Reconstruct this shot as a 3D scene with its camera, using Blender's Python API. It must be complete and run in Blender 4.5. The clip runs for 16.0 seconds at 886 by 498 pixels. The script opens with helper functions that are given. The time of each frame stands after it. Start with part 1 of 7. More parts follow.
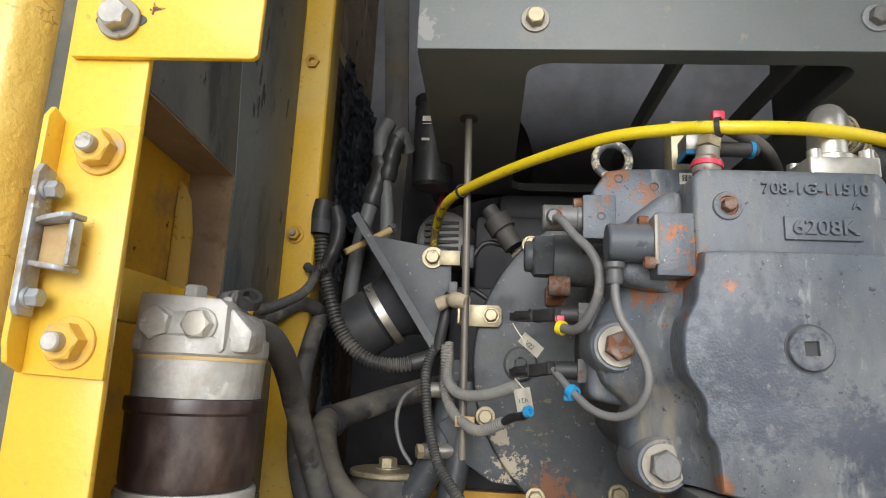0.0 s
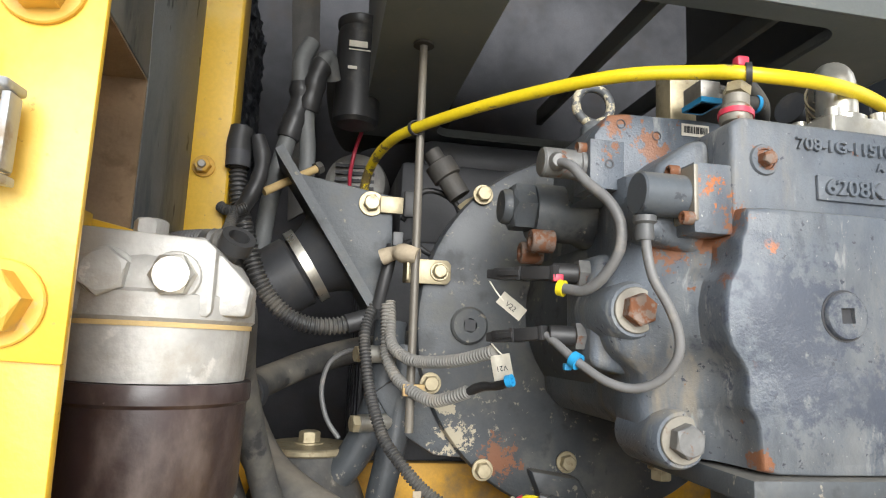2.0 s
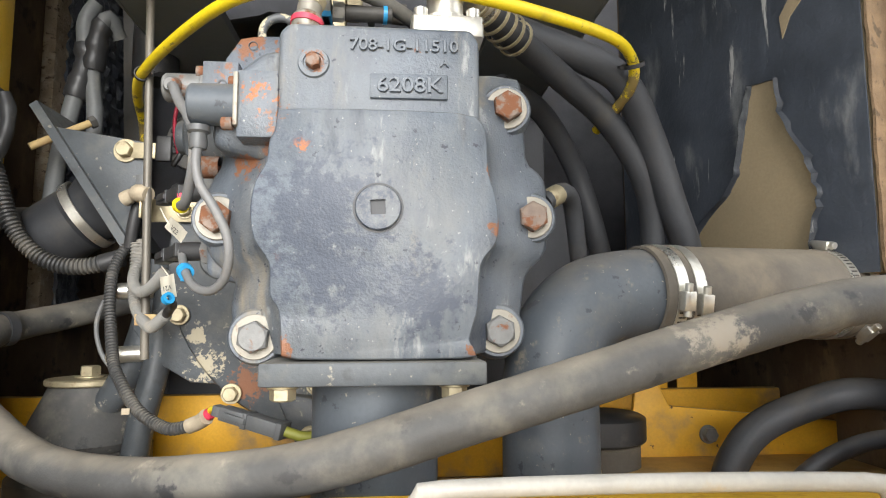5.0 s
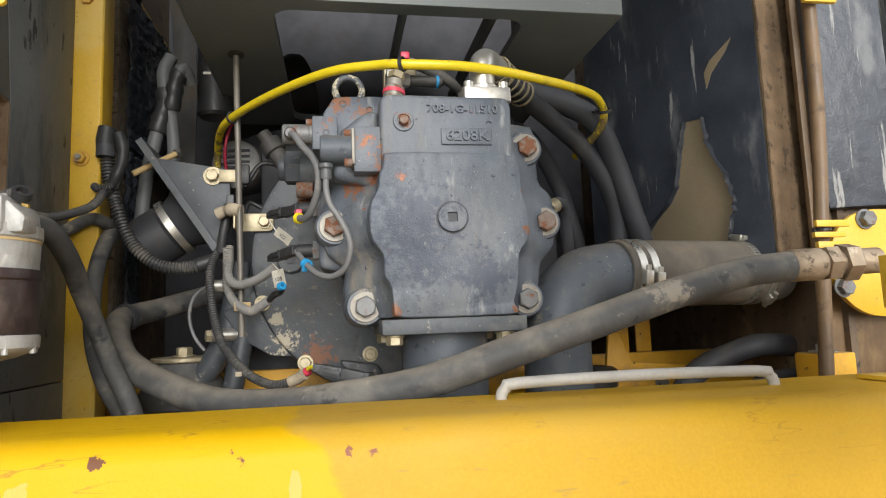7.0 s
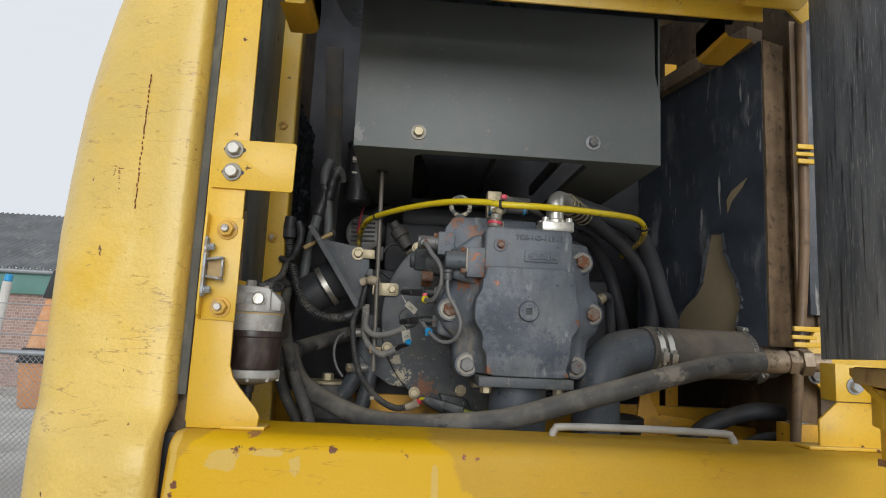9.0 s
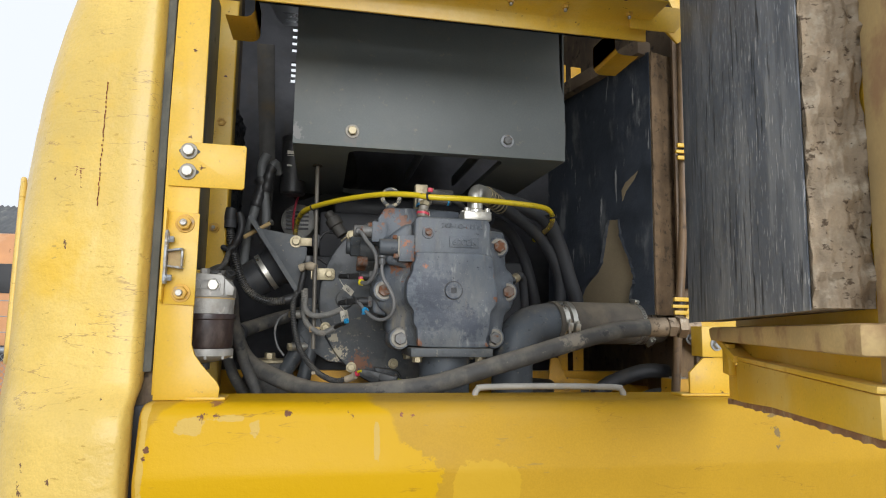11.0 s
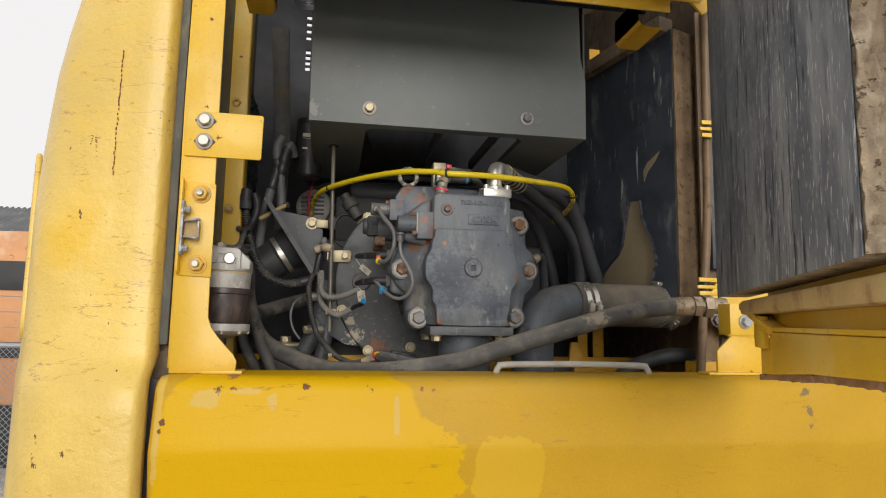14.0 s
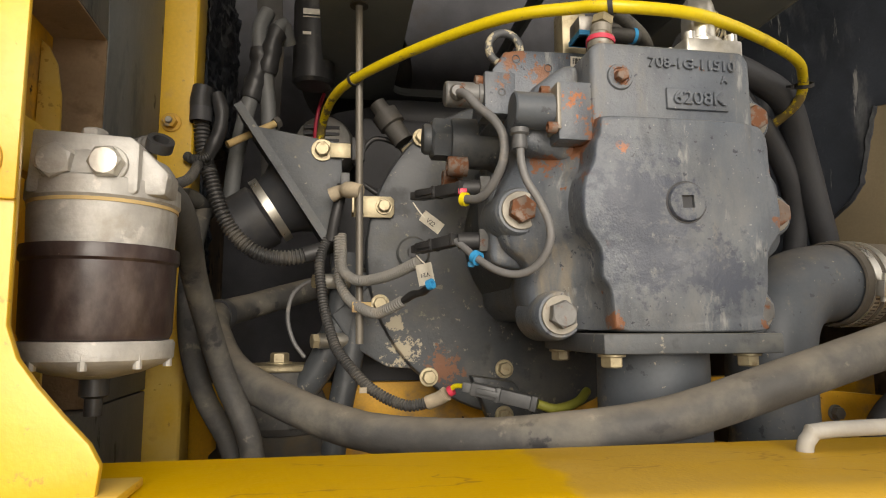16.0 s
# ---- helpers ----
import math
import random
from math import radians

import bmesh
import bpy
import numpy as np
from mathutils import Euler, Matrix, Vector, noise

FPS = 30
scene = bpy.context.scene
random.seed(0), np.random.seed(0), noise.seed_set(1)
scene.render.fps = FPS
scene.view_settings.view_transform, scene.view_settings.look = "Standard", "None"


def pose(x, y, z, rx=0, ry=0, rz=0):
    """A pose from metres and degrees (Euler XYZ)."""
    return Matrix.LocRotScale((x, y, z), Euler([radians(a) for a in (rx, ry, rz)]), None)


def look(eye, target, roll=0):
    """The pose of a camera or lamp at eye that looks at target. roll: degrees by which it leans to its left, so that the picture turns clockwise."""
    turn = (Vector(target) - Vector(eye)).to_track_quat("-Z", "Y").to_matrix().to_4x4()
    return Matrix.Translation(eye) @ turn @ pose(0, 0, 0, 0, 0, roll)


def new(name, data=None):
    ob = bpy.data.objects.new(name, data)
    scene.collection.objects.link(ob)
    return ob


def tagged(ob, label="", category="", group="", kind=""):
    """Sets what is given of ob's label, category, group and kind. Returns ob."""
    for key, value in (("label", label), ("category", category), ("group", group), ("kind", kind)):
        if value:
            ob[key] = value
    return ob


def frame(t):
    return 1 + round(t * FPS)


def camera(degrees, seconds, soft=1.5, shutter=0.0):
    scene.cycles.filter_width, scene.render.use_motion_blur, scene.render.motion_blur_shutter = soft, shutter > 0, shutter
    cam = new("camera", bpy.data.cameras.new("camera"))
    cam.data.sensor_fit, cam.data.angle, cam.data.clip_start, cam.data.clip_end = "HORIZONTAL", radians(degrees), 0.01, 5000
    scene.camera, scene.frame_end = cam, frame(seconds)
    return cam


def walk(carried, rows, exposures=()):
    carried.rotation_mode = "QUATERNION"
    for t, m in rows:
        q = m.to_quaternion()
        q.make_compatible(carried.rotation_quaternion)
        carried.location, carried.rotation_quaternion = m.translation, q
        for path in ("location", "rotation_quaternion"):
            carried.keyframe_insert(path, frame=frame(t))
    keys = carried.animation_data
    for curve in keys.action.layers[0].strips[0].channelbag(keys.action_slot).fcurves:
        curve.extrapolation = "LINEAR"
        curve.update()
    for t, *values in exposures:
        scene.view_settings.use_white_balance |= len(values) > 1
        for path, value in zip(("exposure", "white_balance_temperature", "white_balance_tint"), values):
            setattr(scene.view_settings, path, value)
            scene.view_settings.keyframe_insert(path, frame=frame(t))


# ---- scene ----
cam = camera(70.1, 16.0, soft=1.1)
PATH = [
    (0, (0.006, -0.019, 1.501), (-0.139, 1.934, 1.908), 2.6),
    (0.5, (-0.054, 0.031, 1.496), (-0.161, 1.986, 1.905), 4.1),
    (1, (-0.14, 0.094, 1.482), (-0.005, 2.043, 1.91), 3.1),
    (1.5, (-0.133, 0.127, 1.504), (0.16, 2.075, 1.848), 1.7),
    (2, (-0.129, 0.098, 1.506), (0.23, 2.044, 1.798), 2.5),
    (2.5, (-0.078, 0.085, 1.507), (0.303, 2.031, 1.773), 0.8),
    (3, (-0.027, 0.075, 1.498), (0.401, 2.019, 1.696), 0.4),
    (3.5, (0.005, 0.093, 1.46), (0.425, 2.04, 1.642), 0.2),
    (4, (0.112, 0.055, 1.45), (0.44, 2.02, 1.626), -2.1),
    (4.5, (0.251, 0.021, 1.45), (0.4, 2.01, 1.599), -1.3),
    (4.7, (0.284, 0.026, 1.453), (0.429, 2.013, 1.627), -0.4),
    (6.8, (0.176, -0.18, 1.418), (0.512, 1.774, 1.682), -3.1),
    (7, (0.132, -0.226, 1.412), (0.467, 1.733, 1.642), -2.1),
    (7.5, (0.035, -0.359, 1.414), (0.257, 1.625, 1.541), -2.5),
    (8, (0.02, -0.473, 1.425), (0.062, 1.521, 1.567), 1.0),
    (8.5, (0.055, -0.569, 1.441), (0.049, 1.423, 1.62), 3.4),
    (9, (0.035, -0.647, 1.48), (0.157, 1.329, 1.764), 2.8),
    (9.5, (0.006, -0.754, 1.495), (0.289, 1.197, 1.832), 0.4),
    (10, (0.001, -0.807, 1.485), (0.344, 1.136, 1.816), -0.1),
    (10.2, (-0.002, -0.805, 1.47), (0.347, 1.14, 1.78), 0.5),
    (12.3, (-0.001, -0.805, 1.465), (0.38, 1.147, 1.68), 0.9),
    (12.5, (-0.01, -0.81, 1.474), (0.354, 1.143, 1.71), 0.6),
    (13, (-0.012, -0.796, 1.458), (0.34, 1.157, 1.71), 0.6),
    (13.5, (-0.022, -0.789, 1.436), (0.323, 1.165, 1.69), 0.6),
    (14, (-0.011, -0.768, 1.415), (0.321, 1.189, 1.661), 1.0),
    (14.5, (0.023, -0.623, 1.402), (0.306, 1.345, 1.623), 0.3),
    (15, (0.064, -0.424, 1.381), (0.255, 1.554, 1.598), 0.4),
    (15.5, (-0.009, -0.201, 1.4), (0.205, 1.778, 1.603), -0.1),
    (16, (-0.047, -0.014, 1.425), (0.27, 1.946, 1.664), -0.1),
]
EXPOSURES = [(0, 0.27, 6300, 10), (1, 0.42, 6200, 9), (2, 0.79, 6300, 9), (2.5, 1.03, 6200, 9), (3, 1.33, 6200, 9), (4, 1.13, 6300, 9), (4.7, 1.03, 6400, 9), (6.8, 0.43, 6400, 10), (7.5, -0.07, 6400, 10), (8, -0.37, 6300, 9), (9, -0.64, 6200, 9), (10, -0.42, 6150, 9), (12.5, -0.35, 6250, 9), (14, -0.47, 6700, 11), (14.5, -0.59, 6900, 12), (15, -0.59, 7100, 12), (15.5, -0.32, 7100, 12), (16, 0.16, 7400, 12)]
walk(cam, [(t, look(eye, target, roll)) for t, eye, target, roll in PATH], EXPOSURES)

# ---- light ----
world = bpy.data.worlds.new("overcast_sky")
scene.world = world
world.use_nodes = True
wn = world.node_tree
sky = wn.nodes.new("ShaderNodeTexSky")
sky.sky_type = "NISHITA"
sky.sun_disc = False
sky.sun_elevation = radians(11)
sky.sun_rotation = radians(180)
sky.altitude = 0
sky.air_density = 1.0
sky.dust_density = 6.0
sky.ozone_density = 1.0
milky = wn.nodes.new("ShaderNodeMix")
milky.data_type = "RGBA"
milky.inputs[0].default_value = 0.93
milky.inputs[7].default_value = (12.4, 12.5, 12.7, 1)
wn.links.new(sky.outputs[0], milky.inputs[6])
wn.links.new(milky.outputs[2], wn.nodes["Background"].inputs[0])
wn.nodes["Background"].inputs[1].default_value = 0.105

sun = new("sun", bpy.data.lights.new("sun", "SUN"))
sun.data.energy = 3.4
sun.data.angle = radians(40)
sun.data.color = (1.0, 0.98, 0.95)
sun.matrix_basis = look((0.2, -4.7, 2.5), (0.1, 0.7, 1.5))


# ---- materials ----
def ramp_of(nt, value, lo, hi):
    r = nt.nodes.new("ShaderNodeMapRange")
    r.interpolation_type = "SMOOTHSTEP"
    r.inputs[1].default_value, r.inputs[2].default_value = lo, hi
    nt.links.new(value, r.inputs[0])
    return r.outputs[0]


def noise_of(nt, place, scale, detail=4.0, stretch=(1, 1, 1), rough=0.55, shift=0.0):
    m = nt.nodes.new("ShaderNodeMapping")
    m.inputs["Scale"].default_value = stretch
    m.inputs["Location"].default_value = (shift, shift * 0.7, shift * 1.3)
    nt.links.new(place, m.inputs[0])
    n = nt.nodes.new("ShaderNodeTexNoise")
    n.inputs["Scale"].default_value, n.inputs["Detail"].default_value = scale, detail
    n.inputs["Roughness"].default_value = rough
    nt.links.new(m.outputs[0], n.inputs["Vector"])
    return n.outputs["Fac"]


def math_of(nt, op, a, b, clamp=False):
    n = nt.nodes.new("ShaderNodeMath")
    n.operation, n.use_clamp = op, clamp
    for k, v in ((0, a), (1, b)):
        if isinstance(v, (int, float)):
            n.inputs[k].default_value = v
        else:
            nt.links.new(v, n.inputs[k])
    return n.outputs[0]


def mix_of(nt, fac, a, b, mode="MIX"):
    n = nt.nodes.new("ShaderNodeMix")
    n.data_type, n.blend_type = "RGBA", mode
    nt.links.new(fac, n.inputs[0])
    for k, v in ((6, a), (7, b)):
        if isinstance(v, tuple):
            n.inputs[k].default_value = (*v, 1)
        else:
            nt.links.new(v, n.inputs[k])
    return n.outputs[2]


def surface(name, base, rough, metal=0.0, tone=0.18, tone_scale=9.0, grain=260.0, bump=0.12, dent=0.0, layers=(), spots=(), dust=None, coat=0.0, wave=None, patches=(), cracks=None, gloss=0.5):
    """layers: (colour, scale, lo, hi, roughness, stretch). spots: (centre, radius, colour, roughness), ragged patches at a place.
    dust: (colour, amount) settled on what faces up. wave: (scale, depth) of a ribbed relief along the height.
    patches: (x, z, half width, half height, colour, raggedness), repainted or bared areas. cracks: colour of long fine splits."""
    m = bpy.data.materials.new(name)
    m.use_nodes = True
    nt = m.node_tree
    b = nt.nodes["Principled BSDF"]
    geo = nt.nodes.new("ShaderNodeNewGeometry")
    place = geo.outputs["Position"]
    broad = ramp_of(nt, noise_of(nt, place, tone_scale, 5), 0.25, 0.75)
    fine = noise_of(nt, place, grain, 3)
    dark, light = tuple(c * (1 - tone) for c in base), tuple(min(1, c * (1 + tone)) for c in base)
    colour = mix_of(nt, broad, dark, light)
    speck = ramp_of(nt, fine, 0.3, 0.7)
    colour = mix_of(nt, math_of(nt, "MULTIPLY", speck, 0.25), colour, tuple(c * 0.72 for c in base))
    rough_socket = math_of(nt, "ADD", math_of(nt, "MULTIPLY", broad, 0.14), rough - 0.07)
    shine = None
    k = 1.0
    for tint, scale, lo, hi, r, stretch in layers:
        k += 3.7
        f = ramp_of(nt, noise_of(nt, place, scale, 7, stretch, 0.62, k), lo, hi)
        colour = mix_of(nt, f, colour, tint)
        mr = nt.nodes.new("ShaderNodeMix")
        nt.links.new(f, mr.inputs[0])
        nt.links.new(rough_socket, mr.inputs[2])
        mr.inputs[3].default_value = r
        rough_socket = mr.outputs[0]
    if patches:
        edge = noise_of(nt, place, 26, 8, (1, 1, 1), 0.66, 5.3)
        axes = nt.nodes.new("ShaderNodeSeparateXYZ")
        nt.links.new(place, axes.inputs[0])
        for px, pz, hx, hz, tint, rag in patches:
            dx = math_of(nt, "DIVIDE", math_of(nt, "ABSOLUTE", math_of(nt, "SUBTRACT", axes.outputs[0], px), 0.0), hx)
            dz = math_of(nt, "DIVIDE", math_of(nt, "ABSOLUTE", math_of(nt, "SUBTRACT", axes.outputs[2], pz), 0.0), hz)
            far = math_of(nt, "POWER", math_of(nt, "ADD", math_of(nt, "POWER", dx, 4.0), math_of(nt, "POWER", dz, 4.0)), 0.25)
            inside = math_of(nt, "SUBTRACT", math_of(nt, "SUBTRACT", 1.0, far), math_of(nt, "MULTIPLY", math_of(nt, "SUBTRACT", edge, 0.5), rag))
            colour = mix_of(nt, ramp_of(nt, inside, 0.0, 0.035), colour, tint)
    if cracks:
        split = noise_of(nt, place, 7, 5, (0.35, 1, 2.2), 0.6, 9.1)
        thin = math_of(nt, "ABSOLUTE", math_of(nt, "SUBTRACT", split, 0.5), 0.0)
        where = ramp_of(nt, noise_of(nt, place, 5, 4, (1, 1, 1), 0.6, 4.4), 0.50, 0.60)
        line = math_of(nt, "MULTIPLY", math_of(nt, "SUBTRACT", 1.0, ramp_of(nt, thin, 0.0, 0.006)), where)
        colour = mix_of(nt, math_of(nt, "MULTIPLY", line, 0.7), colour, cracks)
    if spots:
        rag = noise_of(nt, place, 75, 9, (1, 1, 1), 0.72, 2.1)
        for centre, radius, tint, r in spots:
            d = nt.nodes.new("ShaderNodeVectorMath")
            d.operation = "DISTANCE"
            nt.links.new(place, d.inputs[0])
            d.inputs[1].default_value = centre
            near = math_of(nt, "SUBTRACT", 1.0, math_of(nt, "DIVIDE", d.outputs["Value"], radius), True)
            f = ramp_of(nt, math_of(nt, "ADD", math_of(nt, "MULTIPLY", near, 0.48), rag), 0.80 if r > 0.5 else 0.74, 0.845 if r > 0.5 else 0.90)
            colour = mix_of(nt, f, colour, tint)
    if dust:
        up = nt.nodes.new("ShaderNodeSeparateXYZ")
        nt.links.new(geo.outputs["Normal"], up.inputs[0])
        f = ramp_of(nt, math_of(nt, "ADD", up.outputs[2], math_of(nt, "MULTIPLY", noise_of(nt, place, 40, 6), 0.8)), 0.75, 1.6)
        f = math_of(nt, "MULTIPLY", f, dust[1])
        colour = mix_of(nt, f, colour, dust[0])
        rough_socket = math_of(nt, "MAXIMUM", rough_socket, math_of(nt, "MULTIPLY", f, 0.9))
    nt.links.new(colour, b.inputs["Base Color"])
    nt.links.new(rough_socket, b.inputs["Roughness"])
    b.inputs["Metallic"].default_value = metal
    b.inputs["Specular IOR Level"].default_value = gloss
    b.inputs["Coat Weight"].default_value = coat
    b.inputs["Coat Roughness"].default_value = 0.25
    height = math_of(nt, "ADD", math_of(nt, "MULTIPLY", fine, 0.35), math_of(nt, "MULTIPLY", noise_of(nt, place, 45, 6), 0.9))
    if dent:
        height = math_of(nt, "ADD", height, math_of(nt, "MULTIPLY", noise_of(nt, place, 16, 3), dent))
    if wave:
        w = nt.nodes.new("ShaderNodeTexWave")
        w.bands_direction = "Z"
        w.inputs["Scale"].default_value = wave[0]
        w.inputs["Distortion"].default_value = 1.5
        nt.links.new(place, w.inputs["Vector"])
        height = math_of(nt, "ADD", height, math_of(nt, "MULTIPLY", w.outputs["Fac"], wave[1]))
    bm_ = nt.nodes.new("ShaderNodeBump")
    bm_.inputs["Strength"].default_value = bump
    bm_.inputs["Distance"].default_value = 0.004
    nt.links.new(height, bm_.inputs["Height"])
    nt.links.new(bm_.outputs[0], b.inputs["Normal"])
    return m


ONE = (1, 1, 1)
RUST = (0.20, 0.085, 0.042)
YELLOW, PALE = (0.70, 0.43, 0.030), (0.73, 0.53, 0.15)
yellow_paint = surface("yellow_paint", YELLOW, 0.42, tone=0.10, tone_scale=5, bump=0.10, dent=0.6, coat=0.15,
    layers=[(PALE, 4.5, 0.45, 0.7, 0.5, ONE), ((0.60, 0.36, 0.07), 22, 0.60, 0.76, 0.6, ONE), ((0.10, 0.04, 0.02), 38, 0.68, 0.70, 0.8, ONE), ((0.50, 0.30, 0.05), 110, 0.64, 0.69, 0.6, ONE)],
    dust=((0.5, 0.38, 0.2), 0.35))
faded_paint = surface("faded_yellow_paint", (0.70, 0.49, 0.115), 0.42, tone=0.12, tone_scale=4, bump=0.55, dent=2.6, coat=0.25, cracks=(0.30, 0.15, 0.05),
    layers=[((0.70, 0.44, 0.04), 4.0, 0.50, 0.72, 0.42, ONE), ((0.76, 0.57, 0.19), 7, 0.58, 0.75, 0.5, (1, 1, 0.5)), ((0.13, 0.06, 0.03), 44, 0.69, 0.705, 0.8, (1, 1, 0.6)), ((0.50, 0.32, 0.06), 90, 0.64, 0.68, 0.6, (0.3, 1, 1))])
inner_yellow = surface("inner_yellow_dirt_and_shade", (0.66, 0.35, 0.02), 0.5, tone=0.2, tone_scale=7, bump=0.12,
    layers=[((0.30, 0.20, 0.09), 9, 0.50, 0.68, 0.8, ONE), ((0.07, 0.04, 0.02), 50, 0.66, 0.69, 0.8, ONE)], dust=((0.3, 0.22, 0.12), 0.7))
tan_paint = surface("dusty_tan_metal", (0.50, 0.36, 0.16), 0.7, tone=0.2, bump=0.2, layers=[((0.33, 0.2, 0.1), 14, 0.5, 0.7, 0.85, ONE)])
seal_rubber = surface("weathered_grey_rubber", (0.10, 0.10, 0.085), 0.8, tone=0.3, tone_scale=18, bump=0.4, layers=[((0.2, 0.19, 0.13), 25, 0.5, 0.75, 0.9, (1, 1, 0.4))])
PUMP = (0.102, 0.119, 0.142)
pump_paint = surface("blue_grey_cast_iron_paint", PUMP, 0.42, tone=0.28, tone_scale=13, grain=420, bump=0.35, dent=0.5,
    layers=[((0.180, 0.188, 0.190), 9, 0.44, 0.72, 0.6, (1, 1, 0.45)), ((0.070, 0.082, 0.104), 8, 0.50, 0.68, 0.40, (1, 1, 0.45)), ((0.27, 0.235, 0.175), 24, 0.56, 0.80, 0.8, (1, 1, 0.22)), ((0.060, 0.070, 0.086), 40, 0.56, 0.78, 0.5, (1, 1, 0.3)), ((0.27, 0.28, 0.275), 48, 0.58, 0.70, 0.6, (1, 1, 0.25)), ((0.33, 0.33, 0.32), 260, 0.665, 0.70, 0.7, ONE), ((0.05, 0.055, 0.07), 120, 0.64, 0.67, 0.6, ONE), (RUST, 40, 0.70, 0.73, 0.85, ONE)],
    spots=[((0.190, 0.54, 1.615), 0.030, RUST, 0.9), ((0.180, 0.54, 1.56), 0.022, RUST, 0.9), ((0.200, 0.535, 1.425), 0.026, RUST, 0.9), ((0.193, 0.57, 1.60), 0.060, RUST, 0.9),
           ((0.350, 0.535, 1.425), 0.020, RUST, 0.9), ((0.371, 0.535, 1.525), 0.022, RUST, 0.9), ((0.140, 0.65, 1.735), 0.055, RUST, 0.9), ((0.180, 0.65, 1.705), 0.045, RUST, 0.9),
           ((0.12, 0.64, 1.69), 0.030, RUST, 0.9), ((0.165, 0.60, 1.595), 0.055, RUST, 0.9), ((0.219, 0.545, 1.666), 0.024, RUST, 0.9), ((0.172, 0.56, 1.640), 0.042, (0.34, 0.11, 0.03), 0.9),
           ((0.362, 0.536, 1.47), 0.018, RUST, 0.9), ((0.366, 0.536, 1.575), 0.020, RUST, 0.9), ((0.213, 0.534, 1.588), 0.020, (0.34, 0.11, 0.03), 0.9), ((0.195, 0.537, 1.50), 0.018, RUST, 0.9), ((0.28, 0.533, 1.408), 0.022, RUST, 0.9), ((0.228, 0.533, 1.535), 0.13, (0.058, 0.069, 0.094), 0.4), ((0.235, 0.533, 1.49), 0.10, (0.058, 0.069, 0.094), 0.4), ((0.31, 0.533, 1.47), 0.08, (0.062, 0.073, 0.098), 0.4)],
    dust=((0.28, 0.27, 0.24), 0.3))
housing_paint = surface("dark_grey_housing_paint", (0.066, 0.074, 0.082), 0.5, tone=0.25, tone_scale=12, bump=0.2,
    layers=[((0.125, 0.125, 0.115), 10, 0.48, 0.70, 0.7, ONE), ((0.045, 0.048, 0.052), 18, 0.55, 0.66, 0.6, ONE), ((0.25, 0.23, 0.19), 90, 0.62, 0.68, 0.8, ONE)],
    spots=[((0.04, 0.89, 1.385), 0.06, (0.42, 0.37, 0.27), 0.9), ((0.10, 0.89, 1.365), 0.06, RUST, 0.9), ((0.03, 0.89, 1.43), 0.03, (0.42, 0.37, 0.27), 0.9)], dust=((0.22, 0.2, 0.16), 0.5))
dark_sheet = surface("dark_grey_sheet_metal", (0.170, 0.186, 0.184), 0.58, tone=0.14, tone_scale=3, bump=0.08,
    layers=[((0.205, 0.212, 0.198), 3.5, 0.42, 0.66, 0.65, ONE), ((0.24, 0.23, 0.2), 60, 0.62, 0.72, 0.8, ONE)],
    spots=[((-0.08, 0.64, 1.90), 0.05, (0.26, 0.26, 0.25), 0.8), ((0.05, 0.64, 1.895), 0.04, (0.2, 0.2, 0.19), 0.8)])
black_part = surface("sooty_metal_and_hole_shade", (0.050, 0.051, 0.056), 0.55, tone=0.3, bump=0.15, layers=[((0.06, 0.055, 0.05), 12, 0.55, 0.8, 0.8, ONE)])
grime_metal = surface("oily_dark_steel", (0.07, 0.066, 0.06), 0.6, metal=0.2, tone=0.35, tone_scale=20, bump=0.2, layers=[((0.12, 0.095, 0.06), 14, 0.5, 0.75, 0.85, ONE)])
RUB = (0.075, 0.074, 0.072)
hose_rubber = surface("dusty_black_hose_rubber", RUB, 0.66, tone=0.25, tone_scale=22, bump=0.22, layers=[((0.165, 0.155, 0.132), 13, 0.47, 0.70, 0.85, ONE), ((0.27, 0.245, 0.20), 40, 0.60, 0.74, 0.9, ONE), ((0.04, 0.04, 0.042), 24, 0.60, 0.66, 0.6, ONE)],
    spots=[((0.53, 0.475, 1.44), 0.05, (0.26, 0.23, 0.185), 0.4)], dust=((0.30, 0.26, 0.2), 0.6))
dark_hose = surface("clean_black_rubber", (0.042, 0.044, 0.049), 0.55, tone=0.2, bump=0.15, layers=[((0.09, 0.082, 0.07), 15, 0.52, 0.8, 0.8, ONE)], dust=((0.16, 0.14, 0.11), 0.4))
elbow_rubber = surface("smooth_grey_black_rubber", (0.078, 0.090, 0.104), 0.52, tone=0.15, tone_scale=8, bump=0.10, layers=[((0.15, 0.14, 0.12), 12, 0.50, 0.75, 0.75, ONE), ((0.24, 0.215, 0.17), 30, 0.60, 0.72, 0.85, ONE), ((0.34, 0.31, 0.25), 190, 0.66, 0.70, 0.9, ONE), ((0.04, 0.045, 0.055), 60, 0.62, 0.66, 0.5, ONE)], dust=((0.24, 0.21, 0.17), 0.5))
sleeve_rubber = surface("brown_dusty_rubber_sleeve", (0.105, 0.092, 0.075), 0.75, tone=0.25, tone_scale=12, bump=0.2, layers=[((0.2, 0.165, 0.12), 10, 0.45, 0.75, 0.85, ONE)], dust=((0.3, 0.25, 0.18), 0.5))
conduit_plastic = surface("dusty_black_corrugated_conduit", (0.05, 0.05, 0.05), 0.5, tone=0.2, bump=0.1, layers=[((0.17, 0.155, 0.13), 20, 0.45, 0.75, 0.85, ONE)], dust=((0.27, 0.25, 0.2), 0.5))
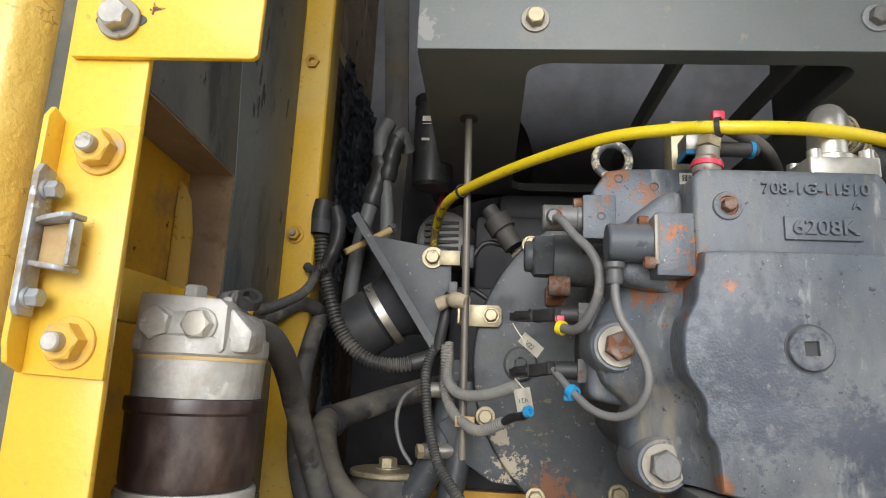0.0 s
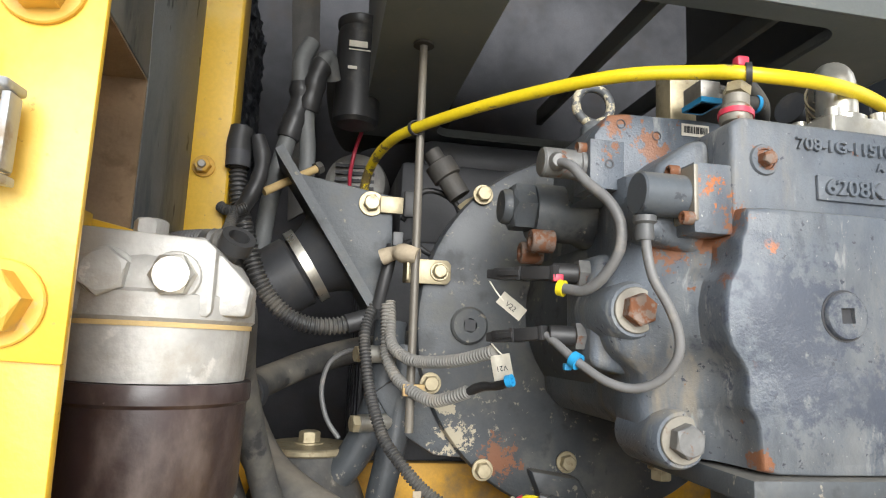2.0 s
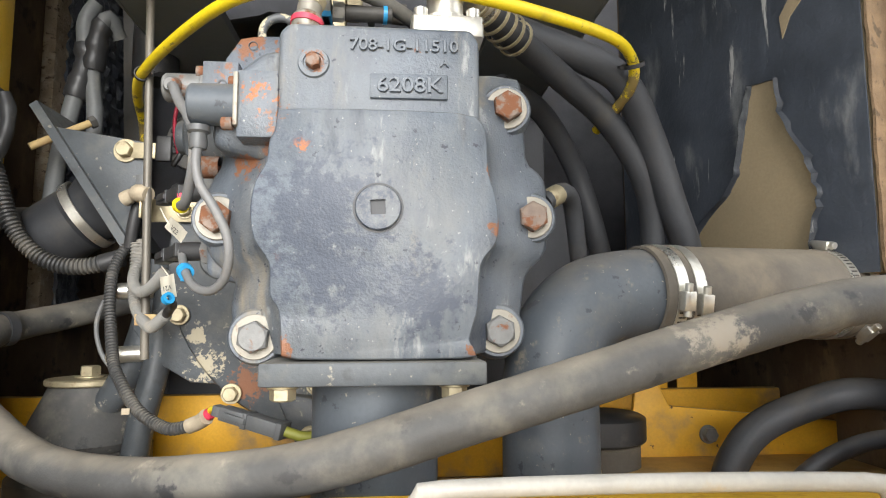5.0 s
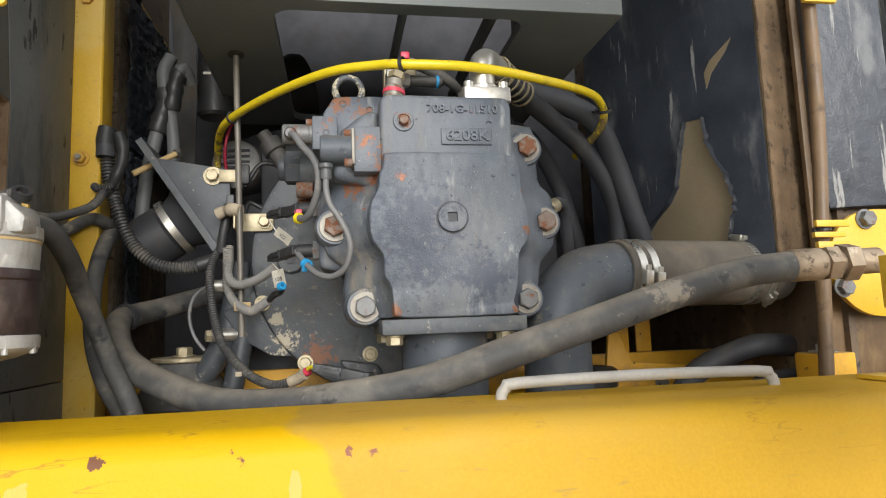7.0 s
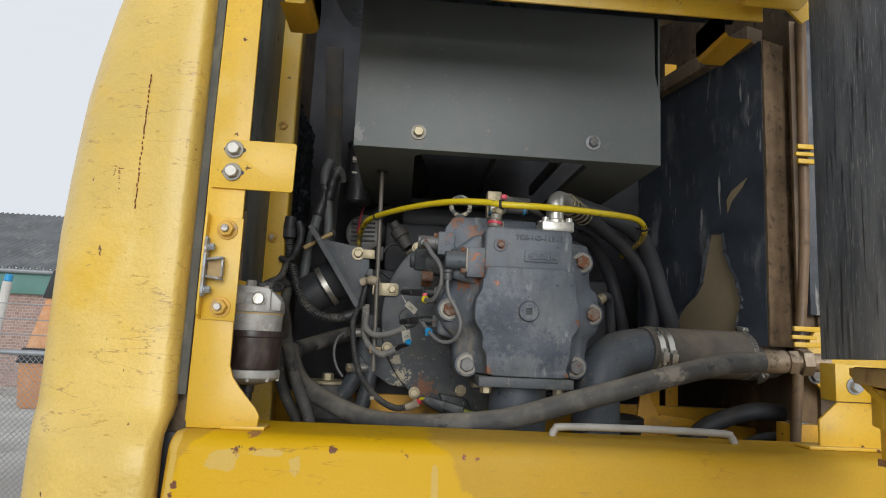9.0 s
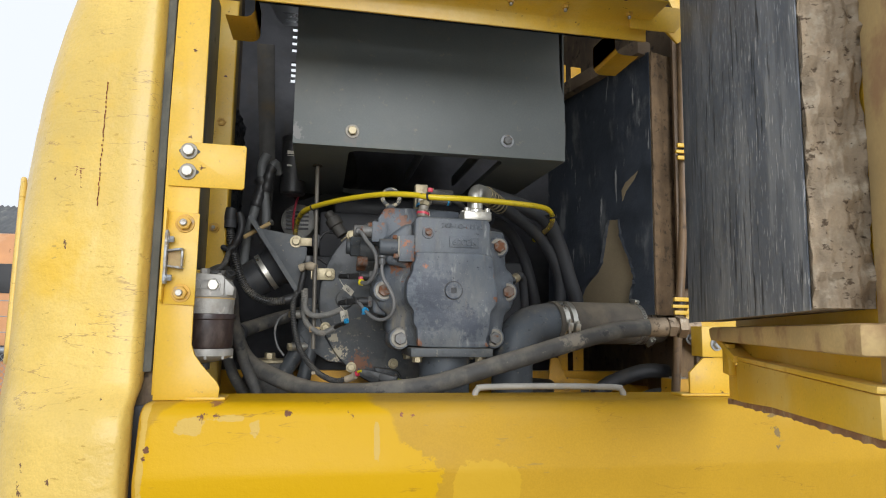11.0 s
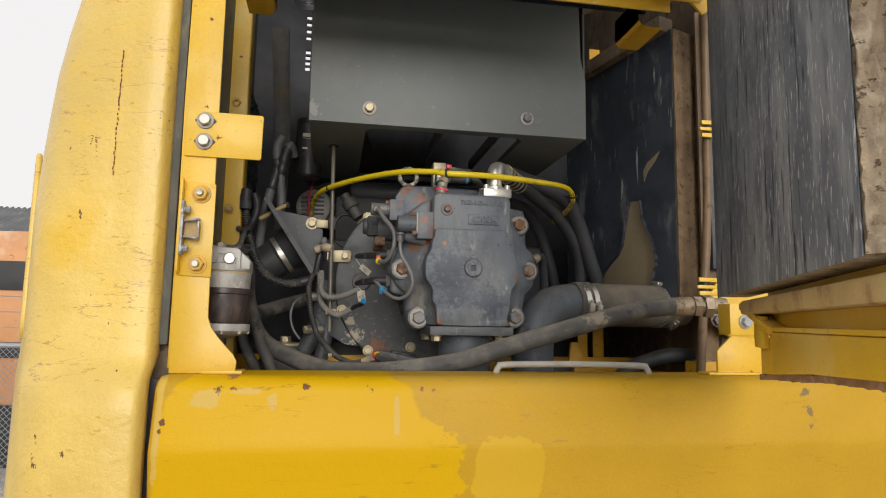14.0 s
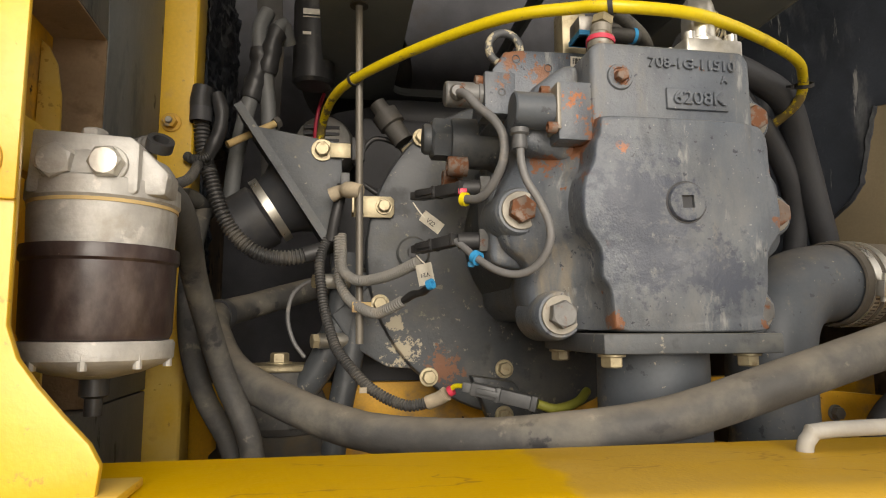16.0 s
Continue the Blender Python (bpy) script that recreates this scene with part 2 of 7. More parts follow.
grey_conduit = surface("grey_dusty_conduit", (0.20, 0.195, 0.18), 0.6, tone=0.15, bump=0.1, layers=[((0.3, 0.27, 0.22), 25, 0.5, 0.8, 0.85, ONE)])
grey_cable = surface("grey_cable_sheath", (0.17, 0.17, 0.17), 0.5, tone=0.15, bump=0.05, layers=[((0.28, 0.26, 0.23), 40, 0.55, 0.8, 0.8, ONE)])
# both ends of the hose turn darker brown in ragged patches
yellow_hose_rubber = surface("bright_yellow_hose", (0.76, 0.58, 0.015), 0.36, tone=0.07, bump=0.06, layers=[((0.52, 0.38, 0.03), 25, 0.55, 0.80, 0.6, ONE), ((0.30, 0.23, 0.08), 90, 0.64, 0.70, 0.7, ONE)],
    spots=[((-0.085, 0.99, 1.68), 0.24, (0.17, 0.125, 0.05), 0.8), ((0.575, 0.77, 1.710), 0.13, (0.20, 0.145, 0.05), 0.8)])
black_plastic = surface("black_plastic", (0.03, 0.03, 0.031), 0.45, tone=0.2, bump=0.08, layers=[((0.13, 0.12, 0.1), 30, 0.55, 0.85, 0.8, ONE)])
grey_plastic = surface("grey_connector_plastic", (0.10, 0.103, 0.105), 0.5, tone=0.15, bump=0.08, layers=[((0.2, 0.18, 0.15), 30, 0.55, 0.85, 0.8, ONE)])
gold_zinc = surface("yellow_zinc_plated_steel", (0.42, 0.36, 0.235), 0.48, metal=0.55, tone=0.2, tone_scale=60, bump=0.15, layers=[((0.26, 0.2, 0.12), 90, 0.55, 0.75, 0.8, ONE)])
grey_bolt = surface("painted_grey_bolt", (0.17, 0.17, 0.165), 0.5, metal=0.2, tone=0.25, tone_scale=60, bump=0.2, layers=[(RUST, 70, 0.56, 0.66, 0.9, ONE)])
rusty_bolt = surface("rusty_grey_bolt", (0.20, 0.15, 0.12), 0.6, metal=0.2, tone=0.25, tone_scale=60, bump=0.25, layers=[(RUST, 75, 0.44, 0.54, 0.9, ONE)])
steel_bolt = surface("dull_steel_bolt", (0.42, 0.40, 0.36), 0.45, metal=0.7, tone=0.2, tone_scale=60, bump=0.15, layers=[((0.2, 0.17, 0.13), 80, 0.55, 0.75, 0.8, ONE)])
yellow_bolt = surface("yellow_painted_bolt", (0.62, 0.36, 0.05), 0.5, tone=0.15, tone_scale=40, bump=0.15, layers=[((0.4, 0.3, 0.2), 70, 0.55, 0.7, 0.8, ONE)])
washer_bare = surface("bare_washer_steel", (0.27, 0.25, 0.21), 0.5, metal=0.4, tone=0.15, bump=0.1, layers=[(RUST, 60, 0.58, 0.7, 0.9, ONE)])
cast_alloy = surface("cast_aluminium_dusty", (0.44, 0.43, 0.405), 0.58, metal=0.4, tone=0.2, tone_scale=30, bump=0.3, layers=[((0.24, 0.225, 0.20), 15, 0.50, 0.72, 0.8, (1, 1, 0.4)), ((0.60, 0.58, 0.54), 55, 0.60, 0.68, 0.7, ONE), ((0.36, 0.33, 0.28), 22, 0.5, 0.75, 0.8, ONE)])
bright_alloy = surface("bright_zinc_fitting", (0.62, 0.60, 0.54), 0.32, metal=0.8, tone=0.15, tone_scale=30, bump=0.08, layers=[((0.38, 0.34, 0.25), 30, 0.55, 0.8, 0.6, ONE)])
galvanised = surface("galvanised_steel", (0.36, 0.375, 0.39), 0.5, metal=0.5, tone=0.15, tone_scale=40, bump=0.1, layers=[((0.27, 0.21, 0.14), 28, 0.50, 0.66, 0.8, ONE), ((0.50, 0.51, 0.52), 70, 0.58, 0.68, 0.5, ONE)])
bowl_plastic = surface("smoky_brown_filter_bowl", (0.036, 0.022, 0.021), 0.40, tone=0.4, tone_scale=20, bump=0.12, coat=0.12, layers=[((0.110, 0.085, 0.075), 22, 0.44, 0.70, 0.55, (1, 1, 0.5)), ((0.3, 0.27, 0.24), 120, 0.70, 0.75, 0.8, ONE)])
foam_skin = surface("black_foam_skin", (0.042, 0.049, 0.062), 0.40, tone=0.25, tone_scale=14, bump=0.45, dent=2.0,
    layers=[((0.15, 0.155, 0.16), 14, 0.53, 0.68, 0.6, (1, 1, 0.35)), ((0.30, 0.30, 0.29), 60, 0.62, 0.68, 0.8, (1, 1, 0.12))])
door_skin = surface("scuffed_black_foam_skin", (0.145, 0.163, 0.192), 0.50, tone=0.2, tone_scale=7, bump=0.2,
    layers=[((0.245, 0.262, 0.285), 12, 0.44, 0.66, 0.6, (1, 1, 0.35)), ((0.46, 0.47, 0.48), 230, 0.575, 0.64, 0.8, (1, 1, 0.16)), ((0.33, 0.345, 0.36), 26, 0.54, 0.70, 0.7, (1, 1, 0.18)), ((0.045, 0.05, 0.06), 70, 0.55, 0.66, 0.5, (1, 1, 0.12))],
    spots=[((0.80, 0.44, 1.52), 0.05, (0.28, 0.28, 0.27), 0.4)])
foam_core = surface("brown_open_foam", (0.33, 0.26, 0.18), 0.95, tone=0.3, tone_scale=25, grain=420, bump=1.0, dent=1.6, layers=[((0.42, 0.355, 0.265), 40, 0.5, 0.66, 0.95, ONE), ((0.10, 0.07, 0.045), 75, 0.58, 0.66, 0.95, (1, 1, 1.6))])
flank_skin = surface("dusty_grey_foam_skin", (0.185, 0.195, 0.198), 0.6, tone=0.2, tone_scale=9, bump=0.3, dent=1.2,
    layers=[((0.26, 0.265, 0.25), 9, 0.45, 0.68, 0.7, (1, 1, 0.3)), ((0.05, 0.055, 0.06), 45, 0.62, 0.67, 0.7, (1, 1, 0.35)), ((0.075, 0.09, 0.11), 6, 0.52, 0.62, 0.5, (1, 1, 0.4))])
cut_foam = surface("brown_cut_foam", (0.33, 0.235, 0.15), 0.95, tone=0.2, tone_scale=16, bump=0.35, layers=[((0.22, 0.15, 0.09), 20, 0.55, 0.7, 0.95, ONE)])
mottled_brown = surface("mottled_brown_steel", (0.135, 0.095, 0.06), 0.75, tone=0.3, tone_scale=14, bump=0.35, layers=[((0.26, 0.19, 0.11), 16, 0.52, 0.7, 0.85, (1, 1, 0.4)), ((0.055, 0.045, 0.035), 24, 0.56, 0.66, 0.85, ONE)])
pipe_brown = surface("brown_painted_pipe", (0.16, 0.100, 0.05), 0.5, tone=0.25, tone_scale=18, bump=0.15, layers=[((0.25, 0.16, 0.07), 20, 0.52, 0.72, 0.6, (1, 1, 0.3)), ((0.10, 0.07, 0.045), 30, 0.58, 0.70, 0.8, ONE)])
bronze_worn = surface("worn_bronze_coupling", (0.33, 0.255, 0.175), 0.5, metal=0.45, tone=0.22, tone_scale=40, bump=0.2, layers=[((0.46, 0.39, 0.29), 40, 0.55, 0.7, 0.5, ONE), ((0.15, 0.115, 0.08), 60, 0.56, 0.68, 0.8, ONE)])
torn_foam = surface("tan_foam_under_torn_skin", (0.26, 0.205, 0.125), 0.9, tone=0.12, tone_scale=9, bump=0.2)
white_paper = surface("worn_white_label", (0.72, 0.68, 0.58), 0.7, tone=0.1, tone_scale=60, bump=0.05)
tape_cloth = surface("beige_cloth_tape", (0.42, 0.35, 0.25), 0.85, tone=0.2, tone_scale=50, bump=0.3)
red_plastic = surface("pink_red_plastic", (0.62, 0.05, 0.09), 0.4, tone=0.1, bump=0.03)
blue_plastic = surface("sky_blue_plastic", (0.03, 0.30, 0.60), 0.4, tone=0.1, bump=0.03)
yellow_plastic = surface("lemon_yellow_plastic", (0.80, 0.66, 0.02), 0.4, tone=0.08, bump=0.03)
print_black = surface("black_print", (0.03, 0.03, 0.03), 0.6, tone=0.05, bump=0.0)
void_black = surface("sooty_lining_and_gap_shade", (0.080, 0.082, 0.092), 0.8, tone=0.4, bump=0.2, layers=[((0.085, 0.072, 0.062), 6, 0.5, 0.8, 0.9, ONE)])
hood_grey = surface("blue_grey_hood_paint", (0.12, 0.15, 0.18), 0.30, tone=0.15, tone_scale=3, bump=0.04, coat=0.3, layers=[((0.30, 0.32, 0.33), 9, 0.58, 0.8, 0.6, (0.3, 1, 1))])
gravel = surface("grey_brown_gravel", (0.48, 0.455, 0.415), 0.95, tone=0.25, tone_scale=0.8, grain=30, bump=0.9, dent=1.0, layers=[((0.15, 0.15, 0.09), 2.0, 0.55, 0.75, 0.95, ONE), ((0.4, 0.37, 0.32), 14, 0.62, 0.72, 0.95, ONE)])
roof_sheet = surface("grey_corrugated_roof_sheet", (0.15, 0.155, 0.16), 0.85, tone=0.25, tone_scale=1.5, grain=40, bump=0.3, layers=[((0.24, 0.24, 0.22), 3, 0.5, 0.75, 0.95, ONE)])
green_board = surface("green_painted_board", (0.10, 0.22, 0.19), 0.6, tone=0.12, tone_scale=2, bump=0.1)
fence_wire = surface("galvanised_fence_wire", (0.33, 0.35, 0.37), 0.5, metal=0.6, tone=0.15, bump=0.05)
orange_paint = surface("faded_orange_machine_paint", (0.62, 0.30, 0.13), 0.55, tone=0.12, tone_scale=3, bump=0.1, layers=[((0.25, 0.1, 0.05), 12, 0.64, 0.7, 0.8, ONE), ((0.66, 0.42, 0.27), 4, 0.5, 0.75, 0.6, ONE)])
black_band = surface("matt_black_paint", (0.03, 0.03, 0.032), 0.5, tone=0.15, bump=0.05)
pale_board = surface("pale_weathered_board", (0.55, 0.53, 0.49), 0.85, tone=0.15, tone_scale=3, bump=0.15)


# ---- building helpers ----
WORLD_OF = {}
IDENT = Matrix.Identity(4)


def thing(name, at, label, category, group="", kind=""):
    ob = new(name)
    ob.empty_display_size = 0.03
    m = Matrix.Translation(at)
    ob.matrix_basis = m
    WORLD_OF[ob] = m
    return tagged(ob, label, category, group, kind)


def finish(bm, name, smooth=38, flip=True):
    if flip:
        bmesh.ops.recalc_face_normals(bm, faces=bm.faces)
    me = bpy.data.meshes.new(name)
    bm.to_mesh(me)
    bm.free()
    me.polygons.foreach_set("use_smooth", [True] * len(me.polygons))
    me.set_sharp_from_angle(angle=radians(smooth))
    return me


def part(name, bm, material, parent=None, label="", m=IDENT, smooth=38):
    """One mesh object, in world places (or at the pose m), under a thing or under a part."""
    me = bm if isinstance(bm, bpy.types.Mesh) else finish(bm, name, smooth)
    if not me.materials:
        me.materials.append(material)
    ob = new(name, me)
    if parent is not None:
        ob.parent = parent
        ob.matrix_parent_inverse = WORLD_OF[parent].inverted()
    ob.matrix_basis = m
    WORLD_OF[ob] = m
    if label:
        ob["label"] = label
    return ob


def solo(name, bm, material, label, category, group="", kind="", smooth=38):
    return tagged(part(name, bm, material, None, "", IDENT, smooth), label, category, group, kind)


def soften(bm, width, segments=2, angle=30):
    if width > 0:
        edges = [e for e in bm.edges if len(e.link_faces) == 2 and e.calc_face_angle(0) > radians(angle)]
        bmesh.ops.bevel(bm, geom=edges, offset=width, segments=segments, affect="EDGES", profile=0.5, clamp_overlap=True)
    return bm


def box(x0, x1, y0, y1, z0, z1, bevel=0.002, bm=None):
    fresh = bm is None
    bm = bmesh.new() if fresh else bm
    bmesh.ops.create_cube(bm, size=1, matrix=Matrix.LocRotScale(((x0 + x1) / 2, (y0 + y1) / 2, (z0 + z1) / 2), None, (abs(x1 - x0), abs(y1 - y0), abs(z1 - z0))))
    return soften(bm, bevel) if fresh else bm


def turn_to(at, way, roll=0):
    """A pose at a place with its z along way."""
    return Matrix.Translation(at) @ Vector(way).to_track_quat("Z", "Y").to_matrix().to_4x4() @ pose(0, 0, 0, 0, 0, roll)


def slab(points, a, b, axis="y", bevel=0.002, segments=2):
    """A plate: an outline in the plane across axis, from a to b along it."""
    bm = bmesh.new()
    def at(p, d):
        return {"y": (p[0], d, p[1]), "x": (d, p[0], p[1]), "z": (p[0], p[1], d)}[axis]
    lo = [bm.verts.new(at(p, a)) for p in points]
    hi = [bm.verts.new(at(p, b)) for p in points]
    bm.faces.new(lo)
    bm.faces.new(hi[::-1])
    n = len(points)
    for i in range(n):
        bm.faces.new((lo[i], hi[i], hi[(i + 1) % n], lo[(i + 1) % n]))
    bmesh.ops.recalc_face_normals(bm, faces=bm.faces)
    return soften(bm, bevel, segments)


def lathe(profile, sides=32, bm=None, m=IDENT, arc=360, cap=True):
    """Turned about z: profile of (radius, height)."""
    bm = bmesh.new() if bm is None else bm
    rings = []
    full = arc >= 360
    count = sides if full else sides + 1
    for r, h in profile:
        rings.append([bm.verts.new(m @ Vector((r * math.cos(radians(arc) * i / sides), r * math.sin(radians(arc) * i / sides), h))) for i in range(count)])
    for a, b in zip(rings, rings[1:]):
        for i in range(sides):
            j = (i + 1) % count
            bm.faces.new((a[i], a[j], b[j], b[i]))
    if cap and full:
        for ring in (rings[0], rings[-1]):
            if (ring[0].co - ring[sides // 2].co).length > 1e-5:
                bm.faces.new(ring)
    bmesh.ops.remove_doubles(bm, verts=bm.verts, dist=1e-6)
    return bm


def rod(a, b, r, sides=20, chamfer=0.0, bm=None):
    a, b = Vector(a), Vector(b)
    h = (b - a).length
    c = chamfer
    prof = [(0, 0), (r - c, 0), (r, c), (r, h - c), (r - c, h), (0, h)] if c else [(0, 0), (r, 0), (r, h), (0, h)]
    return lathe(prof, sides, bm, turn_to(a, b - a))


def spline(points, step):
    pts = [Vector(p) for p in points]
    pts = [2 * pts[0] - pts[1]] + pts + [2 * pts[-1] - pts[-2]]
    out = []
    for i in range(1, len(pts) - 2):
        p0, p1, p2, p3 = pts[i - 1:i + 3]
        n = max(2, int((p2 - p1).length / step))
        for k in range(n):
            t = k / n
            out.append(0.5 * ((2 * p1) + (p2 - p0) * t + (2 * p0 - 5 * p1 + 4 * p2 - p3) * t * t + (3 * p1 - p0 - 3 * p2 + p3) * t ** 3))
    out.append(pts[-2])
    return out


def tube(points, radius, sides=16, step=0.008, ribs=0.0, rib_depth=0.22, wobble=0.0, bm=None, ends=True):
    """A hose along a smooth curve. ribs: spacing of corrugations."""
    if ribs:
        step = ribs / 4
    line = spline(points, step)
    bm = bmesh.new() if bm is None else bm
    t = (line[1] - line[0]).normalized()
    side = t.orthogonal().normalized()
    prev = None
    for i, p in enumerate(line):
        ahead = (line[min(i + 1, len(line) - 1)] - line[max(i - 1, 0)]).normalized()
        q = t.rotation_difference(ahead)
        side = (q @ side).normalized()
        t = ahead
        up = t.cross(side)
        r = radius
        if ribs:
            r = radius * (1.0 if i % 4 in (0, 1) else 1 - rib_depth)
        if wobble:
            r *= 1 + wobble * noise.noise(p * 60)
        ring = [bm.verts.new(p + r * (math.cos(2 * math.pi * k / sides) * side + math.sin(2 * math.pi * k / sides) * up)) for k in range(sides)]
        if prev:
            for k in range(sides):
                bm.faces.new((prev[k], prev[(k + 1) % sides], ring[(k + 1) % sides], ring[k]))
        elif ends:
            bm.faces.new(ring[::-1])
        prev = ring
    if ends:
        bm.faces.new(prev)
    return bm


MESHES = {}


def hex_mesh(af, h, kind="head"):
    key = (round(af, 5), round(h, 5), kind)
    if key not in MESHES:
        bm = bmesh.new()
        r = af / math.sqrt(3)
        low = [bm.verts.new((r * math.cos(math.pi / 3 * i), r * math.sin(math.pi / 3 * i), 0)) for i in range(6)]
        mid = [bm.verts.new((r * math.cos(math.pi / 3 * i), r * math.sin(math.pi / 3 * i), h * 0.86)) for i in range(6)]
        top = [bm.verts.new((af * 0.46 * math.cos(math.pi / 6 * i), af * 0.46 * math.sin(math.pi / 6 * i), h)) for i in range(12)]
        for i in range(6):
            j = (i + 1) % 6
            bm.faces.new((low[i], low[j], mid[j], mid[i]))
            bm.faces.new((mid[i], mid[j], top[2 * i + 1]))
            bm.faces.new((mid[i], top[2 * i + 1], top[2 * i]))
            bm.faces.new((mid[j], top[(2 * i + 2) % 12], top[2 * i + 1]))
        bm.faces.new(top)
        bm.faces.new(low[::-1])
        MESHES[key] = finish(bm, "bolt", 25)
    return MESHES[key]


def with_material(me, material):
    key = (me.name, material.name)
    if key not in MESHES:
        c = me.copy()
        c.materials.clear()
        c.materials.append(material)
        MESHES[key] = c
    return MESHES[key]


def ring_mesh(r_in, r_out, h):
    key = ("ring", round(r_in, 5), round(r_out, 5), round(h, 5))
    if key not in MESHES:
        c = min(h * 0.25, 0.0006)
        MESHES[key] = finish(lathe([(r_in, 0), (r_out, 0), (r_out, h - c), (r_out - c, h), (r_in, h), (r_in, 0)], 28, cap=False), "washer")
    return MESHES[key]


def bolt(parent, at, way, af, h, material, washer=0.0, washer_mat=None, roll=0, label="", stud=0.0):
    """A hex head (or a nut with its stud's end) standing on at, facing way, with a washer under it."""
    way = Vector(way).normalized()
    lift = 0.0022 if washer else 0.0
    b = part("bolt", with_material(hex_mesh(af, h), material), material, parent, label, turn_to(Vector(at) + way * lift, way, roll))
    if washer:
        part("washer", with_material(ring_mesh(af * 0.2, washer, 0.0024), washer_mat or material), material, b, "", turn_to(at, way))
    if stud:
        part("stud", rod(Vector(at) + way * h, Vector(at) + way * (h + stud), af * 0.28, 14, 0.001), steel_bolt, b)
    return b


FRONT = (0, -1, 0)


def cable_tie(parent, at, way, r, material=None, tail=True):
    """A narrow strap round a hose with its lock and a short tail."""
    m = turn_to(at, way)
    bm = lathe([(r, -0.0025), (r + 0.0014, -0.0025), (r + 0.0014, 0.0025), (r, 0.0025), (r, -0.0025)], 20, None, m, cap=False)
    bmesh.ops.create_cube(bm, size=1, matrix=m @ Matrix.LocRotScale((r + 0.002, 0, 0), None, (0.005, 0.006, 0.006)))
    if tail:
        bmesh.ops.create_cube(bm, size=1, matrix=m @ Matrix.LocRotScale((r + 0.006, 0.004, 0), Euler((0, 0, 0.6)), (0.009, 0.0012, 0.0035)))
    return part("cable_tie", bm, material or black_plastic, parent)


def lettering(parent, name, text, at, height, material, extrude=0.0006, spin=0.0, width=None, lean=0.0):
    """Raised characters in a plane that faces the front, their middle at a place."""
    cu = bpy.data.curves.new(name, "FONT")
    cu.body, cu.size, cu.extrude, cu.align_x, cu.align_y = text, height * 1.38, extrude, "CENTER", "CENTER"
    cu.bevel_depth, cu.bevel_resolution = 0.0003, 1
    tmp = bpy.data.objects.new(name, cu)
    scene.collection.objects.link(tmp)
    me = bpy.data.meshes.new_from_object(tmp.evaluated_get(bpy.context.evaluated_depsgraph_get()))
    bpy.data.objects.remove(tmp)
    sx = 1.0
    if width:
        xs = [v.co.x for v in me.vertices]
        sx = width / (max(xs) - min(xs))
    me.materials.clear()
    return part(name, me, material, parent, "", pose(*at, 90 + lean, spin, 0) @ Matrix.Diagonal((sx, 1, 1, 1)))


# ---- ground and surroundings ----
def sheet(x0, x1, y0, y1, z):
    bm = bmesh.new()
    bm.faces.new([bm.verts.new(p) for p in ((x0, y0, z), (x1, y0, z), (x1, y1, z), (x0, y1, z))])
    return bm


solo("ground", sheet(-600, 600, -600, 600, 0), gravel, "grey-brown gravel yard reaching to the horizon", "ground", kind="structure")

# ---- the machine's shell ----
CW = [(-0.304, 0.382), (-0.304, 0.339), (-0.312, 0.333), (-0.38, 0.337), (-0.44, 0.347), (-0.487, 0.366), (-0.522, 0.405), (-0.548, 0.465), (-0.585, 0.545), (-0.620, 0.620), (-0.641, 0.670), (-0.655, 0.74), (-0.66, 0.90), (-0.66, 1.7), (-0.40, 1.7), (-0.40, 0.382)]


def counterweight():
    bm = bmesh.new()
    levels = [(0.86, 0.04), (1.27, 0.046), (1.305, 0.044), (1.324, 0.035), (1.338, 0.018), (1.350, 0.006), (1.365, 0.0), (1.5, 0), (1.62, 0), (1.70, -0.004), (1.77, -0.009), (1.85, -0.016), (1.93, -0.025), (2.00, -0.037), (2.07, -0.052), (2.14, -0.072), (2.20, -0.10), (2.25, -0.13)]
    prev = None
    for z, out in levels:
        ring = []
        for x, y in CW:
            left = min(1, max(0, (-0.318 - x) / 0.2))
            front = min(1, max(0, (x + 0.53) / 0.10))
            if out >= 0:
                p = (x - 0.10 * out * left, y - out * front if (y < 0.45) else y, z)
            else:
                p = (x - out * left, y - 0.30 * out * left * (y < 1.0) * (z > 1.9), z)
            ring.append(bm.verts.new(p))
        if prev:
            for i in range(len(ring)):
                j = (i + 1) % len(ring)
                bm.faces.new((prev[i], prev[j], ring[j], ring[i]))
        prev = ring
    bm.faces.new(prev)
    bmesh.ops.recalc_face_normals(bm, faces=bm.faces)
    bmesh.ops.subdivide_edges(bm, edges=[e for e in bm.edges if abs(e.verts[0].co.z - e.verts[1].co.z) < 1e-5 and e.calc_length() < 0.12], cuts=2, smooth=0.6, use_grid_fill=True)
    return bm


cw = thing("counterweight", (-0.43, 1.0, 0.86), "scratched faded yellow cast counterweight with a stepped lower bulge", "counterweight")
part("body", counterweight(), faded_paint, cw, "", smooth=60)
scar = surface("scraped_dark_red_scar", (0.16, 0.035, 0.02), 0.85, tone=0.35, tone_scale=60, bump=0.5)
rnd = random.Random(5)
bm = bmesh.new()
for k in range(46):
    z = 1.618 + 0.106 * k / 46
    x = -0.421 + 0.005 * (z - 1.618) / 0.1 + rnd.uniform(-0.003, 0.003)
    w = rnd.uniform(0.004, 0.012)
    bmesh.ops.create_cube(bm, size=1, matrix=Matrix.LocRotScale((x, 0.3445 + 0.2 * (-0.42 - x), z), Euler((0, rnd.uniform(-0.5, 0.5), -0.2)), (w, 0.003, rnd.uniform(0.0006, 0.0018))))
part("scrape_mark", bm, scar, cw, "rough dark red scrape")
bm = bmesh.new()
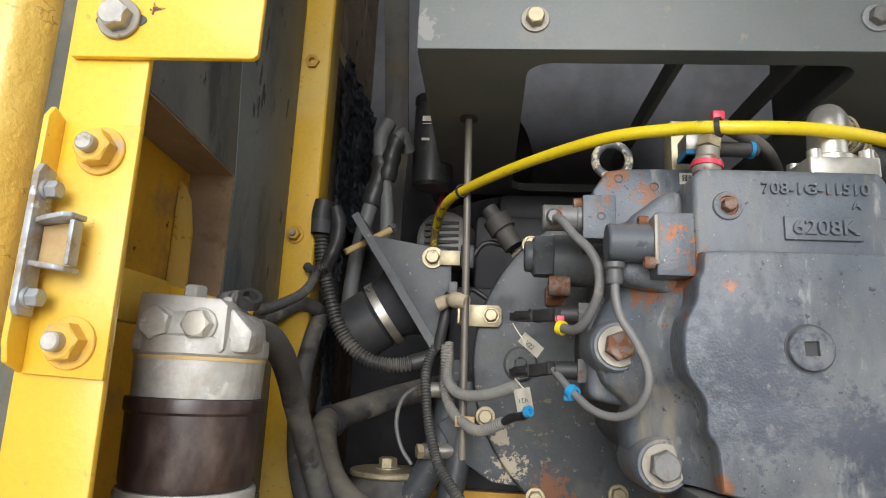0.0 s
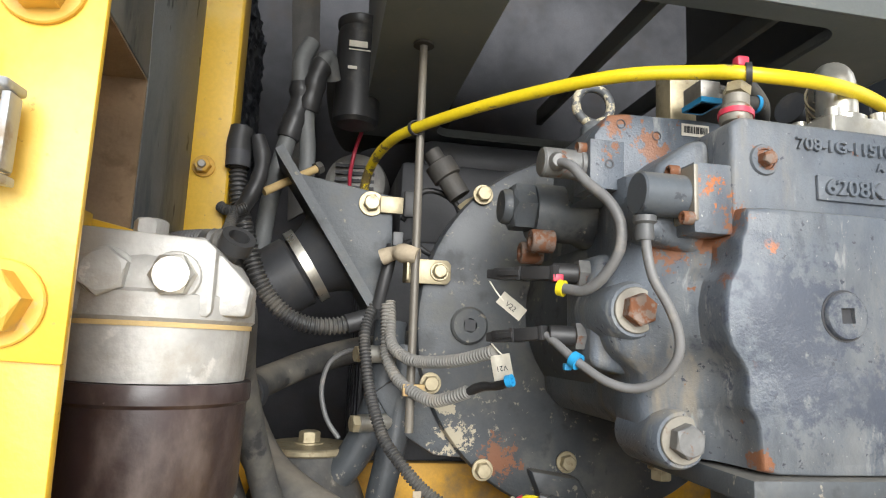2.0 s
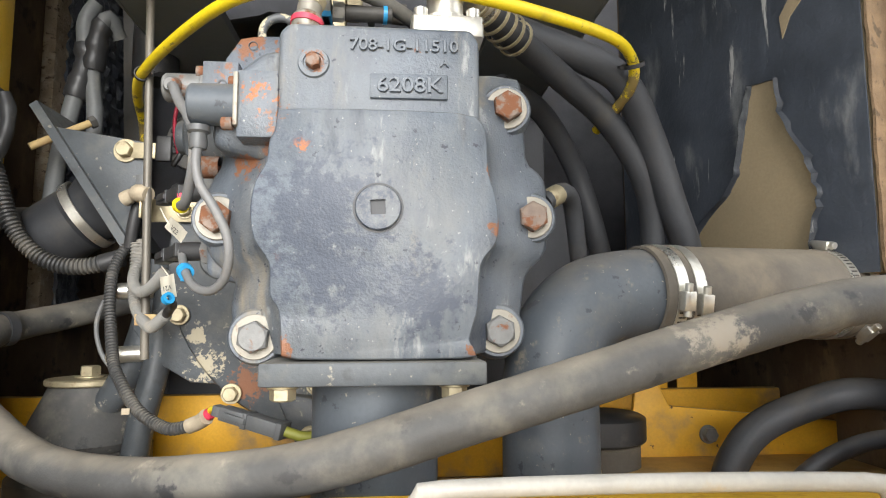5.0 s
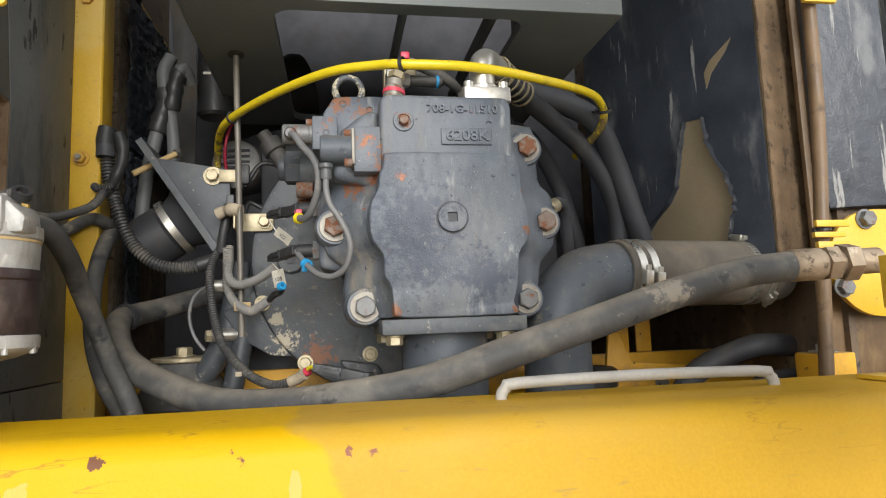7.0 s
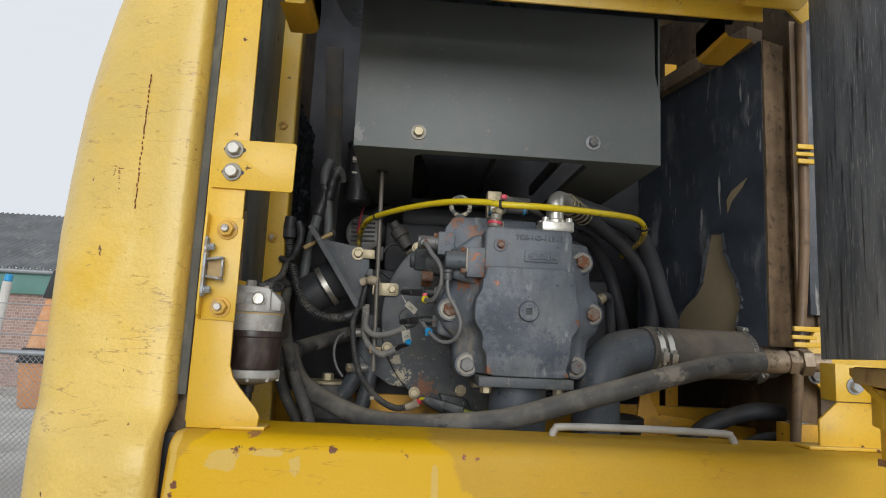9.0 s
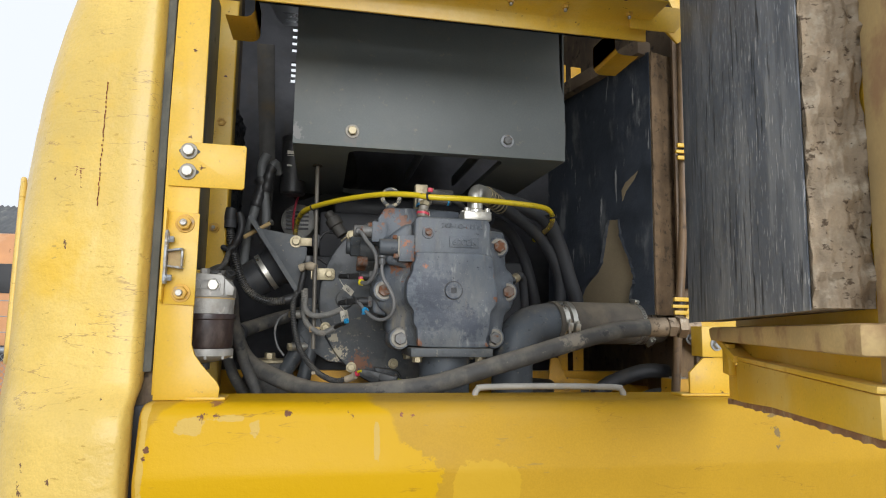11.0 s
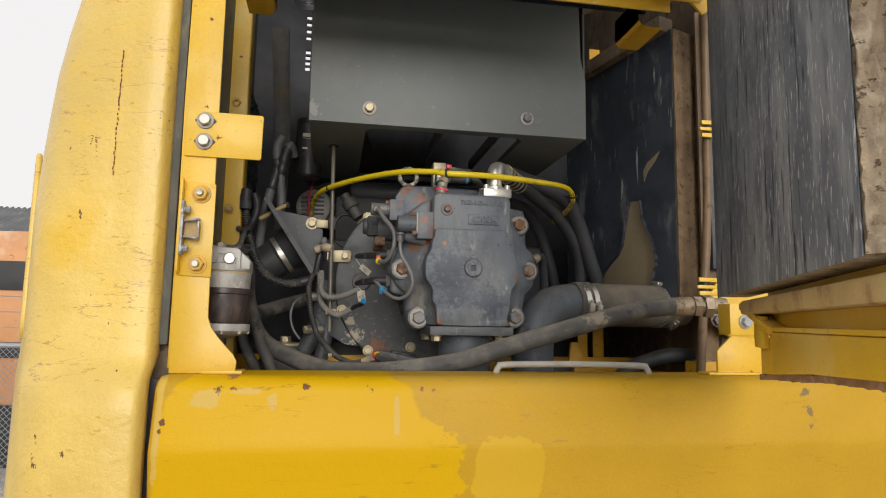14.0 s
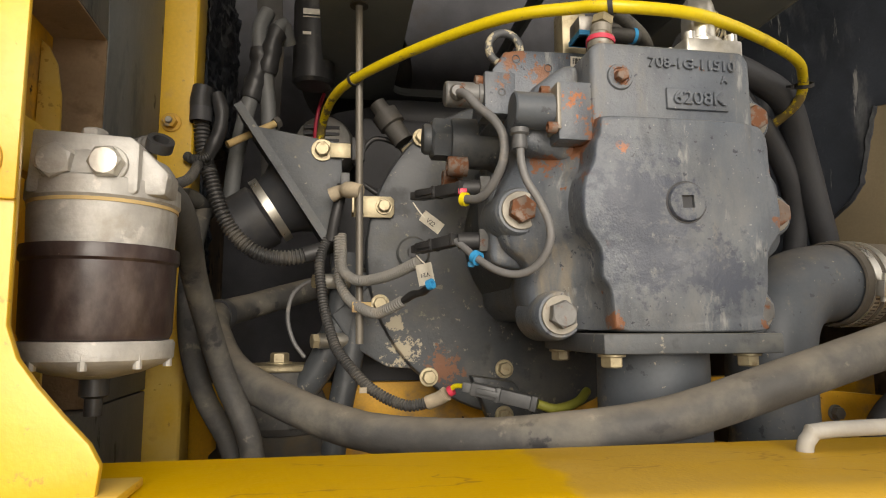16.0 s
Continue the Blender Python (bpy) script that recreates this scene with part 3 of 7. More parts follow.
for k in range(26):
    z = 1.66 + 0.22 * k / 26
    bmesh.ops.create_cube(bm, size=1, matrix=Matrix.LocRotScale((-0.382 + rnd.uniform(-0.001, 0.001), 0.3367, z), Euler((0, rnd.uniform(-0.1, 0.1), 0)), (0.0013, 0.002, rnd.uniform(0.003, 0.009))))
part("scratch", bm, scar, cw, "long thin dark scratch")
# raised rim of the far flank's opening; the duller panel inside paints its shade
def on_flank(run, lift, z):
    """A place on the flank: run along it from the corner, lift outwards."""
    a, b = Vector((-0.585, 0.545)), Vector((-0.641, 0.670))
    along = (b - a).normalized()
    p = a + along * run + Vector((-along.y, along.x)) * lift
    return (p.x, p.y, z)


def flank_slab(outline, lift0, lift1):
    bm = bmesh.new()
    lo = [bm.verts.new(on_flank(r, lift0, z)) for r, z in outline]
    hi = [bm.verts.new(on_flank(r, lift1, z)) for r, z in outline]
    bm.faces.new(lo)
    bm.faces.new(hi[::-1])
    for i in range(len(outline)):
        j = (i + 1) % len(outline)
        bm.faces.new((lo[i], hi[i], hi[j], lo[j]))
    return bm


part("pocket_shade_panel", flank_slab([(0.045, 1.40), (0.14, 1.39), (0.14, 1.745), (0.10, 1.735), (0.07, 1.70), (0.047, 1.64), (0.036, 1.50), (0.036, 1.415)], 0.001, 0.007), inner_yellow, cw)
rim_line = [(0.14, 1.762), (0.095, 1.750), (0.060, 1.712), (0.038, 1.650), (0.026, 1.50), (0.024, 1.412), (0.034, 1.392), (0.060, 1.380), (0.14, 1.378)]
part("opening_rim", tube([on_flank(r, 0.001, z) for r, z in rim_line], 0.006, 10, 0.01), faded_paint, cw)


def skirt():
    """The long side panel under the opening: flat top, rounded edge, slightly bulged front."""
    prof = [(0.47, 1.318), (0.472, 1.330), (0.340, 1.331)]
    for k in range(1, 7):
        a = math.pi / 2 * k / 6
        prof.append((0.340 - 0.034 * math.sin(a), 1.331 - 0.026 * (1 - math.cos(a))))
    prof += [(0.300, 1.27), (0.294, 1.235), (0.291, 1.222), (0.2915, 1.212), (0.296, 1.19), (0.310, 1.12), (0.330, 0.90), (0.345, 0.89), (0.330, 1.05), (0.315, 1.22), (0.335, 1.312)]
    bm = bmesh.new()
    xs = [-0.287, -0.284, -0.276, -0.262] + [-0.2 + 0.1 * k for k in range(0, 17)] + [1.5, 1.9, 2.4]
    prev = None
    for x in xs:
        pull = {0: 0.010, 1: 0.005, 2: 0.0015}.get(xs.index(x), 0)
        ring = [bm.verts.new((x, y + pull, z - pull * 0.6)) for y, z in prof]
        if prev:
            for i in range(len(ring)):
                j = (i + 1) % len(ring)
                bm.faces.new((prev[i], prev[j], ring[j], ring[i]))
        else:
            bm.faces.new(ring)
        prev = ring
    bm.faces.new(prev)
    return bm


skirt_thing = thing("side_skirt", (0.9, 0.31, 0.89), "yellow sheet steel sill panel with chipped and patched paint", "body panel")
FRESH, BARED = (0.59, 0.345, 0.0005), (0.56, 0.37, 0.075)
CHIP = (0.15, 0.065, 0.032)
skirt_paint = surface("patched_yellow_paint", (0.50, 0.292, 0.018), 0.48, tone=0.07, tone_scale=5, grain=300, bump=0.22, dent=1.6, coat=0.0, gloss=0.2, cracks=(0.30, 0.16, 0.02),
    layers=[((0.50, 0.305, 0.042), 3.0, 0.48, 0.62, 0.5, (0.5, 1, 0.8)), ((0.40, 0.25, 0.05), 120, 0.65, 0.69, 0.6, (0.15, 1, 1))],
    patches=[(-0.070, 1.19, 0.212, 0.16, FRESH, 0.14), (0.105, 1.165, 0.105, 0.092, FRESH, 0.8), (0.29, 1.16, 0.06, 0.075, (0.56, 0.34, 0.02), 0.7), (-0.276, 1.27, 0.006, 0.10, BARED, 2.5), (-0.205, 1.297, 0.024, 0.012, BARED, 3.2), (-0.105, 1.290, 0.012, 0.014, BARED, 3.0), (-0.150, 1.307, 0.030, 0.004, BARED, 4.0), (0.098, 1.27, 0.004, 0.028, BARED, 3.0)],
    spots=[((-0.190, 0.306, 1.312), 0.022, CHIP, 0.9), ((-0.168, 0.305, 1.310), 0.015, CHIP, 0.9), ((-0.052, 0.306, 1.316), 0.014, CHIP, 0.9), ((0.045, 0.306, 1.320), 0.016, (0.2, 0.08, 0.05), 0.9), ((0.056, 0.304, 1.310), 0.010, CHIP, 0.9), ((-0.17, 0.335, 1.33), 0.03, (0.3, 0.14, 0.06), 0.9),
           ((-0.268, 0.30, 1.26), 0.013, CHIP, 0.9), ((-0.272, 0.30, 1.248), 0.011, CHIP, 0.9), ((-0.265, 0.30, 1.205), 0.012, CHIP, 0.9), ((0.14, 0.304, 1.312), 0.013, (0.25, 0.1, 0.06), 0.9), ((0.16, 0.304, 1.310), 0.012, (0.25, 0.1, 0.06), 0.9), ((0.865, 0.30, 1.305), 0.024, (0.22, 0.15, 0.06), 0.9), ((0.865, 0.30, 1.275), 0.022, (0.22, 0.15, 0.06), 0.9), ((0.865, 0.30, 1.245), 0.016, (0.22, 0.15, 0.06), 0.9)])
part("panel", skirt(), skirt_paint, skirt_thing, smooth=50)
handle = tube([(0.300, 0.425, 1.322), (0.299, 0.425, 1.333), (0.304, 0.424, 1.342), (0.318, 0.423, 1.346), (0.45, 0.419, 1.348), (0.588, 0.416, 1.346), (0.601, 0.415, 1.342), (0.607, 0.415, 1.333), (0.606, 0.415, 1.322)], 0.0062, 14, 0.006)
grab = thing("grab_rail", (0.45, 0.42, 1.331), "low bent steel grab rail with worn white paint on the sill", "handle")
part("rail", handle, surface("worn_white_rail_paint", (0.37, 0.355, 0.32), 0.5, tone=0.12, tone_scale=20, bump=0.15, layers=[((0.4, 0.33, 0.22), 30, 0.58, 0.75, 0.8, ONE)]), grab)

solo("underframe", box(-0.50, 2.4, 0.50, 1.9, 0.0, 1.19, 0.01), grime_metal, "dark steel frame under the machine body", "underframe", kind="structure")
solo("floor", box(-0.31, 1.10, 0.48, 1.70, 1.19, 1.205, 0), inner_yellow, "dirty yellow steel floor of the compartment", "floor", kind="structure")


def rear_wall():
    """Dark rear wall with two rows of small square ventilation holes that go through it."""
    bm = bmesh.new()
    y0, y1 = 1.70, 1.715
    xc, w = -0.153, 0.019
    holes = [2.643 - 0.029 * k for k in range(4)] + [2.497 - 0.023 * k for k in range(4)]
    box(-0.60, xc - w / 2, y0, y1, 1.19, 3.0, 0, bm)
    box(xc + w / 2, 1.6, y0, y1, 1.19, 3.0, 0, bm)
    top = 3.0
    for h in holes:
        box(xc - w / 2, xc + w / 2, y0, y1, h + 0.0085, top, 0, bm)
        top = h - 0.0085
    box(xc - w / 2, xc + w / 2, y0, y1, 1.19, top, 0, bm)
    return bm


solo("wall_rear", rear_wall(), void_black, "sooty black rear wall with small square vent holes", "wall", kind="structure")
solo("wall_left", box(-0.366, -0.353, 0.401, 0.90, 1.19, 3.0, 0), inner_yellow, "dirty yellow steel side wall", "wall", kind="structure")
# the rear stretch is a darker mottled brown than the yellow front one
solo("wall_left_rear", box(-0.366, -0.353, 0.9005, 1.70, 1.19, 3.0, 0), mottled_brown, "mottled brown steel side wall", "wall", kind="structure")
solo("wall_right", box(0.93, 0.942, 0.66, 1.70, 1.19, 3.0, 0), mottled_brown, "mottled brown steel side wall", "wall", kind="structure")
solo("ceiling", box(-0.60, 1.6, 0.41, 1.715, 3.0, 3.02, 0), void_black, "black underside of the engine hood", "ceiling", kind="structure")

# roof beam over the opening: a flange that points outwards and a web that hangs from it
beam = thing("roof_beam", (0.25, 0.36, 2.08), "folded yellow steel beam with nuts under its flange", "beam")
prof = [(0.292, 2.121), (0.292, 2.117), (0.372, 2.115), (0.384, 2.108), (0.388, 2.098), (0.388, 2.079), (0.393, 2.079), (0.393, 2.112), (0.384, 2.121)]
part("channel", slab(prof, -0.20, 0.66, "x", 0.001), yellow_paint, beam)
part("end_plate", slab([(0.612, 2.0935), (0.714, 2.0935), (0.735, 2.115), (0.735, 2.150), (0.612, 2.150)], 0.364, 0.3700, "y", 0.002), yellow_paint, beam)
part("end_plate", slab([(-0.24, 2.070), (-0.175, 2.070), (-0.175, 2.116), (-0.24, 2.116)], 0.376, 0.3865, "y", 0.002), inner_yellow, beam)
for x in (-0.205, -0.09, 0.005, 0.345, 0.46, 0.60):
    bolt(beam, (x, 0.345, 2.116), (0, 0, -1), 0.013, 0.008, yellow_bolt, stud=0.006)
hood = bmesh.new()
ring_prev = None
for y, z0, x1, rear in ((0.31, 2.13, 0.64, 0.50), (0.33, 2.20, 0.63, 0.55), (0.40, 2.32, 0.60, 0.95), (0.55, 2.42, 0.55, 1.20)):
    ring = [hood.verts.new(p) for p in ((-0.16, y, z0), (0.2, y, z0), (x1 - 0.08, y, z0), (x1, y + 0.03, z0), (x1 + 0.02, y + 0.15, z0), (x1 + 0.02, rear, z0), (-0.16, rear, z0))]
    if ring_prev:
        for i in range(7):
            hood.faces.new((ring_prev[i], ring_prev[(i + 1) % 7], ring[(i + 1) % 7], ring[i]))
    ring_prev = ring
hood.faces.new(ring_prev)
solo("engine_hood", hood, hood_grey, "glossy blue-grey engine hood on the roof beam", "hood", smooth=60)


def hook(x, flip):
    """A bent strap that hangs behind the beam, its end turned sideways."""
    s = -1 if flip else 1
    bm = bmesh.new()
    line = [(0, 2.112), (0, 2.066), (0.0015 * s, 2.060), (0.006 * s, 2.053), (0.013 * s, 2.0495), (0.020 * s, 2.0485), (0.054 * s, 2.0490)]
    a = [[bm.verts.new((x + dx, y, z)) for dx, z in line] for y in (0.400, 0.512)]
    for i in range(len(line) - 1):
        bm.faces.new((a[0][i], a[0][i + 1], a[1][i + 1], a[1][i]))
    bmesh.ops.solidify(bm, geom=bm.faces[:], thickness=0.005)
    t = thing("hood_hook", (x, 0.42, 2.047), "bent yellow strap hanging from the roof beam", "bracket", "hood hooks")
    part("strap", bm, yellow_paint, t, smooth=30)
    return t


hook(-0.152, True)
hook(0.594, False)

# ---- door jamb with its fittings ----
jamb = thing("door_jamb", (-0.25, 0.355, 1.33), "yellow flat steel jamb with a flared foot on the sill", "post")
foot = [(-0.172, 1.3315), (-0.170, 1.352), (-0.176, 1.363), (-0.190, 1.378), (-0.203, 1.393), (-0.214, 1.408), (-0.220, 1.425)]
outline = [(-0.277, 1.3315)] + foot + [(-0.222, 1.60), (-0.224, 2.16), (-0.279, 2.16), (-0.281, 1.80)]
part("strip", slab(outline, 0.352, 0.358, "y", 0.0012), yellow_paint, jamb)
part("foot_plate", box(-0.225, -0.160, 0.350, 0.395, 1.3312, 1.3365, 0.001), yellow_paint, jamb)
part("return_flange", box(-0.281, -0.276, 0.358, 0.39, 1.34, 2.16, 0.001), yellow_paint, jamb)
part("knob", lathe([(0, 0), (0.006, 0), (0.006, 0.012), (0.011, 0.014), (0.0115, 0.022), (0.008, 0.027), (0, 0.028)], 20, None, turn_to((-0.25, 0.352, 2.105), FRONT)), black_plastic, jamb, "round black rubber bump stop")

stop = thing("door_stop_plate", (-0.21, 0.35, 1.70), "yellow slotted plate bolted to the jamb", "plate")
out = [(-0.274, 1.700), (-0.150, 1.699), (-0.147, 1.702), (-0.146, 1.776), (-0.149, 1.779), (-0.271, 1.780), (-0.274, 1.777)]
part("plate", slab(out, 0.3465, 0.3515, "y", 0.001), yellow_paint, stop)
for z in (1.763, 1.726):
    # flat black oval laid on the plate paints the slot's shaded depth
    slot = lathe([(0, 0), (0.0085, 0), (0.0085, 0.0006), (0, 0.0006)], 20, None, turn_to((0, 0, 0), FRONT))
    bmesh.ops.transform(slot, matrix=Matrix.Translation((-0.2425, 0.3464, z)) @ Matrix.Diagonal((2.1, 1, 0.75, 1)), verts=slot.verts)
    part("slot", slot, black_part, stop)
    bolt(stop, (-0.243, 0.3455, z), FRONT, 0.018, 0.009, steel_bolt, 0.0145, washer_bare, roll=15)

latch = thing("latch_striker", (-0.255, 0.34, 1.49), "galvanised latch striker on an angled yellow plate", "latch")
part("plate", slab([(-0.270, 1.494), (-0.219, 1.492), (-0.219, 1.652), (-0.272, 1.655)], 0.3475, 0.3515, "y", 0.0008), yellow_paint, latch)
part("flange", slab([(0.331, 1.512), (0.334, 1.500), (0.348, 1.494), (0.348, 1.655), (0.337, 1.660), (0.332, 1.652)], -0.2735, -0.2695, "x", 0.001), yellow_paint, latch)
st = slab([(0.326, 1.532), (0.330, 1.527), (0.342, 1.527), (0.342, 1.617), (0.330, 1.620), (0.326, 1.613)], -0.2690, -0.2645, "x", 0.001)
part("striker_plate", st, galvanised, latch)
for z, tip in ((1.558, -0.0035), (1.584, 0.0035)):
    prong = slab([(-0.2643, 0.3395), (-0.2643, 0.3290), (-0.2560, 0.3255), (-0.2440, 0.3230), (-0.2395, 0.3265), (-0.2385, 0.3395)], z - 0.0017, z + 0.0017, "z", 0)
    for v in prong.verts:
        v.co.z += tip * (v.co.x + 0.2643) / 0.026
    part("prong", soften(prong, 0.0008), galvanised, latch)
part("striker_back", soften(slab([(-0.2640, 1.5600), (-0.2400, 1.5570), (-0.2400, 1.5850), (-0.2640, 1.5820)], 0.3372, 0.3392, "y", 0), 0.0005), tan_paint, latch, "rust-stained back of the striker")
part("striker_lip", soften(slab([(-0.2415, 1.5575), (-0.2385, 1.5575), (-0.2385, 1.5845), (-0.2415, 1.5845)], 0.3275, 0.3368, "y", 0), 0.0006), galvanised, latch)
for z in (1.538, 1.604):
    bolt(latch, (-0.2645, 0.334, z), (1, 0, 0), 0.010, 0.007, galvanised, 0.0065)
for z in (1.634, 1.513):
    bolt(latch, (-0.242, 0.3475, z), FRONT, 0.021, 0.011, yellow_bolt, 0.016, yellow_bolt, stud=0.009, roll=8)

bm = slab([(-0.309, 1.378), (-0.284, 1.378), (-0.284, 2.16), (-0.313, 2.16)], 0.362, 0.378, "y", 0.003)
solo("door_seal", bm, seal_rubber, "weathered grey rubber door seal beside the counterweight", "seal")
# black sheet added to paint the slot beside the counterweight as shade
solo("gap_shade", box(-0.325, -0.280, 0.362, 0.372, 0.86, 1.322, 0), void_black, "black sheet painting the shade in the gap between counterweight and sill", "plate", kind="structure")
decal = solo("decal", slab([(-0.322, 2.175), (-0.287, 2.175), (-0.297, 2.092), (-0.303, 2.110)], 0.3825, 0.3835, "y", 0), red_plastic, "red and white sticker beside the counterweight", "sticker")
part("stripe", slab([(-0.312, 2.160), (-0.293, 2.166), (-0.294, 2.158), (-0.311, 2.151)], 0.3818, 0.3823, "y", 0), white_paper, decal, "white stripe")
part("stripe", slab([(-0.308, 2.140), (-0.295, 2.146), (-0.296, 2.136), (-0.306, 2.131)], 0.3818, 0.3823, "y", 0), white_paper, decal, "white stripe")
# filler is a darker brown than the yellow jamb
solo("gap_filler", box(-0.345, -0.283, 0.385, 0.40, 1.19, 2.2, 0), mottled_brown, "mottled brown plate filling the gap behind the seal", "plate", kind="structure")

# ---- inner post and foam on its flank ----
post = thing("inner_post", (-0.285, 0.90, 1.205), "bright yellow folded steel post with two bolts", "post")
part("channel", slab([(-0.329, 0.895), (-0.313, 0.883), (-0.256, 0.883), (-0.253, 0.886), (-0.253, 0.935), (-0.257, 0.935), (-0.257, 0.888), (-0.312, 0.888), (-0.327, 0.899)], 1.205, 2.35, "z", 0.0007), yellow_paint, post)
bolt(post, (-0.283, 0.8825, 1.704), FRONT, 0.017, 0.010, yellow_bolt, 0.0135, yellow_bolt, stud=0.006)
part("weld_nut", lathe([(0.005, 0), (0.0115, 0), (0.0115, 0.006), (0.0055, 0.006), (0.005, -0.004)], 6, None, turn_to((-0.281, 0.883, 1.985), FRONT), cap=False), yellow_bolt, post)
flank = thing("foam_lining", (-0.31, 0.63, 1.21), "black sound-absorbing foam with a cut window", "foam panel", "foam linings")
fx0, fx1 = -0.352, -0.298
pieces = [[(0.41, 1.21), (0.88, 1.21), (0.88, 1.34), (0.41, 1.34)], [(0.41, 1.342), (0.43, 1.342), (0.43, 1.72), (0.41, 1.72)],
          [(0.684, 1.342), (0.88, 1.342), (0.88, 2.30), (0.658, 2.30), (0.662, 1.90), (0.684, 1.729)], [(0.41, 1.744), (0.52, 1.740), (0.682, 1.7295), (0.660, 1.90), (0.656, 2.30), (0.41, 2.30)]]
for p in pieces:
    part("foam_piece", slab(p, fx0, fx1, "x", 0.001), flank_skin, flank)
part("cut_edge", box(-0.352, -0.299, 0.680, 0.6835, 1.342, 1.7285, 0), cut_foam, flank, "tan cut edge of the foam")
part("cut_edge", slab([(0.431, 1.7405), (0.52, 1.7375), (0.679, 1.7275), (0.679, 1.7290), (0.52, 1.7395), (0.431, 1.7430)], -0.352, -0.299, "x", 0), cut_foam, flank, "tan cut edge of the foam")
part("arched_sheet", soften(slab([(-0.352, 1.342), (-0.330, 1.342), (-0.3285, 1.60), (-0.330, 1.655), (-0.336, 1.690), (-0.345, 1.708), (-0.352, 1.714)], 0.655, 0.660, "y", 0), 0.001), yellow_paint, flank, "yellow sheet with a rounded corner")
back = thing("foam_lining", (-0.33, 1.3, 1.43), "thick brown foam slab with frayed black skin", "foam panel", "foam linings")
for y1, z0, z1 in ((1.53, 1.815, 2.17), (1.275, 1.43, 1.803)):
    part("core", box(-0.352, -0.3275, 1.190, y1, z0, z1, 0.004), foam_core, back, "brown open-cell foam")
    bm = box(-0.3220, -0.3170, 1.192, y1, z0, z1, 0.0)
    bmesh.ops.subdivide_edges(bm, edges=bm.edges[:], cuts=40, use_grid_fill=True)
    for v in bm.verts:
        v.co.x += 0.007 * noise.noise(v.co * 60) + 0.007 * noise.noise(v.co * 150) + 0.013
    part("skin", bm, foam_skin, back, "frayed black skin", smooth=20)
solo("hanging_plate", slab([(-0.24, 2.35), (-0.185, 2.35), (-0.165, 1.95), (-0.172, 1.72), (-0.20, 1.70), (-0.215, 2.0)], 1.20, 1.206, "y", 0.001), grime_metal, "dark brown steel plate with a slanting edge", "plate")
solo("air_duct", lathe([(0.085, 0), (0.09, 0.02), (0.085, 0.04), (0.085, 0.16), (0.09, 0.18), (0.085, 0.2), (0.0, 0.2)], 28, None, turn_to((-0.12, 1.30, 1.95), (0.75, 0.2, 0.25))), grime_metal, "dusty dark air duct behind the filter", "duct")

# ---- dark sheet-metal box over the pump ----
hoodbox = thing("cover_box", (0.245, 0.9, 1.88), "dark grey sheet-metal box hanging over the pump", "cover")
def box_front(x0, x1, z0, z1, y):
    return slab([(x0, z0), (x1, z0), (x1, 2.02), (x1 - 0.012, 2.08), (x1 - 0.016, z1), (x0, z1)], y, y + 0.004, "y", 0.0)
part("front_panel", soften(box_front(-0.084, 0.576, 1.874, 2.26, 0.642), 0.0015), dark_sheet, hoodbox)
part("end_panel", box(-0.084, -0.080, 0.647, 1.22, 1.874, 2.26, 0), dark_sheet, hoodbox)
part("end_panel", box(0.572, 0.576, 0.647, 1.22, 1.874, 2.26, 0), dark_sheet, hoodbox)
part("top_panel", box(-0.084, 0.560, 0.642, 1.22, 2.261, 2.265, 0), dark_sheet, hoodbox)
# underside: a plate with a large round-cornered window


def plate_with_window(x0, x1, y0, y1, a, b, c, d, z0, z1, r):
    """A flat plate with one large round-cornered window through it."""
    bm = bmesh.new()
    inner = []
    for cx, cy, start in ((b - r, d - r, 0), (a + r, d - r, 90), (a + r, c + r, 180), (b - r, c + r, 270)):
        for k in range(7):
            t = radians(start + 15 * k)
            inner.append((cx + r * math.cos(t), cy + r * math.sin(t)))
    edges = []
    for loop in (inner, [(x0, y0), (x1, y0), (x1, y1), (x0, y1)]):
        vs = [bm.verts.new((*p, z0)) for p in loop]
        edges += [bm.edges.new((vs[i], vs[(i + 1) % len(vs)])) for i in range(len(vs))]
    bmesh.ops.triangle_fill(bm, use_beauty=True, edges=edges)
    lifted = bmesh.ops.extrude_face_region(bm, geom=bm.faces[:])["geom"]
    for v in lifted:
        if isinstance(v, bmesh.types.BMVert):
            v.co.z = z1
    return bm


part("bottom_panel", plate_with_window(-0.080, 0.572, 0.647, 1.22, 0.046, 0.430, 0.676, 1.185, 1.875, 1.879, 0.03), dark_sheet, hoodbox)
part("window_lip", plate_with_window(0.040, 0.436, 0.670, 1.191, 0.046, 0.430, 0.676, 1.185, 1.8795, 1.890, 0.03), dark_sheet, hoodbox)
for x in (0.247, 0.402):
    part("stiffener", box(x, x + 0.010, 0.648, 1.21, 1.925, 1.955, 0.001), dark_sheet, hoodbox)
bolt(hoodbox, (0.051, 0.6415, 1.911), FRONT, 0.019, 0.010, gold_zinc, 0.0165, washer_bare, roll=10)
bolt(hoodbox, (0.426, 0.6415, 1.914), FRONT, 0.019, 0.010, grey_bolt, 0.0165, galvanised, roll=20)

# ---- right-hand side: foam wall, posts, pipe ----
fw = thing("foam_lining", (0.84, 0.85, 1.44), "black foam wall lining with a large torn patch", "foam panel", "foam linings")


def slant(u, z, d=0.0):
    """A place on the lining: u along it from its front edge, d out from its skin."""
    return (0.836 - 0.36 * u - 0.94 * d, 0.662 + 0.933 * u - 0.34 * d, z)


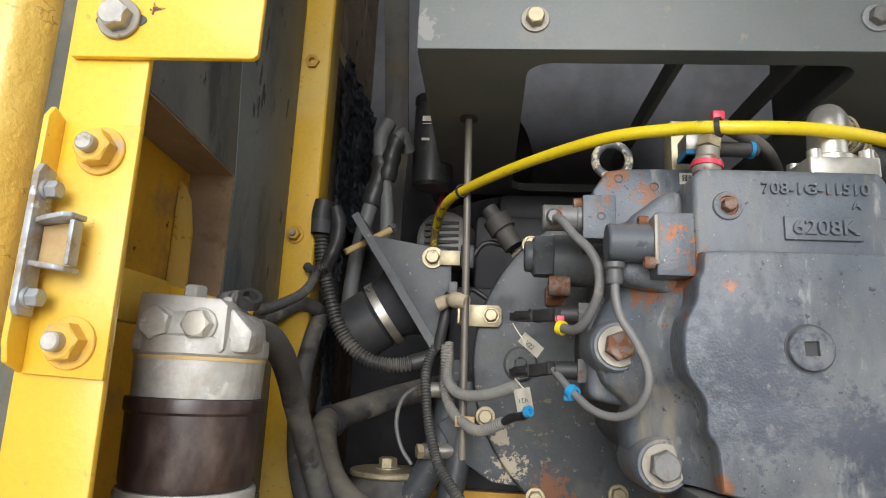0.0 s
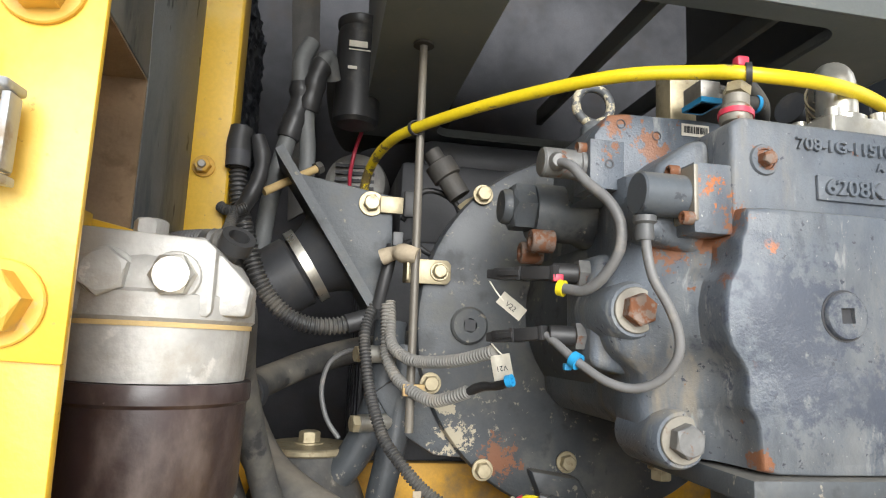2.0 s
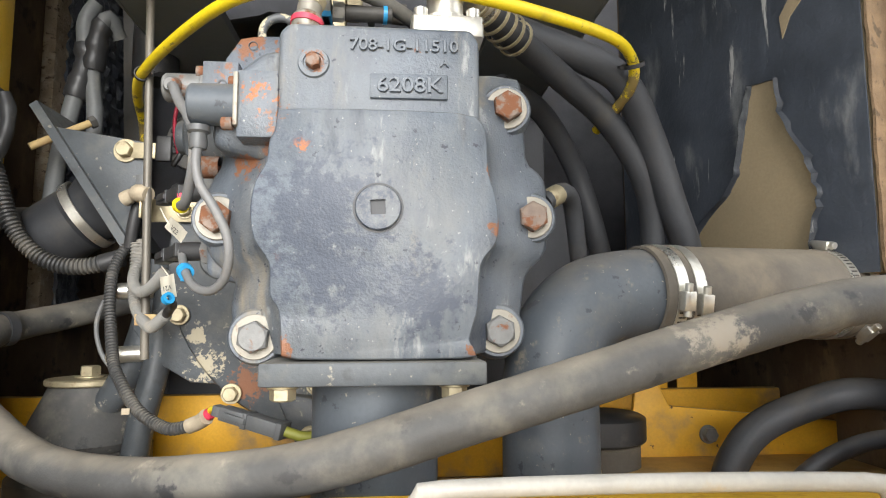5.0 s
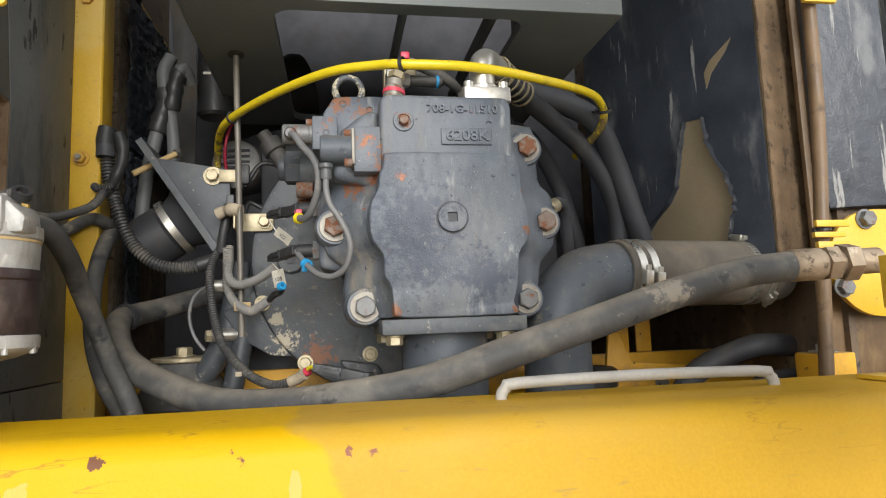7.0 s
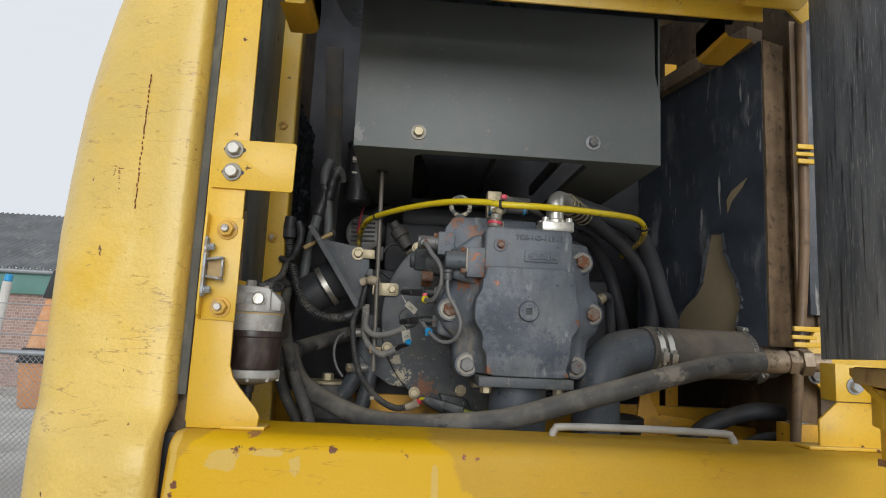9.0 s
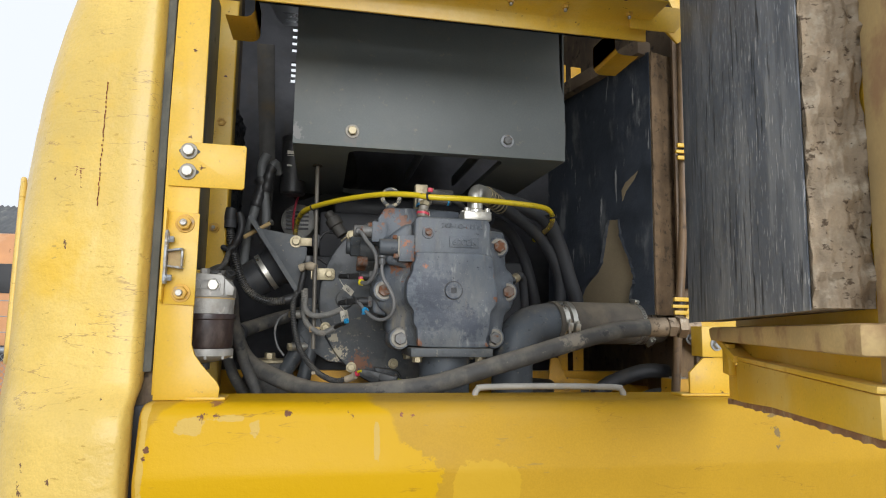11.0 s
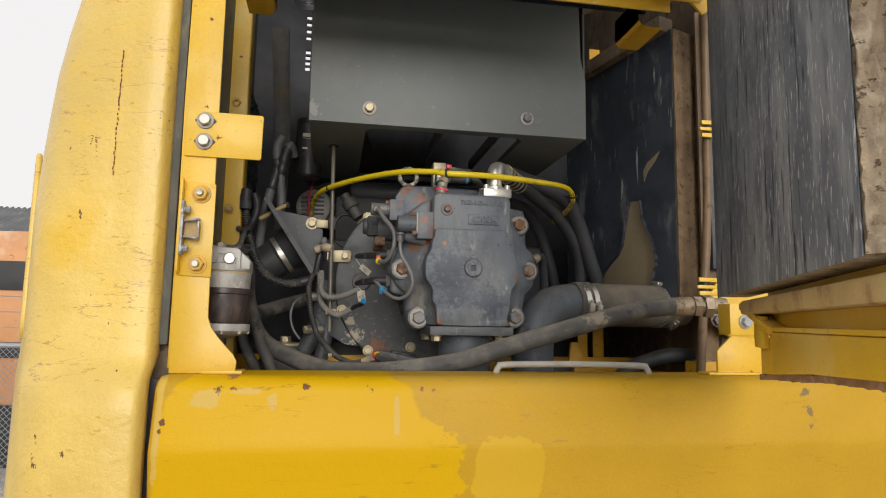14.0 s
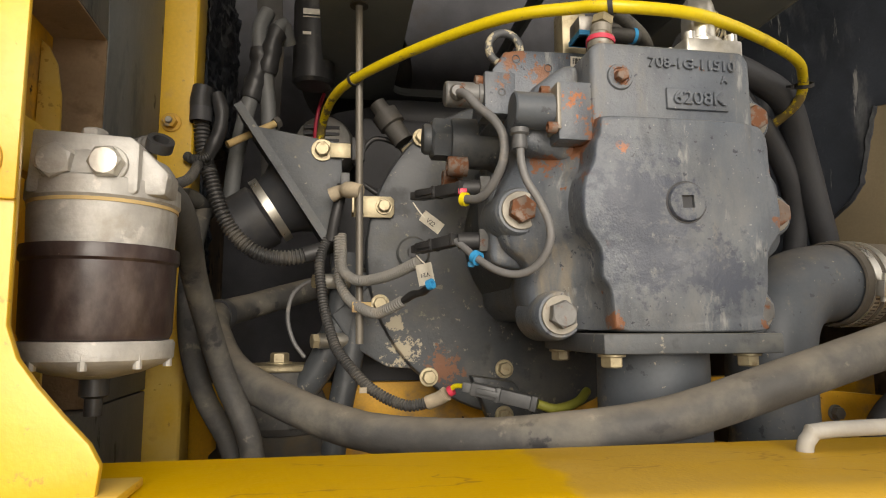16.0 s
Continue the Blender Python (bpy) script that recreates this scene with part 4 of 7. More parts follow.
def slanted(outline, d0, d1, bevel=0.0):
    bm = bmesh.new()
    lo = [bm.verts.new(slant(u, z, d0)) for u, z in outline]
    hi = [bm.verts.new(slant(u, z, d1)) for u, z in outline]
    bm.faces.new(lo)
    bm.faces.new(hi[::-1])
    for i in range(len(outline)):
        j = (i + 1) % len(outline)
        bm.faces.new((lo[i], hi[i], hi[j], lo[j]))
    bmesh.ops.recalc_face_normals(bm, faces=bm.faces)
    return soften(bm, bevel)


part("core", slanted([(0.02, 1.50), (0.42, 1.50), (0.42, 2.20), (0.02, 2.20)], -0.052, -0.0015, 0.002), torn_foam, fw, "tan foam bared by the tear")
bm = slanted([(0.016, 1.50), (0.0195, 1.50), (0.0195, 2.20), (0.016, 2.20)], -0.088, -0.001)
bmesh.ops.subdivide_edges(bm, edges=[e for e in bm.edges if e.calc_length() > 0.02], cuts=40, use_grid_fill=True)
for v in bm.verts:
    v.co.y -= 0.003 + 0.004 * noise.noise(v.co * 70)
# a darker brown than the foam edge of the door
part("foam_edge", bm, surface("dark_brown_foam", (0.17, 0.112, 0.062), 0.95, tone=0.3, tone_scale=25, grain=420, bump=1.0, dent=2.0, layers=[((0.08, 0.055, 0.032), 60, 0.56, 0.64, 0.95, ONE)]), fw, "rough brown cut edge")
tear_l = [(0.30, 1.50), (0.268, 1.575), (0.210, 1.623), (0.195, 1.648), (0.183, 1.70), (0.168, 1.764)]
tear_r = [(0.134, 1.762), (0.128, 1.707), (0.099, 1.649), (0.083, 1.60), (0.097, 1.547), (0.105, 1.50)]


def wavy(line, n=6, amount=0.004):
    out = []
    for (a, b), (c, d) in zip(line, line[1:]):
        for k in range(n):
            t = k / n
            p = Vector((a + (c - a) * t, b + (d - b) * t, 0))
            out.append((p.x + amount * noise.noise(p * 90), p.y + amount * noise.noise(p * 90 + Vector((3, 1, 2)))))
    return out + [line[-1]]


left_edge, right_edge = wavy(tear_l), wavy(tear_r)
part("skin", slanted(left_edge + right_edge[:1] + [(0.134, 2.20), (0.42, 2.20), (0.42, 1.50)], -0.001, 0.0015), foam_skin, fw)
part("skin", slanted(right_edge + [(0.02, 1.50), (0.02, 2.20), (0.1338, 2.20)], -0.001, 0.0014), foam_skin, fw)
for edge, dd in ((left_edge, 1), (right_edge, -1)):
    bm = bmesh.new()
    prev = None
    for k, (u, z) in enumerate(edge):
        g = 0.006 + 0.010 * abs(noise.noise(Vector((k * 0.37, dd, 0))))
        pts = [slant(u, z, 0.001), slant(u + dd * g * 0.4, z, 0.004 + g * 0.5), slant(u + dd * g, z, 0.003)]
        ring = [bm.verts.new(p) for p in pts]
        if prev:
            for i in range(2):
                bm.faces.new((prev[i], prev[i + 1], ring[i + 1], ring[i]))
        prev = ring
    bmesh.ops.solidify(bm, geom=bm.faces[:], thickness=0.0012)
    part("torn_flap", bm, foam_skin, fw)
part("small_tear", slanted([(0.12, 1.84), (0.106, 1.859), (0.062, 1.883), (0.075, 1.863), (0.105, 1.835), (0.117, 1.81)], 0.0012, 0.0025), torn_foam, fw)

top_rail = thing("lining_rail", (0.76, 0.9, 2.17), "grimy brown steel rail over the foam lining", "rail")
part("rail", slanted([(0.03, 2.195), (0.46, 2.150), (0.46, 2.190), (0.03, 2.235)], -0.02, 0.030, 0.002), mottled_brown, top_rail)
for x0, x1, y in ((0.705, 0.735, 1.03), (0.756, 0.790, 1.04)):
    p = thing("inner_post", (x0, y, 1.205), "dirty yellow steel post behind the hoses", "post", "rear posts")
    part("channel", slab([(x0, y), (x1, y), (x1, y + 0.05), (x1 - 0.004, y + 0.05), (x1 - 0.004, y + 0.004), (x0, y + 0.004)], 1.205, 2.3, "z", 0.0008), inner_yellow, p)
pipe = thing("drain_pipe", (0.905, 0.63, 1.331), "grimy brown steel pipe standing beside the foam edge", "pipe")
part("tube", tube([(0.838, 0.615, 1.25), (0.846, 0.615, 1.36), (0.857, 0.615, 1.50), (0.870, 0.615, 1.65), (0.877, 0.615, 1.8), (0.884, 0.615, 2.25)], 0.0105, 16, 0.02), pipe_brown, pipe)
for z, xp in ((1.905, 0.879), (1.520, 0.859)):
    c = part("clip", soften(box(xp - 0.026, xp + 0.03, 0.592, 0.600, z + 0.012, z + 0.022, 0, box(xp - 0.026, xp + 0.03, 0.592, 0.600, z - 0.020, z - 0.010, 0, box(xp - 0.032, xp + 0.02, 0.590, 0.598, z - 0.004, z + 0.004, 0, bmesh.new()))), 0.001), yellow_paint, pipe, "yellow strap clip")
    cable_tie(pipe, (xp, 0.613, z + 0.010), (0, 0, 1), 0.0115, tail=False)
jr = thing("hinge_post", (0.93, 0.63, 1.205), "dirty orange-brown steel post behind the pipe", "post")
part("channel", box(0.893, 1.50, 0.672, 0.682, 1.205, 2.25, 0.002), pipe_brown, jr)
side = thing("foam_lining", (0.98, 0.65, 1.566), "black dimpled foam pad above the port plate", "foam panel", "foam linings")
part("pad", soften(slab([(0.902, 1.568), (1.40, 1.590), (1.40, 2.25), (0.905, 2.25)], 0.642, 0.670, "y", 0), 0.004), foam_skin, side)

# hose port plate and hinge bracket
port = thing("port_plate", (0.97, 0.63, 1.396), "round-ended yellow plate carrying the hose coupling", "bracket")
arc = [(0.965 + 0.084 * math.cos(math.pi / 2 + math.pi * k / 14), 1.480 + 0.084 * math.sin(math.pi / 2 + math.pi * k / 14)) for k in range(15)]
part("plate", slab(arc + [(1.06, 1.396), (1.06, 1.564)], 0.628, 0.638, "y", 0.0015), yellow_paint, port)
for x, z in ((0.948, 1.548), (0.897, 1.443)):
    bolt(port, (x, 0.6275, z), FRONT, 0.022, 0.011, grey_bolt, 0.016, grey_bolt)
hinge = thing("hinge_bracket", (0.80, 0.40, 1.331), "yellow welded hinge bracket standing on the sill", "bracket")
part("gusset", slab([(0.742, 1.3315), (0.858, 1.3315), (0.858, 1.408), (0.775, 1.408), (0.742, 1.378)], 0.391, 0.397, "y", 0.001), yellow_paint, hinge)
part("base", box(0.715, 0.86, 0.378, 0.42, 1.3312, 1.3365, 0.001), yellow_paint, hinge)
part("upright", slab([(0.768, 1.410), (0.835, 1.410), (0.835, 1.472), (0.768, 1.472)], 0.384, 0.390, "y", 0.001), yellow_paint, hinge)
part("stiffener", box(0.772, 0.776, 0.3905, 0.43, 1.410, 1.472, 0.0005), yellow_paint, hinge)
part("knuckle", box(0.8355, 0.862, 0.350, 0.392, 1.410, 1.452, 0.004), yellow_paint, hinge)
bolt(hinge, (0.800, 0.3835, 1.436), FRONT, 0.018, 0.010, galvanised, 0.014, galvanised, roll=12)

# ---- the open access door ----
DU = Vector((-0.2678, -0.6633, 0))
DN = Vector((-0.9273, 0.3744, 0))
D0 = Vector((0.700, 0.320, 0))


def on_door(u, d, z):
    """u along the door from its hinge, d out from the foam's face towards the opening (negative: behind)."""
    p = D0 + DU * u + DN * d
    return (p.x, p.y, z)


def door_slab(outline, d0, d1, bevel=0.0, cuts=0):
    bm = bmesh.new()
    lo = [bm.verts.new(on_door(u, d0, z)) for u, z in outline]
    hi = [bm.verts.new(on_door(u, d1, z)) for u, z in outline]
    bm.faces.new(lo)
    bm.faces.new(hi[::-1])
    for i in range(len(outline)):
        j = (i + 1) % len(outline)
        bm.faces.new((lo[i], hi[i], hi[j], lo[j]))
    bmesh.ops.recalc_face_normals(bm, faces=bm.faces)
    return soften(bm, bevel)


door = thing("access_door", (0.85, 0.45, 1.30), "open yellow access door lined with thick black foam", "door")
fo = [(0.0, 1.478), (0.885, 1.486), (0.885, 2.45), (0.14, 2.45), (0.0, 2.15)]
part("foam_skin", door_slab(fo, -0.002, 0.0, 0.0008), door_skin, door, "scuffed black foam skin")
part("foam_core", door_slab([(0.002, 1.480), (0.883, 1.488), (0.883, 2.445), (0.14, 2.445), (0.002, 2.15)], -0.056, -0.0025, 0.002), foam_core, door, "brown open-cell foam")
bm = door_slab([(0.8835, 1.488), (0.886, 1.488), (0.886, 2.445), (0.8835, 2.445)], -0.056, -0.002)
bmesh.ops.subdivide_edges(bm, edges=[e for e in bm.edges if e.calc_length() > 0.04], cuts=110, use_grid_fill=True)
bmesh.ops.subdivide_edges(bm, edges=[e for e in bm.edges if e.calc_length() > 0.02], cuts=9, use_grid_fill=True)
for v in bm.verts:
    g = 0.010 + 0.012 * noise.noise(v.co * 34) + 0.012 * noise.noise(v.co * 85) + 0.006 * noise.noise(v.co * 190)
    v.co += DU * g
part("foam_edge", bm, foam_core, door, "ragged brown foam edge", smooth=50)
part("shell", door_slab([(0.15, 1.345), (0.27, 1.350), (0.50, 1.360), (0.98, 1.371), (0.98, 2.5), (0.30, 2.5), (0.15, 2.17)], -0.066, -0.0585, 0.001), yellow_paint, door, "yellow outer sheet")
part("edge_channel", door_slab([(0.90, 1.34), (0.99, 1.34), (0.99, 2.5), (0.90, 2.5)], -0.058, -0.054, 0.001), tan_paint, door, "dusty tan folded edge")
part("lower_rail", door_slab([(0.10, 1.446), (0.955, 1.444), (0.955, 1.474), (0.10, 1.470)], -0.0575, -0.022, 0.005), tan_paint, door)
part("lower_fold", door_slab([(0.29, 1.417), (0.95, 1.412), (0.95, 1.419), (0.29, 1.424)], -0.0575, -0.034, 0.002), yellow_paint, door)
part("lower_sheet", door_slab([(0.285, 1.352), (0.50, 1.3625), (0.95, 1.3725), (0.95, 1.4115), (0.285, 1.4165), (0.27, 1.40), (0.272, 1.37)], -0.0575, -0.036, 0.003), yellow_paint, door)
bm = door_slab([(0.12, 1.336), (0.27, 1.343), (0.50, 1.353), (0.98, 1.364), (0.98, 1.373), (0.50, 1.362), (0.27, 1.352), (0.12, 1.345)], -0.071, -0.046)
bmesh.ops.subdivide_edges(bm, edges=[e for e in bm.edges if e.calc_length() > 0.1], cuts=60, use_grid_fill=True)
for v in bm.verts:
    v.co.z += 0.003 * noise.noise(v.co * 60) + 0.002 * noise.noise(v.co * 140)
part("rusty_hem", bm, surface("flaking_rust", (0.33, 0.19, 0.11), 0.95, tone=0.3, tone_scale=40, bump=0.8, layers=[((0.45, 0.33, 0.22), 40, 0.5, 0.7, 0.95, ONE)]), door, "flaking rusty lower hem")
part("hinge_leaf", door_slab([(0.15, 1.347), (0.255, 1.350), (0.270, 1.372), (0.262, 1.408), (0.15, 1.405)], -0.0575, -0.044, 0.002), yellow_paint, door)
part("hinge_leaf", door_slab([(0.165, 1.392), (0.225, 1.390), (0.225, 1.442), (0.165, 1.443)], -0.0435, -0.032, 0.0015), yellow_paint, door)
part("hinge_strap", door_slab([(0.04, 1.456), (0.10, 1.446), (0.28, 1.413), (0.29, 1.424), (0.20, 1.440), (0.14, 1.456), (0.04, 1.468)], -0.0575, -0.030, 0.0015), yellow_paint, door)
part("top_gusset", slab([(0.690, 2.155), (0.735, 2.145), (0.765, 2.105), (0.738, 2.085), (0.690, 2.130)], 0.394, 0.400, "y", 0.001), yellow_paint, door)
part("top_bracket", slab([(0.75, 2.32), (0.83, 2.34), (0.90, 2.24), (0.86, 2.15), (0.80, 2.21)], 0.50, 0.506, "y", 0.001), yellow_paint, door)
part("top_rail", door_slab([(0.15, 2.455), (0.95, 2.455), (0.95, 2.49), (0.17, 2.49)], -0.0575, -0.006, 0.002), tan_paint, door)

# ---- the hydraulic pump ----
pump = thing("hydraulic_pump", (0.275, 0.62, 1.385), "blue-grey cast hydraulic pump with flaking paint and rust", "pump")
COVER = [(0.199, 1.4175), (0.1985, 1.428), (0.1965, 1.458), (0.188, 1.468), (0.189, 1.495), (0.174, 1.514), (0.171, 1.540), (0.175, 1.563), (0.184, 1.577), (0.1855, 1.597), (0.190, 1.604), (0.191, 1.617), (0.1925, 1.6235), (0.352, 1.6235), (0.365, 1.610), (0.3655, 1.572), (0.372, 1.552), (0.3745, 1.533), (0.3735, 1.513), (0.358, 1.495), (0.357, 1.458), (0.348, 1.432), (0.354, 1.424), (0.355, 1.4175)]
CASE = [(0.166, 1.4175), (0.158, 1.425), (0.143, 1.440), (0.140, 1.462), (0.145, 1.486), (0.120, 1.505), (0.112, 1.535), (0.112, 1.560), (0.120, 1.578), (0.128, 1.592), (0.129, 1.610), (0.130, 1.640), (0.130, 1.672), (0.405, 1.690), (0.414, 1.670), (0.414, 1.600), (0.428, 1.590), (0.435, 1.578), (0.435, 1.512), (0.412, 1.492), (0.408, 1.458), (0.404, 1.436), (0.395, 1.424), (0.380, 1.4175)]


def smooth_loop(points, n=3):
    """Corners of a closed outline eased by cutting them."""
    out = []
    m = len(points)
    for i in range(m):
        p0, p1, p2 = Vector(points[i - 1]), Vector(points[i]), Vector(points[(i + 1) % m])
        a, b = p1.lerp(p0, 0.32), p1.lerp(p2, 0.32)
        for k in range(n):
            t = k / (n - 1)
            out.append(tuple((1 - t) ** 2 * a + 2 * t * (1 - t) * p1 + t * t * b))
    return out


def loft(rings):
    """rings: (outline, depth), from front to back."""
    bm = bmesh.new()
    prev = None
    for outline, y in rings:
        ring = [bm.verts.new((x, y, z)) for x, z in outline]
        if prev:
            for i in range(len(ring)):
                j = (i + 1) % len(ring)
                bm.faces.new((prev[i], prev[j], ring[j], ring[i]))
        else:
            bm.faces.new(ring)
        prev = ring
    bm.faces.new(prev)
    return bm


def grown(outline, s, c=(0.275, 1.515)):
    return [(c[0] + (x - c[0]) * s, c[1] + (z - c[1]) * s) for x, z in outline]


def between(a, b, t):
    return [(p[0] + (q[0] - p[0]) * t, p[1] + (q[1] - p[1]) * t) for p, q in zip(a, b)]


C, K = smooth_loop(COVER), smooth_loop(CASE)
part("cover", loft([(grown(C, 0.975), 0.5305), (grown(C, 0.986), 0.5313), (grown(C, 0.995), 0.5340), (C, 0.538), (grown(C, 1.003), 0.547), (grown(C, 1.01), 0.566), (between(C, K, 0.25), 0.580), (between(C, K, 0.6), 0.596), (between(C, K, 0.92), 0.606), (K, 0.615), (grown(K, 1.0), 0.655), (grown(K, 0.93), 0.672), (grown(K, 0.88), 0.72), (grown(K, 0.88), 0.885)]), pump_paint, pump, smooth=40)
part("valve_block", soften(slab([(0.189, 1.600), (0.361, 1.600), (0.3605, 1.690), (0.354, 1.701), (0.198, 1.702), (0.1895, 1.694)], 0.545, 0.665, "y", 0.0), 0.005, 3), pump_paint, pump)
part("shoulder", slab([(0.128, 1.60), (0.190, 1.585), (0.190, 1.690), (0.172, 1.688), (0.142, 1.664), (0.130, 1.64)], 0.572, 0.648, "y", 0.009, 3), pump_paint, pump)
part("base_flange", slab([(0.184, 1.3985), (0.361, 1.3985), (0.361, 1.4170), (0.184, 1.4170)], 0.521, 0.69, "y", 0.002), housing_paint, pump)
part("suction_pipe", rod((0.272, 0.606, 1.20), (0.272, 0.606, 1.398), 0.056, 40), elbow_rubber, pump)
for x, y in ((0.200, 0.542), (0.337, 0.542), (0.197, 0.672), (0.345, 0.672)):
    bolt(pump, (x, y, 1.398), (0, 0, -1), 0.018, 0.010, gold_zinc, 0.0125, gold_zinc)
for x, y, z, mat in ((0.131, 0.612, 1.540, rusty_bolt), (0.168, 0.604, 1.435, grey_bolt), (0.393, 0.612, 1.647, rusty_bolt), (0.416, 0.616, 1.544, rusty_bolt), (0.382, 0.606, 1.439, grey_bolt)):
    part("bolt_boss", lathe([(0.0, -0.05), (0.0275, -0.05), (0.0265, 0.0), (0.0245, 0.0135), (0.0225, 0.0165), (0.0, 0.0165)], 32, None, turn_to((x, y, z), FRONT)), pump_paint, pump)
    y -= 0.011
    bolt(pump, (x, y - 0.0057, z), FRONT, 0.0245, 0.012, mat, 0.0198, washer_bare, roll=17 + 40 * x)
# plug with a square socket
part("plug", lathe([(0.0188, -0.004), (0.0188, 0.0), (0.0178, 0.0014), (0.0172, 0.0014), (0.0172, -0.004)], 40, None, turn_to((0.2745, 0.5272, 1.540), FRONT), cap=False), pump_paint, pump, "flush round plug")
# black ring on the face paints the shade of the groove
part("plug_groove", lathe([(0.0188, 0), (0.0206, 0), (0.0206, 0.0005), (0.0188, 0.0005), (0.0188, 0)], 40, None, turn_to((0.2745, 0.5304, 1.540), FRONT), cap=False), black_part, pump)
dm = bmesh.new()
rim_v = [dm.verts.new((0.2745 + 0.0176 * math.cos(2 * math.pi * k / 40), 0.5260, 1.540 + 0.0176 * math.sin(2 * math.pi * k / 40))) for k in range(40)]
sq_v = [dm.verts.new((0.2745 + 0.0085 * math.cos(math.pi / 4 + 0.05 + math.pi / 2 * k), 0.5260, 1.540 + 0.0085 * math.sin(math.pi / 4 + 0.05 + math.pi / 2 * k))) for k in range(4)]
for k in range(4):
    for i in range(10):
        dm.faces.new((sq_v[k], rim_v[(10 * k + i) % 40], rim_v[(10 * k + i + 1) % 40]))
    dm.faces.new((sq_v[k], rim_v[(10 * k + 10) % 40], sq_v[(k + 1) % 4]))
deep = [dm.verts.new((v.co.x, 0.5296, v.co.z)) for v in sq_v]
for k in range(4):
    dm.faces.new((sq_v[k], sq_v[(k + 1) % 4], deep[(k + 1) % 4], deep[k]))
# black floor paints the drive hole's shade
part("socket_floor", slab([(0.2685, 1.534), (0.2805, 1.534), (0.2805, 1.546), (0.2685, 1.546)], 0.5296, 0.5301, "y", 0), black_part, pump)
part("socket", dm, pump_paint, pump, "round face with a square drive hole")
part("inspection_boss", lathe([(0.0135, 0), (0.0125, 0.0022), (0.009, 0.0022), (0.0085, 0.0005), (0, 0.0005)], 28, None, turn_to((0.219, 0.5448, 1.666), FRONT), cap=False), pump_paint, pump)
bolt(pump, (0.219, 0.5443, 1.666), FRONT, 0.0115, 0.009, rusty_bolt, roll=25)
lettering(pump, "cast_number", "708-1G-11510", (0.2955, 0.5446, 1.6830), 0.0105, pump_paint, 0.0022, width=0.093)
lettering(pump, "cast_letter", "A", (0.3300, 0.5446, 1.6690), 0.0075, pump_paint, 0.0016)
part("number_plate", box(0.2665, 0.3325, 0.5415, 0.5455, 1.6360, 1.6575, 0.001), pump_paint, pump)
lettering(pump, "cast_number", "6208K", (0.3000, 0.5413, 1.6467), 0.0135, pump_paint, 0.0026, width=0.056)
# servo plate behind the block, with two threaded holes
part("servo_body", slab([(0.113, 1.65), (0.31, 1.65), (0.31, 1.735), (0.235, 1.739), (0.150, 1.737), (0.132, 1.734), (0.118, 1.712)], 0.652, 0.76, "y", 0.003), pump_paint, pump)
for x, z in ((0.145, 1.7255), (0.183, 1.717)):
    part("threaded_hole", lathe([(0.0048, 0.0006), (0.0040, 0.0006), (0.0034, -0.003), (0, -0.003)], 18, None, turn_to((x, 0.6515, z), FRONT), cap=False), black_part, pump)
lab = part("data_label", box(0.210, 0.240, 0.6508, 0.6516, 1.7205, 1.7330, 0), white_paper, pump, "small white label with printed bars")
bars = bmesh.new()
xb = 0.2125
rb = random.Random(3)
while xb < 0.2375:
    w = rb.choice((0.0004, 0.0008, 0.0012))
    box(xb, xb + w, 0.6503, 0.6508, 1.7235, 1.7305, 0, bars)
    xb += w + rb.choice((0.0005, 0.0009))
part("printed_bar", bars, print_black, lab)
# two solenoid valves
part("solenoid_block", box(0.156, 0.190, 0.546, 0.60, 1.601, 1.659, 0.0015), pump_paint, pump)
part("solenoid", lathe([(0, 0), (0.0165, 0), (0.0178, 0.0016), (0.0178, 0.040), (0, 0.040)], 36, None, turn_to((0.1145, 0.562, 1.633), (1, 0, 0))), elbow_rubber, pump, "smooth blue-grey solenoid coil")
part("solenoid_flange", soften(box(0.1535, 0.1575, 0.542, 0.584, 1.610, 1.656, 0, bmesh.new()), 0.001), washer_bare, pump, "thin flange with bared edges")
for y, z in ((0.546, 1.612), (0.566, 1.655)):
    part("cap_screw", lathe([(0.0055, 0), (0.0055, 0.008), (0.0048, 0.009), (0.003, 0.009), (0.0026, 0.005), (0, 0.005)], 18, None, turn_to((0.1535, y, z), (-1, 0, 0)), cap=False), rusty_bolt, pump)
part("plug_nipple", lathe([(0, 0), (0.007, 0), (0.008, 0.004), (0.007, 0.013), (0.0095, 0.015), (0.0095, 0.02), (0, 0.02)], 20, None, turn_to((0.1215, 0.562, 1.594), (0, 0, 1))), grey_plastic, pump)
part("solenoid_block", box(0.103, 0.137, 0.628, 0.668, 1.652, 1.699, 0.0012), pump_paint, pump)
part("screw_hole", lathe([(0.0045, 0.0005), (0.003, 0.0005), (0.0026, -0.003), (0, -0.003)], 16, None, turn_to((0.122, 0.6278, 1.676), FRONT), cap=False), black_part, pump)
part("solenoid", lathe([(0, 0), (0.0125, 0), (0.0142, 0.002), (0.0142, 0.036), (0.0155, 0.037), (0.0155, 0.042), (0, 0.042)], 32, None, turn_to((0.062, 0.648, 1.678), (1, 0, 0))), grey_bolt, pump, "scuffed grey solenoid coil")
part("cap_screw", lathe([(0.006, 0), (0.006, 0.009), (0.0035, 0.009), (0, 0.006)], 18, None, turn_to((0.1035, 0.640, 1.692), (-1, 0, 0)), cap=False), rusty_bolt, pump)
